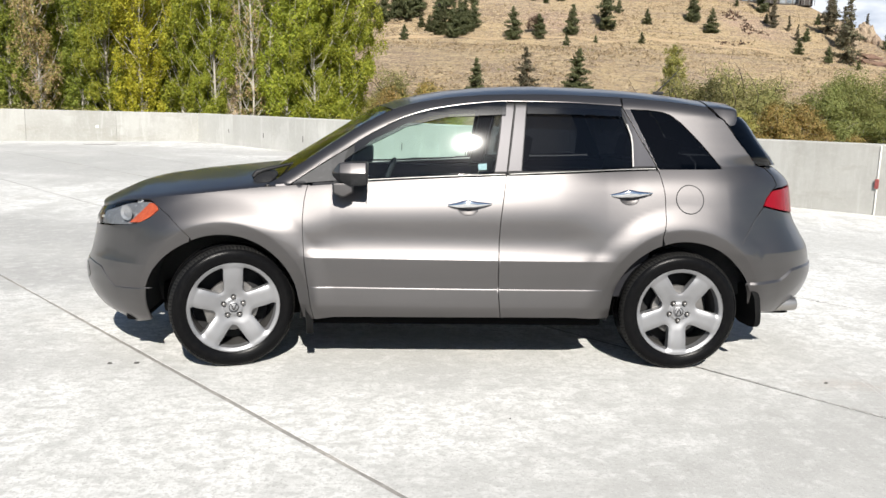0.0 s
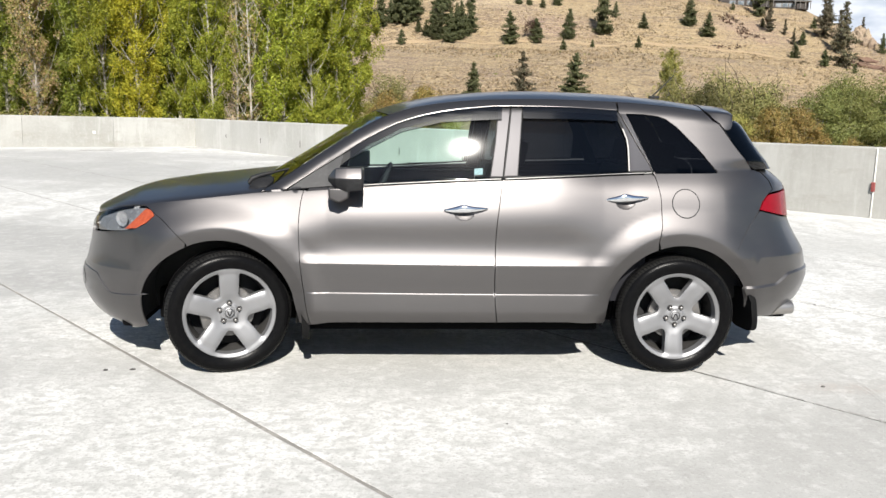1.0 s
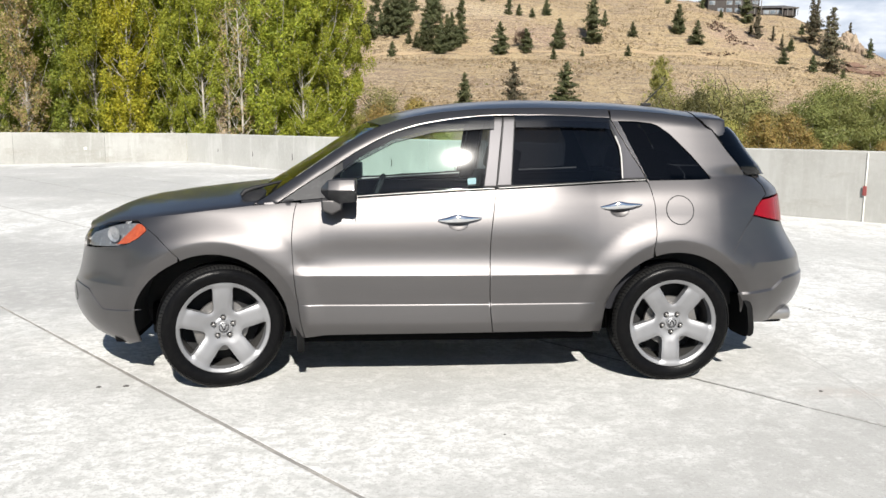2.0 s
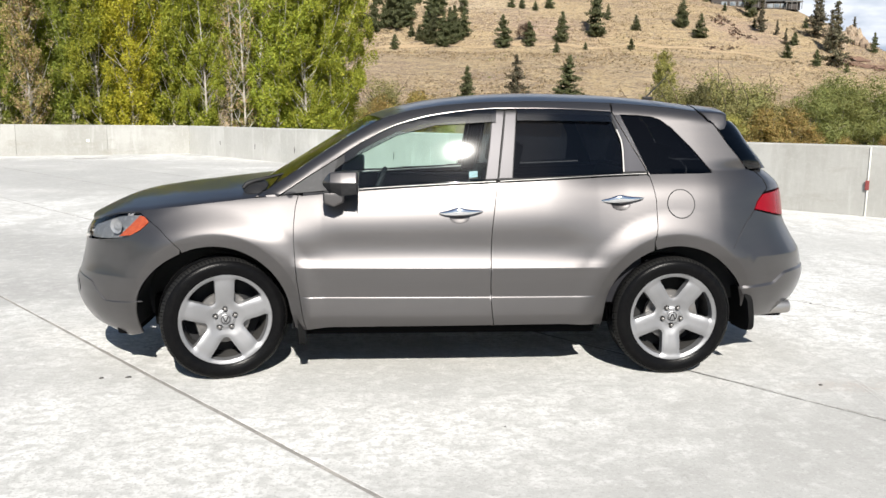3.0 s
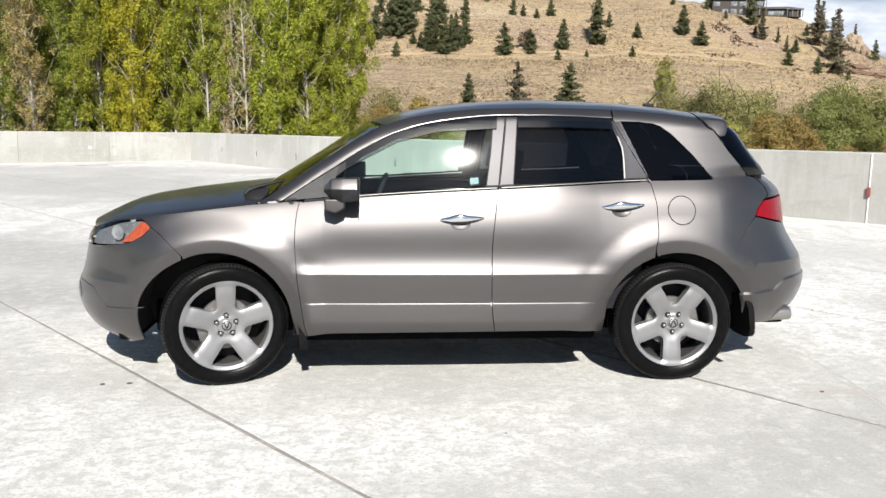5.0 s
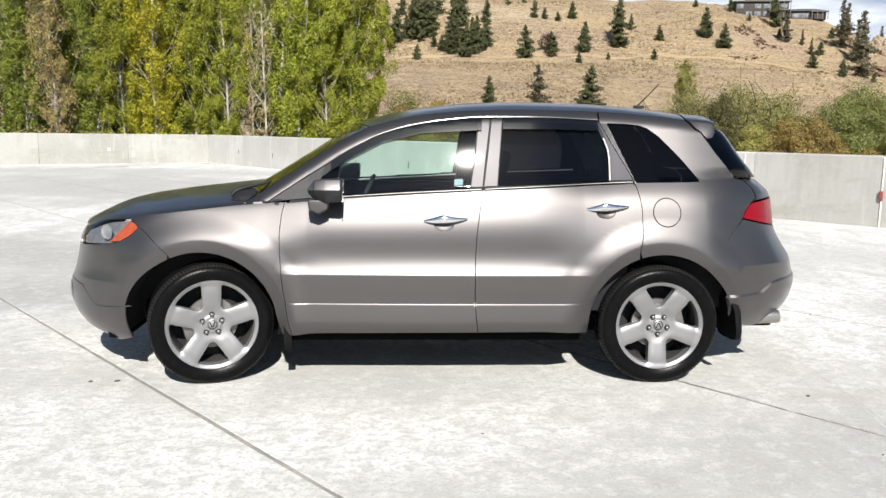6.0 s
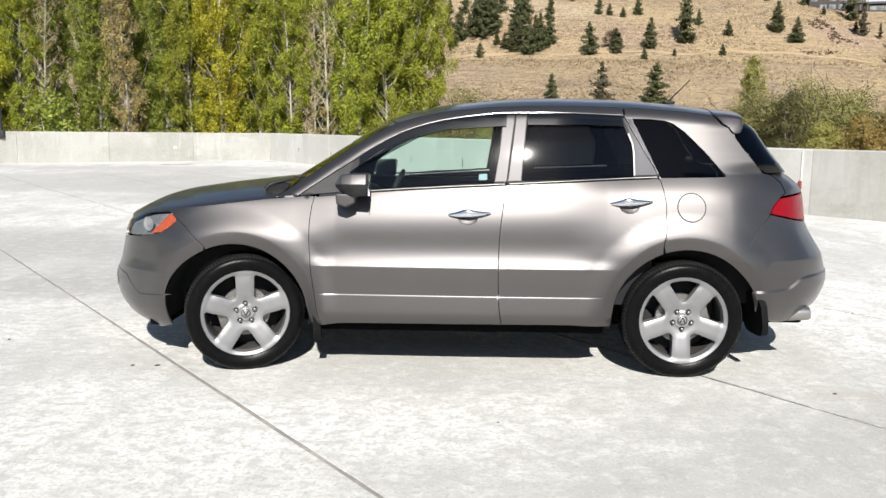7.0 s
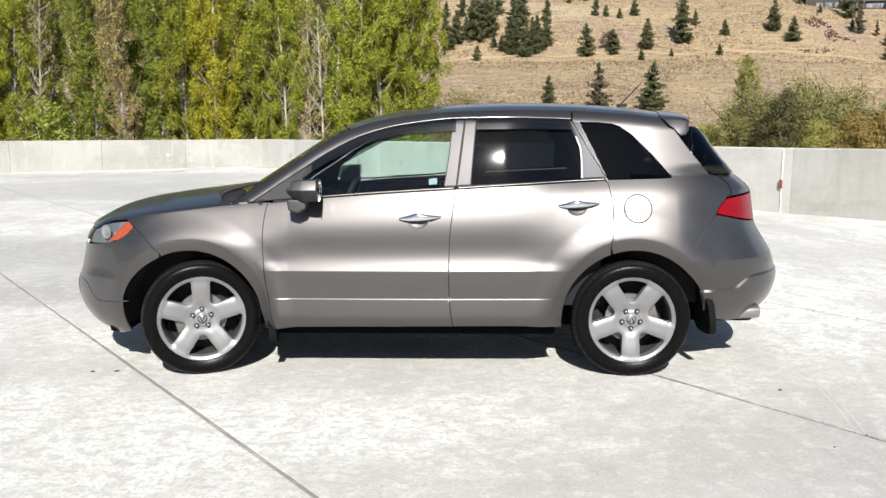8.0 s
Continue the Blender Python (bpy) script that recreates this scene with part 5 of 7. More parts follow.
for side in (-1, 1):
    # stations from front to back: inner top, outer top, ridge, outer bottom, inner bottom
    stations = [(-0.732, (0.945, 1.158), (0.965, 1.160), (0.972, 1.148), (0.965, 1.132), (0.945, 1.130)),
                (-0.690, (0.915, 1.202), (1.020, 1.206), (1.052, 1.153), (0.955, 1.086), (0.915, 1.083)),
                (-0.628, (0.905, 1.209), (1.028, 1.210), (1.060, 1.152), (0.995, 1.076), (0.905, 1.073)),
                (-0.545, (0.905, 1.212), (1.030, 1.213), (1.064, 1.154), (1.020, 1.086), (0.905, 1.084)),
                (-0.534, (0.915, 1.202), (1.020, 1.203), (1.050, 1.152), (1.012, 1.096), (0.915, 1.094))]
    shell = blob(bmesh.new(), [[(st[0], side * y, z) for y, z in st[1:]] for st in stations])
    bmesh.ops.bevel(shell, geom=shell.edges[:], offset=0.005, segments=3, affect="EDGES", profile=0.55)
    mirror = part("mirror", shell, PAINT, car, "painted door mirror housing, shade coloured into its down-facing faces")
    mirror.data.materials.append(DARK_TRIM)
    # faces that point down get the dark trim: shade put into the housing's colour
    for f in mirror.data.polygons:
        if f.normal.z < -0.12:
            f.material_index = 1
    outline = [(-0.735, 1.092), (-0.612, 1.092), (-0.616, 1.036), (-0.672, 1.008), (-0.728, 1.030)]
    rings = []
    for y, k in ((0.845, 0.92), (0.93, 1.0), (0.972, 0.97), (0.985, 0.86)):
        rings.append([(-0.672 + (px + 0.672) * k, side * y, 1.092 + (pz - 1.092) * k) for px, pz in outline])
    foot_bm = blob(bmesh.new(), rings)
    bmesh.ops.bevel(foot_bm, geom=foot_bm.edges[:], offset=0.006, segments=3, affect="EDGES", profile=0.55)
    part("mirror_foot", foot_bm, PAINT, mirror, "painted mirror foot")
    part("mirror_glass", blob(bmesh.new(), [[(-0.5330, p[0], p[2]) for p in rounded(side * 1.005, 1.138, 0.062, 0.050, 0, 3.0)], [(-0.5345, p[0], p[2]) for p in rounded(side * 1.005, 1.138, 0.064, 0.052, 0, 3.0)]]),
         CHROME, mirror, "mirror glass")

    for which, (hx, hz, tilt) in HANDLES.items():
        sk = float(half_width(hx, hz))
        bm = bmesh.new()
        rings = []
        for k in range(21):
            f = k / 20
            xx = -0.125 + 0.25 * f
            body = math.sin(math.pi * (0.03 + 0.94 * f))**0.55
            hump = math.exp(-((f - 0.42) / 0.15)**2)
            h = 0.002 + 0.019 * body**1.5 * (1.08 - 0.36 * f) + 0.004 * hump
            y = sk - 0.002 + 0.027 * body
            rings.append([(hx + xx, side * (y + 0.012 * math.sin(math.tau * a / 14) * (0.3 + 0.7 * body)), hz + tilt * xx + 0.006 * hump + h * math.cos(math.tau * a / 14)) for a in range(14)])
        blob(bm, rings)
        owner = [o for o in car.children if o.name.startswith(which + "_door")][0 if side < 0 else 1]
        handle = part("door_handle", bm, CHROME, owner, "chrome door handle")
        bm = bmesh.new()
        vs = []
        for r, depth in ((1.03, 0.0015), (0.97, 0.003), (0.75, 0.0065), (0.45, 0.0110), (0.2, 0.0145)):
            ring = []
            for lx, lz in bowl_loop(hx, hz):
                px, pz = hx - 0.010 + (lx - hx + 0.010) * r, hz - 0.024 + (lz - hz + 0.024) * r
                ring.append(bm.verts.new((px, side * (float(half_width(px, pz)) - depth), pz)))
            vs.append(ring)
        for r, q in zip(vs, vs[1:]):
            for k in range(28):
                bm.faces.new((r[k], r[(k + 1) % 28], q[(k + 1) % 28], q[k]))
        bm.faces.new(vs[-1])
        part("handle_recess", bm, PAINT, handle)

    # mud flaps
    for x, y, w, tip, lean in ((-0.885, 0.80, 0.19, 0.19, 0.030), (1.785, 0.765, 0.25, 0.250, 0.035)):
        bm = bmesh.new()
        m = Matrix.Translation((x, side * y, 0)) @ Matrix.Rotation(radians(side * -7), 4, "Z")
        rows = [(0.50, 0.55), (0.44, 0.95), (0.34, 1.0), (tip + 0.07, 1.0), (tip + 0.03, 0.92), (tip + 0.008, 0.74), (tip, 0.45)]
        rings = []
        for z, k in rows:
            dx = lean * (0.5 - z) / 0.3 * (1 if x > 0 else 0.4)
            rings.append([(dx + a, b * w / 2 * k, z) for a, b in ((-0.022, -1), (0.0, -1), (0.022, -0.9), (0.022, 0.9), (0.0, 1), (-0.022, 1))])
        blob(bm, rings)
        bmesh.ops.transform(bm, matrix=m, verts=bm.verts)
        part("mud_flap", bm, FLAP, car, "black mud flap")

    # wheel wells
    for i, (cx, cz, r) in enumerate(ARCHES):
        bm = bmesh.new()
        n = 30
        rows = []
        for y, grow in ((0.035, 0.003), (0.10, 0.03), (0.40, 0.03)):
            ring = []
            for k in range(n + 1):
                a = math.pi * (-0.06 + 1.12 * k / n)
                rr = r + wide(i, math.degrees(a))
                px, pz = cx + (rr + grow) * math.cos(a), cz + (rr + grow) * math.sin(a)
                qx, qz = cx + rr * math.cos(a), max(0.30, cz + rr * math.sin(a))
                ring.append((px, side * (float(half_width(qx, qz)) - y), max(pz, 0.27)))
            rows.append(ring)
        vs = [[bm.verts.new(p) for p in rr] for rr in rows]
        for a, b in zip(vs, vs[1:]):
            for k in range(n):
                bm.faces.new((a[k], a[k + 1], b[k + 1], b[k]))
        bm.faces.new(vs[-1])
        part("wheel_well", bm, VOID, car, "black wheel arch liner")

# exhaust tips
for side in (-1, 1):
    bm = bmesh.new()
    lathe(bm, [(0.030, 0.14), (0.042, 0.13), (0.044, -0.10), (0.041, -0.112), (0.036, -0.105), (0.034, 0.10), (0.0, 0.10)], 24)
    bmesh.ops.transform(bm, matrix=Matrix.Translation((2.075, side * 0.60, 0.338)) @ Matrix.Rotation(radians(90), 4, "Z") @ Matrix.Rotation(radians(-4), 4, "X"), verts=bm.verts)
    part("exhaust_tip", bm, PIPE, car, "chrome exhaust tip")

# aerial on the roof
bm = bmesh.new()
box(bm, (1.365, -0.016, 1.646), (1.435, 0.016, 1.667), 0.007)
aerial = part("aerial_base", bm, BLACK, roof)
bm = bmesh.new()
tube(bm, [(1.39, 0, 1.665), (1.47, 0, 1.745), (1.53, 0, 1.81)], [0.0055, 0.004, 0.003], 6)
part("aerial_mast", bm, BLACK, car, "thin black roof aerial")

# underbody
bm = bmesh.new()
box(bm, (-1.98, -0.66, 0.21), (-1.86, 0.66, 0.45), 0.03)
box(bm, (-0.90, -0.80, 0.235), (0.88, 0.80, 0.34), 0.03)
box(bm, (-1.80, -0.50, 0.22), (1.80, 0.50, 0.42), 0.03)
box(bm, (1.75, -0.62, 0.28), (2.15, 0.62, 0.50), 0.03)
part("underbody", bm, UNDER, car, "dark underbody")
# front bulkhead, floor and sills close the cabin from below
bm = bmesh.new()
box(bm, (-1.05, -0.68, 0.34), (-0.98, 0.68, 0.98), 0.01)
box(bm, (-0.90, -0.82, 0.34), (0.88, 0.82, 0.42), 0.01)
box(bm, (1.2, -0.70, 0.42), (1.88, 0.70, 0.98), 0.02)
part("cabin_floor", bm, VOID, car)

# ---- wheels ----
wheel = thing("wheel", "", "")
bm = bmesh.new()
tread = [(0.352, -0.082), (0.3545, -0.076), (0.3545, -0.052), (0.346, -0.050), (0.346, -0.043), (0.355, -0.041), (0.355, -0.006), (0.347, -0.004), (0.347, 0.004), (0.355, 0.006), (0.355, 0.041), (0.346, 0.043),
         (0.346, 0.050), (0.3545, 0.052), (0.3545, 0.076), (0.352, 0.082)]
sidewall = [(0.256, -0.096), (0.262, -0.107), (0.272, -0.111), (0.275, -0.1135), (0.295, -0.1165), (0.297, -0.1175), (0.310, -0.1172), (0.325, -0.113), (0.338, -0.104), (0.347, -0.093)]
lathe(bm, sidewall + tread + [(r, -y) for r, y in sidewall[::-1]], 96)
tyre = part("tyre", bm, RUBBER, wheel, "black tyre")
# shoulder blocks
bm = bmesh.new()
for k in range(104):
    for s in (-1, 1):
        a0 = math.tau * (k + (0.5 if s > 0 else 0)) / 104
        ring = []
        for r, y, sk in ((0.3575, 0.055, 0.020), (0.3562, 0.080, 0.0), (0.3485, 0.0932, -0.006), (0.3405, 0.1022, -0.010)):
            ring.append([bm.verts.new(((r + e) * math.cos(a0 + da + sk), s * y, (r + e) * math.sin(a0 + da + sk))) for da, e in ((0.0, -0.004), (0.003, 0.0), (0.047, 0.0), (0.050, -0.004))])
        for p, q in zip(ring, ring[1:]):
            for j in range(3):
                bm.faces.new((p[j], p[j + 1], q[j + 1], q[j]))
part("tread", bm, TREAD, tyre)["kind"] = "stuff"
# rim barrel and lip
bm = bmesh.new()
lathe(bm, [(0.262, -0.103), (0.2625, -0.109), (0.261, -0.1115), (0.2592, -0.1115), (0.2578, -0.109), (0.256, -0.10), (0.248, -0.080)], 96)
rim_part = part("rim", bm, RIM_LIP, wheel, "silver five-spoke alloy rim")
bm = bmesh.new()
lathe(bm, [(0.248, -0.080), (0.236, -0.04), (0.222, 0.06), (0.24, 0.10), (0.262, 0.105)], 64)
part("barrel", bm, BARREL_SHADE, rim_part, "alloy inner barrel, coloured dark for the shade behind the spokes")
# spoked face: a dished disc with five openings
openings = []
for k in range(5):
    mid = radians(90 + 36 + 72 * k)
    loop = []
    for j in range(13):
        f = -1 + 2 * j / 12
        loop.append((0.2405, mid + 0.345 * f))
    for r, a in ((0.2365, 0.378), (0.224, 0.382), (0.20, 0.352), (0.17, 0.308), (0.142, 0.252), (0.122, 0.195), (0.112, 0.130), (0.108, 0.05)):
        loop.append((r, mid + a))
    for r, a in ((0.108, 0.05), (0.112, 0.130), (0.122, 0.195), (0.142, 0.252), (0.17, 0.308), (0.20, 0.352), (0.224, 0.382), (0.2365, 0.378)):
        loop.append((r, mid - a))
    openings.append([(r * math.cos(a), r * math.sin(a)) for r, a in loop])
outer = [(0.2585 * math.cos(math.tau * k / 120), 0.2585 * math.sin(math.tau * k / 120)) for k in range(120)]
grid = np.array([(r * math.cos(a), r * math.sin(a)) for r in np.arange(0.008, 0.256, 0.0055) for a in np.arange(0, math.tau, max(0.035, 0.006 / r))])
v, tris = triangulate([outer] + openings, grid)
edge = np.array([p for o in openings for p in dense(o, 0.004)])


def face_depth(p):
    r = np.hypot(p[:, 0], p[:, 1])
    gap = np.min(np.hypot(p[:, None, 0] - edge[None, :, 0], p[:, None, 1] - edge[None, :, 1]), axis=1)
    y = -0.078 - 0.019 * smooth(0.06, 0.215, r) - 0.006 * smooth(0.055, 0.048, r)
    y = y + 0.0015 * np.exp(-(gap / 0.009)**2) - 0.006 * smooth(0.225, 0.256, r) - 0.008 * (1 - (1 - np.clip(gap / 0.04, 0, 1))**2) * smooth(0.06, 0.12, r)
    ang = (np.degrees(np.arctan2(p[:, 1], p[:, 0])) - 90 + 36) % 72 - 36
    nut = np.hypot(r * np.cos(np.radians(ang)) - 0.0572, r * np.sin(np.radians(ang)))
    return y + 0.014 * smooth(0.0155, 0.0125, nut)


dep = face_depth(v)
verts = [(p[0], d, p[1]) for p, d in zip(v, dep)]
faces = [(t[0], t[1], t[2]) for t in tris]
for o in openings:
    k0 = len(verts)
    od = face_depth(np.array(o))
    verts += [(p[0], d, p[1]) for p, d in zip(o, od)] + [(p[0] * 0.985, d + 0.05, p[1] * 0.985) for p, d in zip(o, od)]
    n = len(o)
    faces += [(k0 + i, k0 + (i + 1) % n, k0 + n + (i + 1) % n, k0 + n + i) for i in range(n)]
bm = bmesh.new()
vs = [bm.verts.new(p) for p in verts]
for f in faces:
    try:
        bm.faces.new([vs[i] for i in f])
    except ValueError:
        pass
bmesh.ops.remove_doubles(bm, verts=bm.verts, dist=0.0003)
part("spoke_face", bm, ALLOY, rim_part, "silver spokes")
for k in range(5):
    a = radians(90 + 72 * k)
    bm = bmesh.new()
    lathe(bm, [(0.0, -0.019), (0.006, -0.0185), (0.0095, -0.016), (0.0105, -0.004), (0.0105, 0.01)], 12)
    bmesh.ops.transform(bm, matrix=Matrix.Translation((0.0572 * math.cos(a), -0.078, 0.0572 * math.sin(a))), verts=bm.verts)
    part("lug_nut", bm, STEEL, rim_part)
bm = bmesh.new()
lathe(bm, [(0.0, -0.094), (0.026, -0.093), (0.031, -0.089), (0.033, -0.080)], 32)
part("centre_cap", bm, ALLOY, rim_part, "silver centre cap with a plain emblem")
bm = bmesh.new()
for s in (-1, 1):
    box(bm, (-0.003, -0.0962, -0.017), (0.003, -0.0925, 0.017), 0.001, Matrix.Translation((s * 0.008, 0, 0)) @ Matrix.Rotation(radians(s * 22), 4, "Y"))
lathe(bm, [(0.0235, -0.0925), (0.0235, -0.0955), (0.0265, -0.0955), (0.0265, -0.0925)], 32)
part("emblem", bm, GLOSS_BLACK, rim_part)
bm = bmesh.new()
lathe(bm, [(0.06, -0.034), (0.148, -0.034), (0.150, -0.030), (0.150, -0.012), (0.148, -0.008), (0.06, -0.008)], 64)
lathe(bm, [(0.0, -0.05), (0.07, -0.05), (0.075, -0.03), (0.075, 0.0)], 32)
part("brake_disc", bm, STEEL, wheel, "worn steel brake disc")
bm = bmesh.new()
box(bm, (-0.165, -0.055, -0.06), (-0.09, 0.02, 0.07), 0.012, Matrix.Rotation(radians(-15), 4, "Y"))
part("brake_caliper", bm, STEEL, wheel, "grey brake caliper")
bm = bmesh.new()
lathe(bm, [(0.05, 0.03), (0.221, 0.055), (0.221, 0.09), (0.05, 0.09)], 48)
part("backing_plate", bm, VOID, wheel)
STEER = 17
places = [(-1.325, -0.790, 0.355, STEER, 0, 0), (1.325, -0.795, 0.355, 0, 0, 180), (-1.325, 0.790, 0.355, 180 + STEER, 0, 20), (1.325, 0.795, 0.355, 180, 0, 40)]
for i, (x, y, z, turn, _, spin) in enumerate(places):
    m = Matrix.Translation((x, y, z)) @ Matrix.Rotation(radians(turn), 4, "Z") @ Matrix.Rotation(radians(spin), 4, "Y")
    w = wheel if i == 0 else copy_thing(wheel, m)
    if i == 0:
        wheel.matrix_world = m
    w.parent = car

# ---- cabin ----
bm = bmesh.new()
rings = []
for y in (-0.66, -0.62, -0.3, 0, 0.3, 0.62, 0.66):
    k = 0.9 if abs(y) > 0.63 else 1.0
    rings.append([(-1.0, y, 0.6), (-0.98, y, 1.02 * k), (-0.85, y, 1.055 * k), (-0.66, y, 1.035 * k), (-0.60, y, 0.97 * k), (-0.62, y, 0.80), (-0.70, y, 0.6)])
blob(bm, rings)
part("dashboard", bm, CLOTH, car, "dark dashboard")
bm = bmesh.new()
n = 40
ringv = []
for k in range(n):
    a = math.tau * k / n
    c = Vector((0, 0.185 * math.cos(a), 0.185 * math.sin(a)))
    o = c.normalized()
    ringv.append([bm.verts.new(c + o * 0.017 * math.cos(b * math.tau / 8) + Vector((1, 0, 0)) * 0.015 * math.sin(b * math.tau / 8)) for b in range(8)])
for k in range(n):
    for b in range(8):
        bm.faces.new((ringv[k][b], ringv[k][(b + 1) % 8], ringv[(k + 1) % n][(b + 1) % 8], ringv[(k + 1) % n][b]))
box(bm, (-0.02, -0.075, -0.06), (0.035, 0.075, 0.05), 0.015)
box(bm, (-0.01, -0.18, -0.02), (0.012, 0.18, 0.02), 0.006)
tube(bm, [(-0.02, 0, 0), (-0.2, 0, -0.02)], [0.035, 0.04], 10)
bmesh.ops.transform(bm, matrix=Matrix.Translation((-0.46, -0.37, 1.02)) @ Matrix.Rotation(radians(24), 4, "Y"), verts=bm.verts)
part("steering_wheel", bm, CLOTH, car, "dark steering wheel")


def seat(x, y, width, back_x, reach=1.30):
    bm = bmesh.new()
    box(bm, (x - 0.30, y - width / 2, 0.50), (x + 0.24, y + width / 2, 0.68), 0.05)
    box(bm, (-0.075, -width / 2, 0), (0.075, width / 2, 0.60), 0.05, Matrix.Translation((back_x, y, 0.60)) @ Matrix.Rotation(radians(17), 4, "Y"))
    s = part("seat", bm, CLOTH, car, "dark leather seat")
    heads = (0,) if width < 0.8 else (-0.42, 0, 0.42)
    for h in heads:
        bm = bmesh.new()
        box(bm, (-0.05, -0.13, 0.0), (0.05, 0.13, 0.17), 0.04, Matrix.Translation((back_x + 0.195, y + h, 1.20)) @ Matrix.Rotation(radians(12), 4, "Y"))
        for r in (-0.05, 0.05):
            tube(bm, [(back_x + 0.165, y + h + r, 1.12), (back_x + 0.20, y + h + r, 1.23)], [0.006, 0.006], 6)
        part("headrest", bm, CLOTH, s)


seat(-0.02, -0.37, 0.50, 0.20)
seat(-0.02, 0.37, 0.50, 0.20)
seat(0.88, 0.0, 1.24, 1.12)
for side in (-1, 1):
    bm = bmesh.new()
    box(bm, (-0.86, min(side * 0.80, side * 0.74), 0.42), (1.15, max(side * 0.80, side * 0.74), 1.09), 0.02)
    part("door_card", bm, CLOTH, car, "dark inner door lining")
bm = bmesh.new()
box(bm, (-0.012, -0.11, -0.03), (0.012, 0.11, 0.035), 0.01, Matrix.Translation((-0.46, 0, 1.44)))
tube(bm, [(-0.47, 0, 1.46), (-0.50, 0, 1.52)], [0.012, 0.012], 8)
part("rear_view_mirror", bm, BLACK, car)
panel("window_sticker", [(0.098, 1.172), (0.098, 1.208), (0.148, 1.211), (0.148, 1.175)], STICKER, car, -1, off=0.012, gap=0, rim=0.0, label="small pale sticker inside the window")
# ---- land beyond the deck ----
# the rise below y = -160 is unseen, added as a dark horizon for reflections
SLOPE = curve([(-2000, 60), (-900, 60), (-500, 34), (-260, 6), (-160, -5.5), (0, -5.5), (105, -5.5), (130, -4), (160, 2), (200, 11), (238, 18.6), (246, 19.4), (254, 19.9), (300, 36), (335, 50.5),
               (352, 55.5), (372, 57.5), (420, 58), (800, 70), (3000, 120)])
FALL = curve([(-4000, 1.15), (-200, 1.05), (60, 1.045), (108, 1.035), (128, 1.012), (140, 0.994), (150, 0.972), (160, 0.958), (172, 0.945), (182, 0.91), (192, 0.81), (205, 0.67), (224, 0.48), (262, 0.2), (330, 0.05), (4000, 0.0)])


def ripple(x, y):
    return (1.6 * np.sin(x * 0.043 + 1.3 * np.sin(y * 0.021)) + 1.1 * np.sin(y * 0.063 + x * 0.017) + 0.5 * np.sin(x * 0.16 + y * 0.09) + 0.35 * np.sin(x * 0.31 - y * 0.23))


def land_height(x, y):
    x, y = np.asarray(x, float), np.asarray(y, float)
    h = SLOPE(y - 24 * smooth(72, 92, x + 0.12 * (y - 200)) * smooth(125, 160, y) * smooth(240, 208, y)) + 5.5
    fall = np.where(y > 60, FALL(x), 1.0)
    return -5.5 + h * fall + ripple(x, y) * smooth(120, 220, np.abs(y)) * smooth(0, 12, h) * smooth(3, 9, np.abs(y - 249)) * 0.7


xs = np.concatenate([np.linspace(-2200, -340, 12), np.linspace(-300, 400, 176), np.linspace(440, 2600, 14)])
ys = np.concatenate([np.linspace(-2000, -120, 16), np.linspace(-80, 110, 14), np.linspace(116, 430, 158), np.linspace(450, 3000, 16)])
gx, gy = np.meshgrid(xs, ys)
gz = land_height(gx, gy)
n = len(xs)
verts = np.stack([gx, gy, gz], -1).reshape(-1, 3)
faces = [(i * n + j, i * n + j + 1, (i + 1) * n + j + 1, (i + 1) * n + j) for i in range(len(ys) - 1) for j in range(n - 1)]
tagged(mesh_object("ground", verts, faces, EARTH), "dry tan grass hillside and flat ground", "ground", kind="structure")

# dirt track cut along the hill
TRACK = curve([(-80, 273), (0, 271), (61, 269.5), (88, 273), (110, 275.3), (126, 271.5), (140, 265.5), (165, 257), (190, 252)])
rows = [[(x, y, float(land_height(x, y)) + 0.14) for y in np.linspace(float(TRACK(x)) - 0.9 - 0.4 * math.sin(x * 0.21), float(TRACK(x)) + 1.0 + 0.4 * math.sin(x * 0.13 + 0.8), 4)] for x in np.linspace(-60, 190, 160)]
track = sheet("dirt_track", rows, DIRT, None)
tagged(track, "pale dirt track along the hillside", "track", kind="structure")

# cloud bank low over the far ridge
m = bpy.data.materials.new("cloud_bank")
m.use_nodes = True
nn, ll = m.node_tree.nodes, m.node_tree.links
nn.remove(nn["Principled BSDF"])
em, nz, rp = nn.new("ShaderNodeEmission"), nn.new("ShaderNodeTexNoise"), nn.new("ShaderNodeValToRGB")
co, mp = nn.new("ShaderNodeTexCoord"), nn.new("ShaderNodeMapping")
mp.inputs["Scale"].default_value = (0.0016, 0.0016, 0.0052)
ll.new(co.outputs["Object"], mp.inputs["Vector"])
ll.new(mp.outputs[0], nz.inputs["Vector"])
nz.inputs["Scale"].default_value, nz.inputs["Detail"].default_value = 3.0, 7.0
rp.color_ramp.elements[0].position, rp.color_ramp.elements[1].position = 0.36, 0.62
rp.color_ramp.elements[0].color, rp.color_ramp.elements[1].color = (0.30, 0.36, 0.46, 1), (0.62, 0.65, 0.70, 1)
ll.new(nz.outputs["Fac"], rp.inputs[0])
ll.new(rp.outputs[0], em.inputs["Color"])
em.inputs["Strength"].default_value = 0.85
ll.new(em.outputs[0], nn["Material Output"].inputs["Surface"])
rows = [[(2900 * math.sin(a), 2900 * math.cos(a), z) for z in np.linspace(-40, 900, 8)] for a in np.linspace(-0.1, 1.2, 30)]
tagged(sheet("backdrop", rows, m, None), "grey and white clouds over the ridge", "sky", kind="structure")


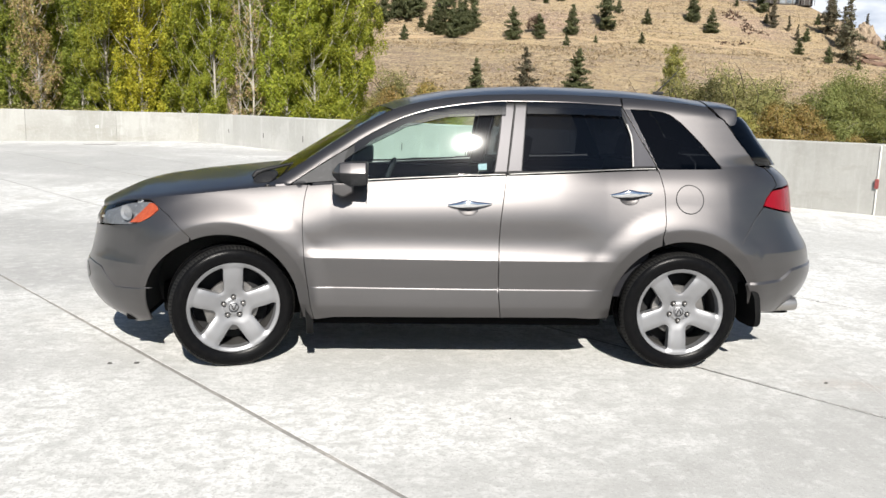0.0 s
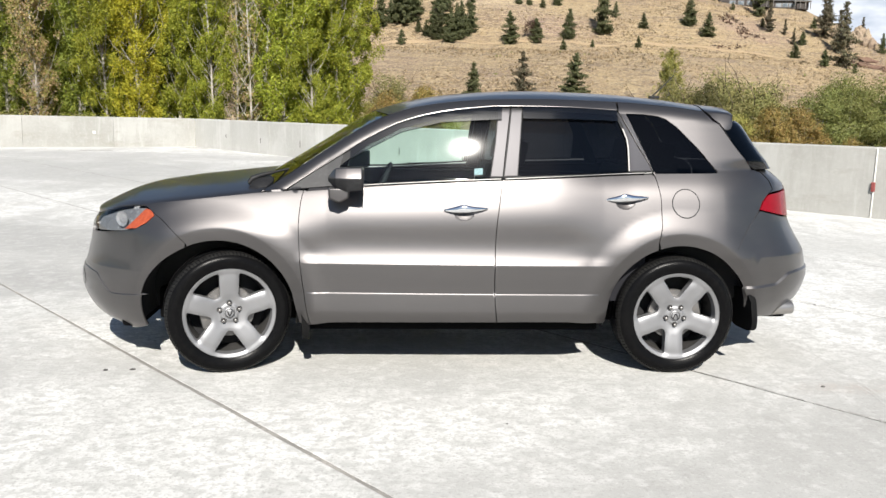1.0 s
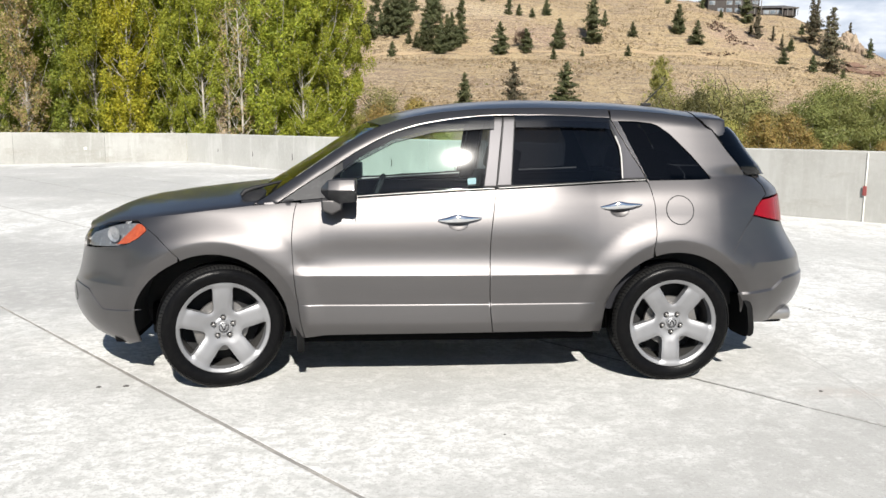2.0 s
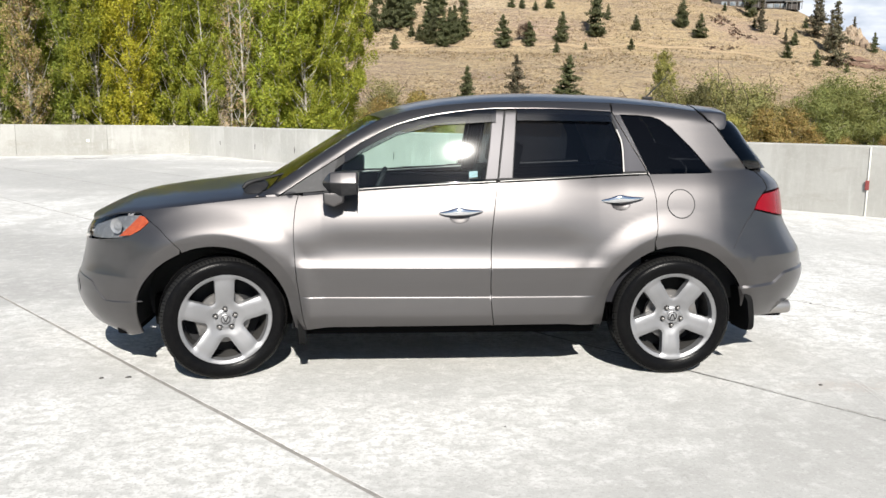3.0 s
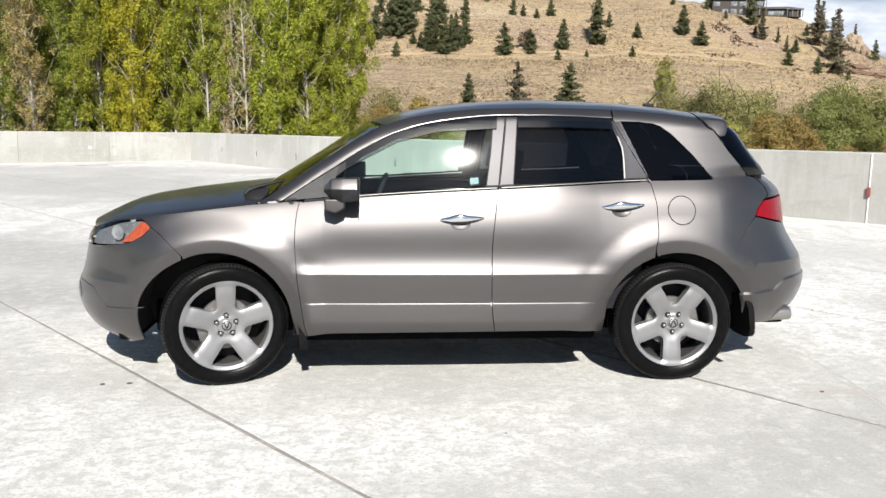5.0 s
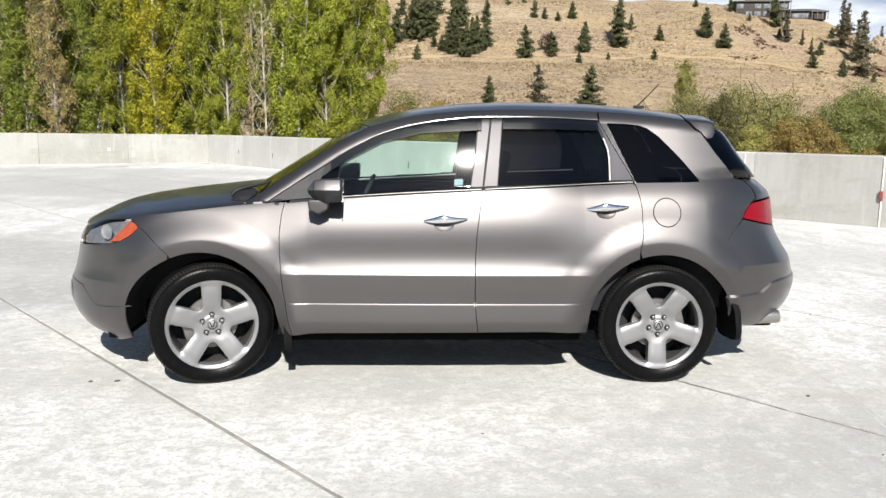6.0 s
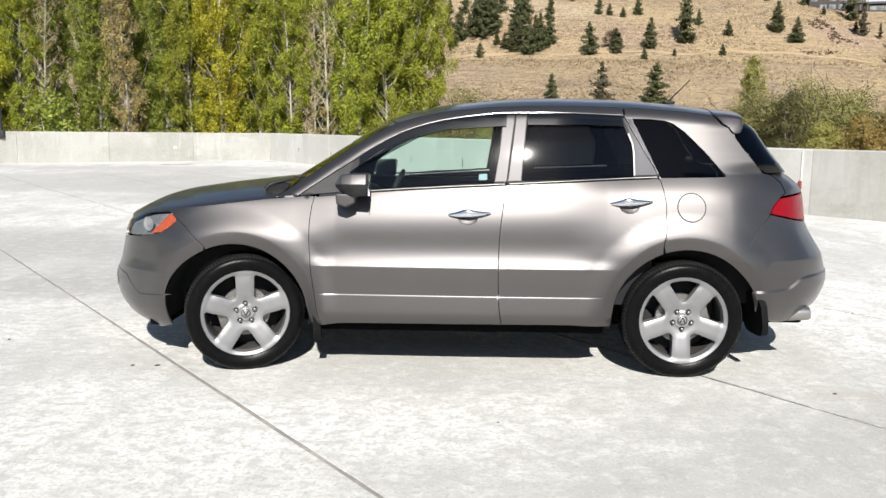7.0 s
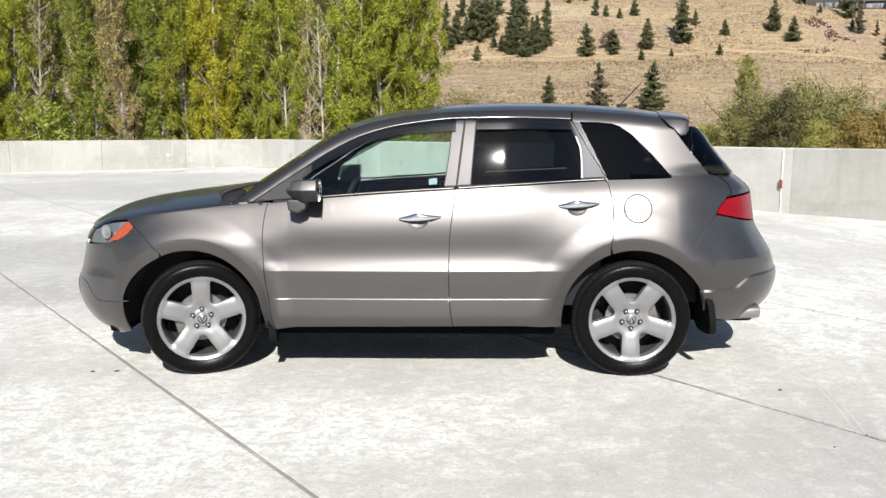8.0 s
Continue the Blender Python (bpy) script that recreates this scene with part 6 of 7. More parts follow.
# ---- trees ----
def leaf_mesh(name, pts, size, mat, parent, rng, facing=None, shape=0.75):
    """Many small leaves at the points, turned at random or towards their facing."""
    pts = np.asarray(pts)
    k = len(pts)
    a = rng.normal(size=(k, 3))
    a[:, 2] *= 0.6
    a /= np.linalg.norm(a, axis=1, keepdims=True)
    if facing is not None:
        a = np.cross(facing, a)
        a /= np.linalg.norm(a, axis=1, keepdims=True) + 1e-9
        b = np.cross(facing, a)
    else:
        b = np.cross(a, rng.normal(size=(k, 3)))
    b /= np.linalg.norm(b, axis=1, keepdims=True)
    s = size * (0.6 + 0.8 * rng.random((k, 1)))
    quad = np.stack([pts - a * s, pts - b * s * shape, pts + a * s, pts + b * s * shape], 1).reshape(-1, 3)
    me = bpy.data.meshes.new(name)
    me.vertices.add(4 * k)
    me.vertices.foreach_set("co", quad.astype(np.float32).ravel())
    me.loops.add(4 * k)
    me.loops.foreach_set("vertex_index", np.arange(4 * k, dtype=np.int32))
    me.polygons.add(k)
    me.polygons.foreach_set("loop_start", np.arange(0, 4 * k, 4, dtype=np.int32))
    me.materials.append(mat)
    me.update(calc_edges=True)
    ob = new(name, me)
    ob.parent = parent
    return ob


def clumps(rng, centres, radii, per, flat=0.8, loose=0.55):
    """Leaf points on the shells of rounded clumps, and the way each leaf faces."""
    pts, facing = [], []
    for c, r in zip(centres, radii):
        k = int(per * (0.7 + 0.6 * rng.random()))
        d = rng.normal(size=(k, 3))
        d /= np.linalg.norm(d, axis=1, keepdims=True)
        lump = 1 + 0.30 * np.sin(d[:, :1] * 4 + c[0] * 9) * np.sin(d[:, 2:] * 5 + c[2] * 7)
        pts.append(np.array(c)[None] + d * r * lump * rng.random((k, 1))**0.38 * np.array([1, 1, flat]))
        f = d + loose * rng.normal(size=(k, 3)) + np.array([0, 0, 0.3])
        facing.append(f / np.linalg.norm(f, axis=1, keepdims=True))
    return np.concatenate(pts), np.concatenate(facing)


def poplar(label, leafmat, seed, height=15.0, leaf_count=9000, radius=2.0, bare=False):
    rng = np.random.default_rng(seed)
    tree = thing("poplar_tree", label, "tree", group="row of poplars")
    bm = bmesh.new()
    lean = rng.normal(size=2) * 0.25
    trunk = [Vector((lean[0] * f**1.5 * 2 + 0.12 * math.sin(7 * f + seed), lean[1] * f**1.5 * 2 + 0.1 * math.cos(6 * f + seed), height * f)) for f in np.linspace(0, 1, 9)]
    girth = 0.085 if not bare else 0.065
    tube(bm, trunk, [girth * (1 - f)**0.8 + 0.015 for f in np.linspace(0, 1, 9)], 8)
    part("trunk", bm, BARK, tree, "pale grey trunk")
    bm = bmesh.new()
    centres, radii = [], []
    count = 120 if not bare else 44
    for i in range(count):
        f = 0.14 + 0.85 * (i + rng.random()) / count
        j = min(7, int(f * 8))
        p0 = trunk[j].lerp(trunk[j + 1], f * 8 - j)
        ang = i * 2.4 + rng.normal() * 0.5
        full = 0.45 + 0.62 * smooth(0.12, 0.42, f) - 0.75 * smooth(0.66, 1.0, f)
        reach = radius * (0.22 + 0.80 * rng.random()) * float(full)
        rise = reach * (1.1 + 1.1 * rng.random())
        tip = p0 + Vector((math.cos(ang) * reach, math.sin(ang) * reach, rise))
        midp = p0.lerp(tip, 0.5) + Vector((math.cos(ang) * 0.12 * reach, math.sin(ang) * 0.12 * reach, -0.10 * reach))
        thick = 0.75 if not bare else 1.0
        tube(bm, [p0, midp, tip], [0.034 * (1.2 - f) * thick, 0.020 * thick, 0.006], 4, cap=False)
        for t, k in ((1.0, 1.0), (0.5, 0.85), (0.05, 0.7)):
            if t < 1 and rng.random() < 0.25:
                continue
            side = midp.lerp(tip, t) + Vector(rng.normal(size=3) * 0.20)
            centres.append(tuple(side))
            radii.append((0.26 + 0.30 * rng.random()) * k * radius / 2.0)
        for k in range(3 if bare else 1):
            q = p0.lerp(tip, 0.4 + 0.5 * rng.random())
            tube(bm, [q, q + Vector(rng.normal(size=3) * 0.30) + Vector((0, 0, 0.4))], [0.010, 0.003], 3, cap=False)
    part("branchwork", bm, BARK, tree)
    pts, facing = clumps(rng, centres, radii, 1.75 * leaf_count / len(centres), 1.55, 0.6)
    leaf_mesh("crown", pts, 0.052 if not bare else 0.055, leafmat, tree, rng, facing)
    return tree


def broad_bush(name, label, leafmat, seed, height, radius, leaf_count=9000, size=0.085, lobes=26, bare_limbs=0, category="bush"):
    rng = np.random.default_rng(seed)
    tree = thing(name, label, category)
    bm, centres, radii = bmesh.new(), [], []
    for i in range(lobes):
        ang, el = i * 2.4 + rng.normal() * 0.3, radians(12 + 76 * ((i + rng.random()) / lobes)**1.0)
        lump = 0.62 + 0.38 * rng.random()
        tip = Vector((math.cos(ang) * math.cos(el) * radius * 0.85, math.sin(ang) * math.cos(el) * radius * 0.85, height * 0.22 + math.sin(el) * height * 0.66)) * lump
        base_p = Vector((rng.normal() * 0.2, rng.normal() * 0.2, 0))
        midp = base_p.lerp(tip, 0.5) + Vector((0, 0, 0.10 * height))
        tube(bm, [base_p, midp, tip], [0.08, 0.04, 0.012], 5, cap=False)
        for k in range(4):
            q = midp.lerp(tip, rng.random())
            tube(bm, [q, q + Vector(rng.normal(size=3) * 0.3 * radius) * 0.6 + Vector((0, 0, 0.15 * radius))], [0.016, 0.005], 3, cap=False)
        centres.append(tuple(tip))
        radii.append((0.5 * radius + 0.14 * height) * (0.24 + 0.20 * rng.random()))
    for i in range(bare_limbs):
        ang = rng.random() * math.tau
        p = [Vector((0, 0, height * 0.55))]
        for k in range(5):
            p.append(p[-1] + Vector((math.cos(ang) * 0.20 * radius + rng.normal() * 0.30, math.sin(ang) * 0.20 * radius, height * 0.085 + rng.normal() * 0.25)))
            q = p[-1]
            tube(bm, [q, q + Vector(rng.normal(size=3) * 0.22 * radius) + Vector((0, 0, 0.3))], [0.02, 0.005], 3, cap=False)
        tube(bm, p, [0.07, 0.05, 0.04, 0.03, 0.02, 0.008], 5, cap=False)
    part("limb", bm, DARK_BARK if bare_limbs else BARK, tree)
    pts, facing = clumps(rng, centres, radii, leaf_count / lobes, 0.85, 0.4)
    leaf_mesh("crown", pts, size, leafmat, tree, rng, facing)
    return tree


def pine(label, seed, height=10.0, spread=0.24, ragged=0.3, needles=None, group="pines on the hillside"):
    rng = np.random.default_rng(seed)
    tree = thing("pine_tree", label, "tree", group=group)
    bm = bmesh.new()
    bend = rng.normal(size=2) * ragged * 0.6
    tube(bm, [(0, 0, -0.6), (bend[0] * 0.3, bend[1] * 0.3, height * 0.5), (bend[0], bend[1], height)], [0.18, 0.11, 0.02], 6)
    part("trunk", bm, DARK_BARK, tree)
    pts, facing = [], []
    levels = 20
    for i in range(levels):
        f = 0.05 + 0.94 * i / (levels - 1)
        r = height * spread * (1 - f)**0.62 * (0.82 + 0.18 * math.sin(f * 23 + seed)) * (1 - ragged / 2 + ragged * rng.random()) + 0.16
        if f < 0.12:
            r *= 0.85
        for b in range(9 if f < 0.7 else 6):
            if rng.random() < ragged * 0.5:
                continue
            ang = rng.random() * math.tau
            far = r * (1 - 0.5 * ragged * rng.random())
            steps = max(3, int(far / 0.20))
            ts = (np.arange(steps) + rng.random(steps)) / steps
            line = np.stack([bend[0] * f + np.cos(ang) * far * ts, bend[1] * f + np.sin(ang) * far * ts, height * f - 0.20 * far * ts + 0.22 * far * ts**2], 1)
            many = np.repeat(line, 6, 0) + rng.normal(size=(steps * 6, 3)) * np.array([0.17, 0.17, 0.13])
            pts.append(many)
            d = np.stack([np.full(len(many), np.cos(ang)), np.full(len(many), np.sin(ang)), np.full(len(many), 0.7)], 1) + 0.6 * rng.normal(size=(len(many), 3))
            facing.append(d / np.linalg.norm(d, axis=1, keepdims=True))
    leaf_mesh("crown", np.concatenate(pts), 0.21, needles or NEEDLES, tree, rng, np.concatenate(facing), shape=0.5)
    return tree


rnd = random.Random(5)
GROUND = -5.5
kinds = [poplar("green poplar with pale trunk behind the parapet", LEAF_GREEN, 1, 21, 42000, 2.1), poplar("yellow-green poplar with pale trunk", LEAF_YELLOW, 2, 20, 38000, 2.0),
         poplar("green poplar with dense foliage", LEAF_GREEN, 3, 22, 46000, 2.3), poplar("dark green poplar in the row", LEAF_DARK, 4, 21, 40000, 2.2),
         poplar("yellowing poplar thinning at the foot", LEAF_YELLOW, 5, 21, 36000, 2.0), poplar("bare-stemmed poplar with few brown leaves", LEAF_BROWN, 6, 17, 1500, 1.3, bare=True),
         poplar("poplar with browning leaves", LEAF_BROWN, 7, 17, 12000, 1.5)]
# (x, y, kind): a front row and a back row
row = [(-37.8, 50, 1), (-35.4, 50, 4), (-33.0, 49.5, 1), (-31.0, 51, 0), (-29.4, 51, 5), (-25.4, 51, 3), (-23.0, 49.6, 6), (-20.9, 51.5, 3), (-18.7, 50, 0), (-16.5, 49.5, 1), (-14.2, 51.5, 2), (-11.8, 50, 0),
       (-10.0, 50.4, 5), (-9.3, 49.4, 5), (-8.7, 51.2, 5), (-7.2, 50.2, 2), (-5.2, 49.6, 0), (-3.4, 51.0, 2), (-2.9, 54.5, 0)]
for i in range(15):
    x = -4.9 - 2.75 * i
    if i not in (9, 10):
        row.append((x + rnd.uniform(-0.7, 0.7), 57.5 + rnd.uniform(-1.5, 1.5), (0, 2, 3, 0, 3, 2, 3, 0, 3, 2, 3, 3, 0, 2, 3)[i]))
# added third row, mostly darker leaves, stands in for the shade between the trees
for i in range(13):
    row.append((-6.2 - 3.1 * i + rnd.uniform(-0.6, 0.6), 64 + rnd.uniform(-1.5, 1.5), (3, 2, 3)[i % 3]))
used = set()
for x, y, k in row:
    m = Matrix.Translation((x, y, GROUND)) @ Matrix.Rotation(rnd.uniform(0, math.tau), 4, "Z") @ Matrix.Scale(rnd.uniform(0.92, 1.1), 4)
    if k in used:
        copy_thing(kinds[k], m)
    else:
        kinds[k].matrix_world = m
        used.add(k)

# undergrowth at the foot of the poplars
shrub = broad_bush("shrub", "olive undergrowth shrub at the foot of the poplars", LEAF_OLIVE, 21, 7.6, 1.9, 6000, 0.075, 20)
shrub2 = broad_bush("shrub", "dark green undergrowth shrub at the foot of the poplars", LEAF_DARK, 22, 8.0, 1.8, 6000, 0.075, 20)
shrub3 = broad_bush("shrub", "yellow-green sapling at the foot of the poplars", LEAF_YELLOW, 23, 8.2, 1.3, 4500, 0.07, 16)
shrub4 = broad_bush("shrub", "bare brown undergrowth at the foot of the poplars", LEAF_BROWN, 24, 7.4, 1.8, 700, 0.06, 22, 6)
spots = [(shrub2, -26.6, 48.5, 1.28), (shrub2, -28.2, 49.5, 1.05), (shrub, -24.4, 48.2, 1.05), (shrub4, -22.4, 48.5, 0.95), (shrub, -20.2, 48.8, 0.98), (shrub3, -18.0, 48.4, 0.98), (shrub3, -15.4, 48.4, 1.0), (shrub, -13.6, 48.6, 0.95),
         (shrub4, -12.0, 48.8, 0.95), (shrub4, -9.8, 48.6, 0.98), (shrub4, -8.4, 48.8, 1.0), (shrub, -6.6, 48.6, 0.9), (shrub3, -5.0, 48.2, 0.95), (shrub, -3.4, 48.4, 0.95), (shrub3, -2.3, 48.8, 0.95), (shrub, -30.2, 48.5, 1.0),
         (shrub3, -32.0, 48.2, 1.05), (shrub, -34.2, 48.0, 1.0), (shrub3, -36.4, 48.4, 1.1)]
# shrubs and small trees on the flat behind the car
green = broad_bush("bush", "large green bush beyond the parapet", LEAF_BUSH, 31, 11.2, 3.5, 34000, 0.062, 34)
olive = broad_bush("bush", "olive green bush with bare branches", LEAF_OLIVE, 32, 10.8, 3.0, 26000, 0.065, 44, 3)
tan = broad_bush("bush", "tan autumn bush beyond the parapet", LEAF_TAN, 33, 8.4, 2.7, 26000, 0.06, 44)
gold = poplar("yellow-green young poplar beyond the parapet", LEAF_LIGHT, 34, 12.2, 9000, 1.15)
pale = broad_bush("bush", "pale olive bush beyond the parapet", LEAF_LIGHT, 35, 10.6, 3.0, 26000, 0.065, 44)
dusk = broad_bush("bush", "dense dark olive bush beyond the parapet", LEAF_DUSK, 36, 12.0, 2.3, 26000, 0.062, 48)
spots += [(green, 35.7, 60, 0.98), (green, 38.8, 61, 1.06), (green, 42.4, 62, 1.1), (green, 40.6, 66, 1.15), (green, 46.2, 62, 1.05), (tan, 29.7, 56, 1.04), (tan, 31.8, 55.6, 1.0), (pale, 27.2, 57, 0.78), (tan, 36.6, 56.5, 0.72),
          (tan, 40.6, 57, 0.74), (olive, 30.9, 62, 1.05), (olive, 32.8, 63.5, 1.0), (olive, 28.4, 61, 0.95), (dusk, 24.9, 58, 0.93), (gold, 25.8, 67, 1.05), (gold, 24.9, 66.4, 0.92), (pale, 21.6, 66, 0.97), (pale, 24.0, 66, 1.04), (pale, 19.0, 67, 0.86),
          (olive, 23.0, 63, 0.90), (olive, 24.8, 62, 0.98), (olive, 28.6, 63.5, 1.08), (pale, 21.9, 63.5, 0.92), (pale, -1.9, 76, 1.05), (pale, 1.4, 74, 1.08), (tan, 3.6, 74.5, 1.18), (pale, 5.8, 74, 0.93), (olive, 0.2, 79, 1.05), (tan, -0.2, 72.5, 1.1)]
seen_kinds = set()
for src, x, y, s in spots:
    m = Matrix.Translation((x, y, GROUND)) @ Matrix.Rotation(rnd.uniform(0, 6), 4, "Z") @ Matrix.Scale(s, 4)
    if src in seen_kinds:
        copy_thing(src, m)
    else:
        src.matrix_world = m
        seen_kinds.add(src)

# conifers dotted over the slope: place on the ground and height
pines = [pine("dark green conifer on the dry slope", 41, 10, 0.36, 0.30), pine("dense dark conifer on the dry slope", 42, 10, 0.30, 0.45), pine("ragged old olive-grey pine on the slope", 43, 10, 0.25, 0.75, DRY_NEEDLES),
         pine("young conifer on the dry slope", 44, 10, 0.46, 0.32), pine("sparse browning conifer on the lower slope", 45, 10, 0.38, 0.8, DRY_NEEDLES), pine("full green conifer on the lower slope", 46, 10, 0.44, 0.38)]
PINE_SPOTS = [
    (-6, 309, 5.6, 0), (-6, 289, 8.3, 0), (-2, 285, 10.6, 0), (4, 290, 12.9, 1), (11, 297, 11.9, 1), (8, 293, 12.2, 0), (19, 288, 14.5, 1), (16, 278, 8.4, 0),
    (21, 269, 10.1, 0), (19, 279, 8.0, 1), (31, 300, 8.7, 1), (29, 279, 9.3, 0), (26, 284, 8.6, 0), (5, 269, 4.6, 3), (11, 279, 4.0, 3), (24, 281, 8.9, 1),
    (50, 308, 7.2, 1), (54, 308, 4.0, 3), (59, 307, 3.6, 3), (65, 310, 5.9, 3), (41, 268, 9.7, 5), (50, 269, 7.5, 5), (62, 274, 9.3, 0), (57, 258, 3.4, 3),
    (69, 268, 2.4, 3), (76, 281, 16.5, 1), (85, 299, 5.4, 0), (18.7, 170, 7.4, 0), (29.2, 169, 9.4, 4), (41.0, 171, 9.2, 5), (93, 290, 5.2, 3), (112, 296, 10.0, 0),
    (114, 298, 4.6, 3), (115, 285, 7.9, 3), (85, 269, 3.6, 3), (136, 334, 6.2, 1), (148, 317, 13.0, 1), (143, 296, 10.8, 2), (143, 302, 3.4, 3), (140, 269, 5.2, 3),
    (148, 294, 5.2, 2), (150, 284, 4.6, 3), (147, 285, 5.5, 2), (161, 290, 15.6, 2), (171, 306, 12.5, 2), (166, 307, 4.0, 3), (143, 244, 18.2, 2), (160, 277, 13.7, 2),
    (137, 244, 4.8, 3), (181, 299, 7.5, 2), (176, 277, 6.6, 1), (143, 237, 2.8, 3), (139, 321, 3.0, 3), (124, 341, 3.6, 3), (42, 324, 4.7, 1), (49, 328, 4.8, 1),
    (0, 310, 8.9, 1), (14, 310, 10.1, 1), (6, 287, 14.0, 3), (9, 289, 12.5, 5), (21, 299, 13.0, 3), (1.5, 288, 7.5, 5), (24, 272, 9.8, 0), (17, 273, 7.0, 5), (13.5, 276, 5.0, 3), (-4, 281, 5.0, 3), (27, 276, 6.5, 5)]
used = set()
for x, y, h, k in PINE_SPOTS:
    m = Matrix.Translation((x, y, float(land_height(x, y)) - 0.15)) @ Matrix.Rotation(rnd.uniform(0, 6), 4, "Z") @ Matrix.Scale(h / 9.3, 4)
    if k in used:
        copy_thing(pines[k], m @ Matrix.Scale(1 / pines[k].scale.x, 4))
    else:
        pines[k].matrix_world = m
        used.add(k)
# bare reddish-brown shrub among the pines
bare = broad_bush("bush", "round bare reddish-brown shrub on the slope", RED_SAGE, 37, 7.4, 4.2, 2600, 0.16, 30, 4)
bare.matrix_world = Matrix.Translation((49.5, 272, float(land_height(49.5, 272)) - 0.2))

# sagebrush and bunch grass, too many to count
for name, mat, count, seed, area, size in (("sagebrush", SAGE, 22000, 51, (-60, 240, 125, 352), 0.36), ("reddish_scrub", RED_SAGE, 2600, 52, (112, 168, 236, 318), 0.5), ("dark_scrub", LEAF_OLIVE, 160, 53, (-60, 230, 130, 350), 0.5)):
    rng = np.random.default_rng(seed)
    cx = rng.uniform(area[0], area[1], count)
    cy = rng.uniform(area[2], area[3], count)
    grow = np.sin(cx * 0.07 + 2 * np.sin(cy * 0.05)) + np.sin(cy * 0.11 + cx * 0.03) + rng.normal(size=count) * 0.7
    keep = (grow > (-0.2 if name == "sagebrush" else 0.5)) & (np.abs(cy - TRACK(cx)) > 2)
    if name == "reddish_scrub":
        gully = np.minimum(np.abs(cx - 134.4 - 0.9 * np.sin(cy * 0.4)), np.abs(cx - 130.5 - 0.9 * np.sin(cy * 0.3)) + 0.6) + 90 * ((cy < 286) | (cy > 316))
        slide = np.minimum(np.abs(cx - 160 + 0.25 * (cy - 255) - 2 * np.sin(cy * 0.5)), np.abs(cx - 164 + 0.25 * (cy - 255))) + 90 * ((cy < 240) | (cy > 274))
        patch = np.hypot((cx - 120) / 5, (cy - 277) / 1.2) * 1.4
        keep = np.minimum(np.minimum(gully, slide), patch) < 1.8
    cx, cy = cx[keep], cy[keep]
    cz = land_height(cx, cy)
    each = 4
    pts = np.repeat(np.stack([cx, cy, cz + size * 0.5], 1), each, 0) + rng.normal(size=(len(cx) * each, 3)) * size * np.array([0.8, 0.8, 0.4])
    up = rng.normal(size=pts.shape) * 0.5 + np.array([0, -0.5, 0.8])
    tagged(leaf_mesh(name, pts, size * 0.8, mat, None, rng, up / np.linalg.norm(up, axis=1, keepdims=True)), "low dry " + name.replace("_", " ") + " scattered over the slope", "scrub", kind="stuff")

# craggy rock outcrop on the ridge
rng = np.random.default_rng(61)
for i in range(22):
    bm = bmesh.new()
    bmesh.ops.create_icosphere(bm, subdivisions=3, radius=1.0)
    w = rng.uniform(0.9, 2.3)
    tall = rng.uniform(1.2, 2.1)
    x, y = 167 + rng.uniform(-2.5, 9), 281 + rng.uniform(-4, 15)
    for v in bm.verts:
        c = v.co.copy()
        rough = 1 + 0.45 * noise.noise(c * 1.6 + Vector((i * 3.1, 0, 0))) + 0.22 * noise.noise(c * 4.0 + Vector((0, i * 2.3, 0)))
        cut = round(c.x * 1.8 + 0.3 * i) / 1.8 * 0.35 + c.x * 0.65
        v.co = Vector((cut * w, c.y * w * 0.9, c.z * w * tall)) * rough
    r = part("rock", bm, ROCK, None, flat=True)
    r.location = (x, y, float(land_height(x, y)) + w * tall * 0.25)
    tagged(r, "weathered tan rock outcrop on the ridge", "rock", "rocks of the outcrop")


# broken rust-brown ledges below the outcrop
for i in range(26):
    bm = bmesh.new()
    bmesh.ops.create_icosphere(bm, subdivisions=2, radius=1.0)
    f = rng.random()
    x, y = 165 - 7 * f + rng.normal() * 2.0, 272 - 30 * f + rng.normal() * 2.0
    w = rng.uniform(0.7, 1.7)
    for v in bm.verts:
        c = v.co.copy()
        rough = 1 + 0.5 * noise.noise(c * 1.7 + Vector((i * 2.7, 3, 0)))
        v.co = Vector((c.x * w * 1.9, c.y * w * 0.8, c.z * w * 0.55 - c.x * w * 0.35)) * rough
    r = part("rock", bm, RUST_ROCK, None, flat=True)
    r.location = (x, y, float(land_height(x, y)) + 0.1)
    tagged(r, "rust-brown broken rock ledge below the outcrop", "rock", "ledges below the outcrop")


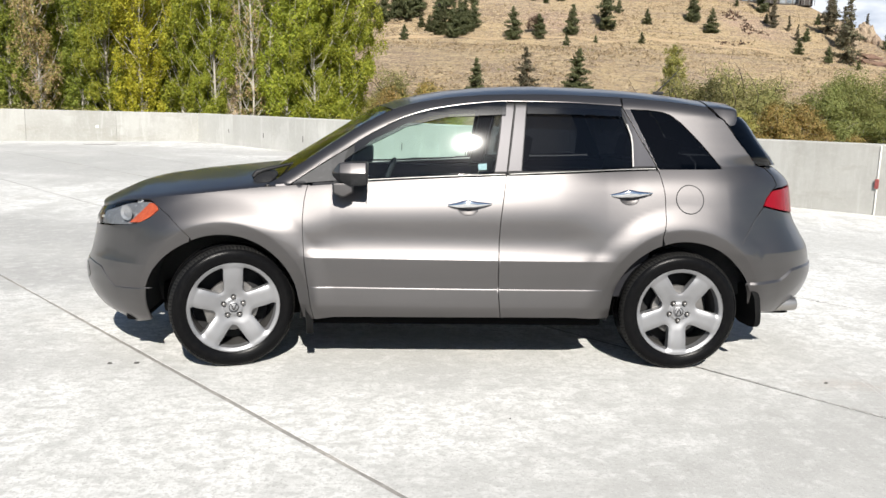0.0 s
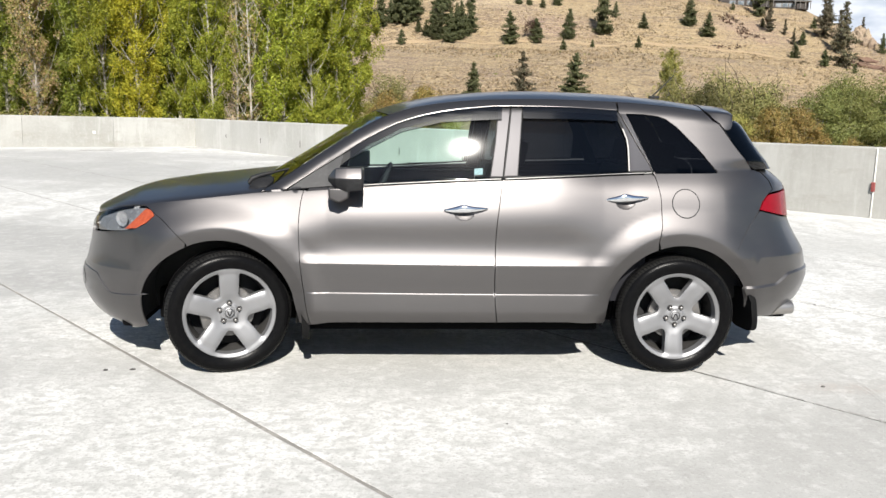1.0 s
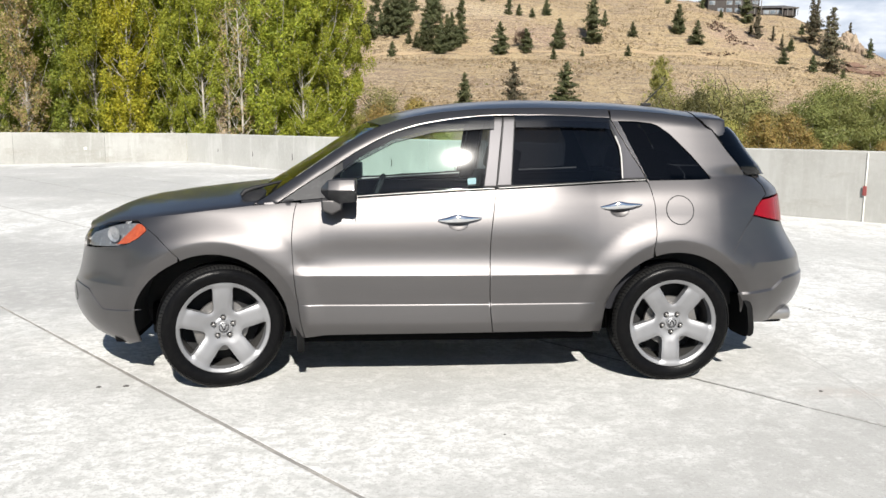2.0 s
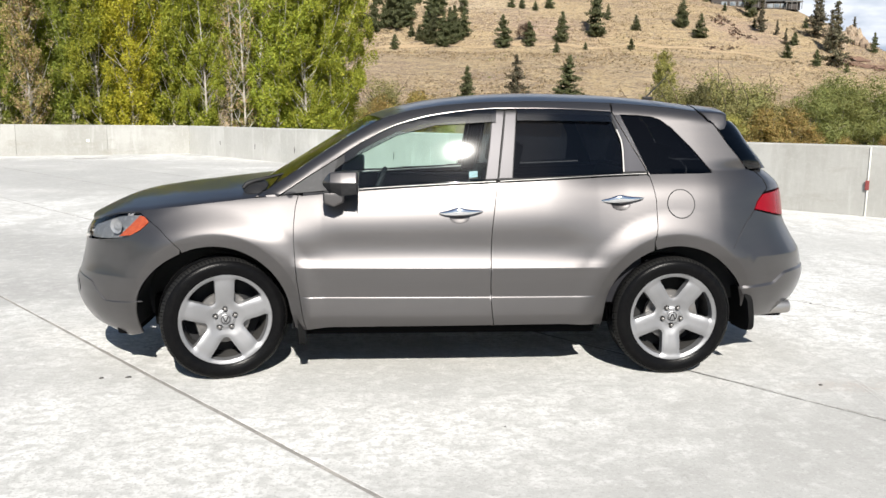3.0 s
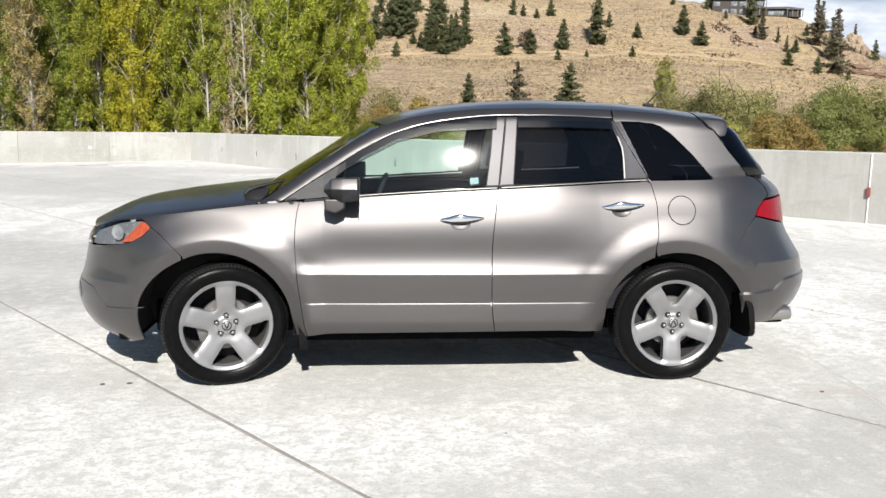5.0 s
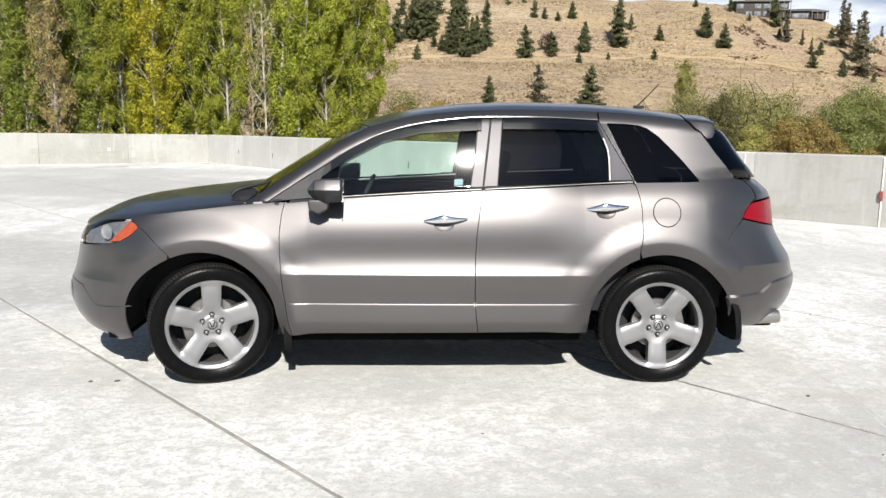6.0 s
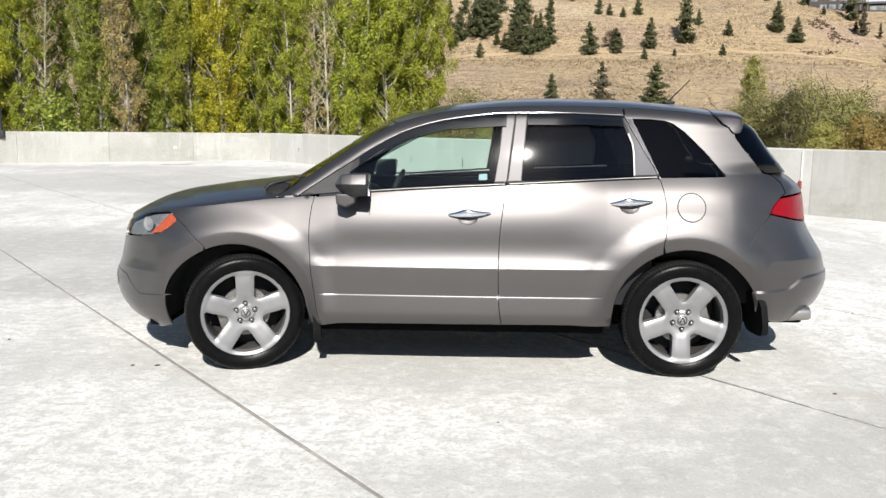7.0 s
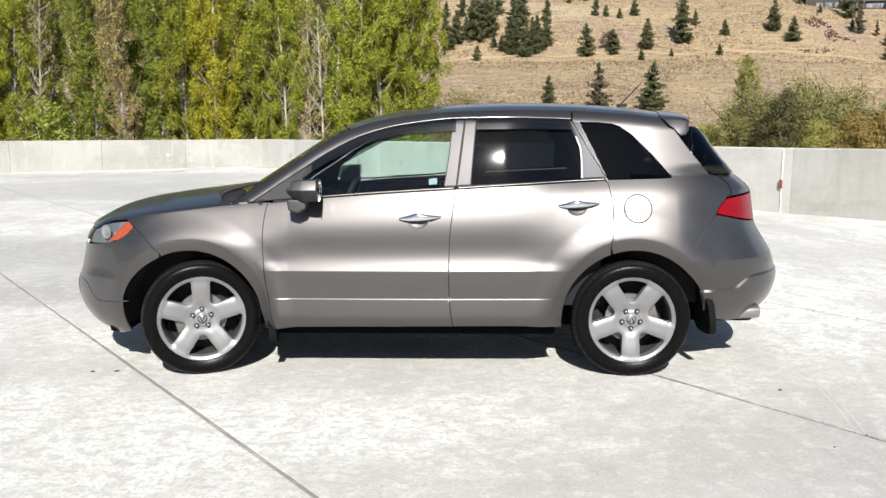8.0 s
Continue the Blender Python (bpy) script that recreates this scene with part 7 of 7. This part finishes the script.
# ---- houses on the crest ----
def house(label, x, y, w, d, storeys, m_turn, flat_roof):
    z = float(land_height(x, y - d / 2)) - 0.4
    h = thing("house", label, "house", Matrix.Translation((x, y, z)) @ Matrix.Rotation(radians(m_turn), 4, "Z"))
    top = 3.0 * storeys + 0.5
    bm = bmesh.new()
    box(bm, (-w / 2, -d / 2, 0), (w / 2, d / 2, top), 0.05)
    box(bm, (w * 0.18, -d / 2 - 2.0, 0), (w * 0.42, -d / 2, top * 0.62), 0.05)
    part("wall", bm, HOUSE_WALL, h, "dark brown siding")
    bm = bmesh.new()
    o = 0.9
    if flat_roof:
        box(bm, (-w / 2 - o, -d / 2 - o, top), (w / 2 + o, d / 2 + o, top + 0.45), 0.05)
        box(bm, (-w * 0.30, -d / 3, top + 0.45), (w * 0.20, d / 3, top + 1.2), 0.05)
    else:
        lo = [bm.verts.new((sx * (w / 2 + o), sy * (d / 2 + o), top)) for sx, sy in ((-1, -1), (1, -1), (1, 1), (-1, 1))]
        hi = [bm.verts.new((sx * (w / 2 - d / 2), 0, top + 1.5)) for sx in (-1, 1)]
        for f in ((lo[0], lo[1], hi[1], hi[0]), (lo[1], lo[2], hi[1]), (lo[2], lo[3], hi[0], hi[1]), (lo[3], lo[0], hi[0]), lo[::-1]):
            bm.faces.new(f)
    part("roof", bm, HOUSE_ROOF, h, "grey low roof")
    for s in range(storeys):
        for k in range(6):
            if (k * 7 + s * 3) % 5 == 0:
                continue
            wx = -w / 2 + w * (k + 0.5) / 6
            win = bmesh.new()
            box(win, (wx - 1.25, -d / 2 - 0.07, 3.0 * s + 0.9), (wx + 1.25, -d / 2 + 0.02, 3.0 * s + 2.7), 0.02)
            f = part("window", win, HOUSE_TRIM, h, "pale window frame")
            pane = bmesh.new()
            box(pane, (wx - 1.08, -d / 2 - 0.09, 3.0 * s + 1.05), (wx + 1.08, -d / 2 - 0.06, 3.0 * s + 2.55), 0.005)
            part("pane", pane, HOUSE_GLASS, f)
    bm = bmesh.new()
    box(bm, (w * 0.10, -d / 2 - 2.6, 3.0), (w / 2 + 0.6, -d / 2 - 0.08, 3.2), 0.03)
    for k in range(4):
        px = w * 0.12 + (w * 0.38) * k / 3
        box(bm, (px, -d / 2 - 2.5, 0), (px + 0.25, -d / 2 - 2.25, top), 0.02)
    part("balcony", bm, HOUSE_TRIM, h, "pale balcony and posts")
    return h


house("long dark two-storey house with a flat roof on the ridge", 149.5, 336.5, 21, 10, 2, -10, True)
house("dark brown house with a low hipped roof on the ridge", 169.5, 338, 16, 8, 1, -14, False)
# a short pale marker post on the lower slope
post = thing("marker_post", "thin pale marker post on the lower slope", "post", Matrix.Translation((26.3, 140.0, float(land_height(26.3, 140.0)))))
bm = bmesh.new()
tube(bm, [(0, 0, 0), (0, 0, 2.6), (0, 0, 5.2)], [0.09, 0.08, 0.06], 8)
part("pole", bm, PALE_METAL, post)
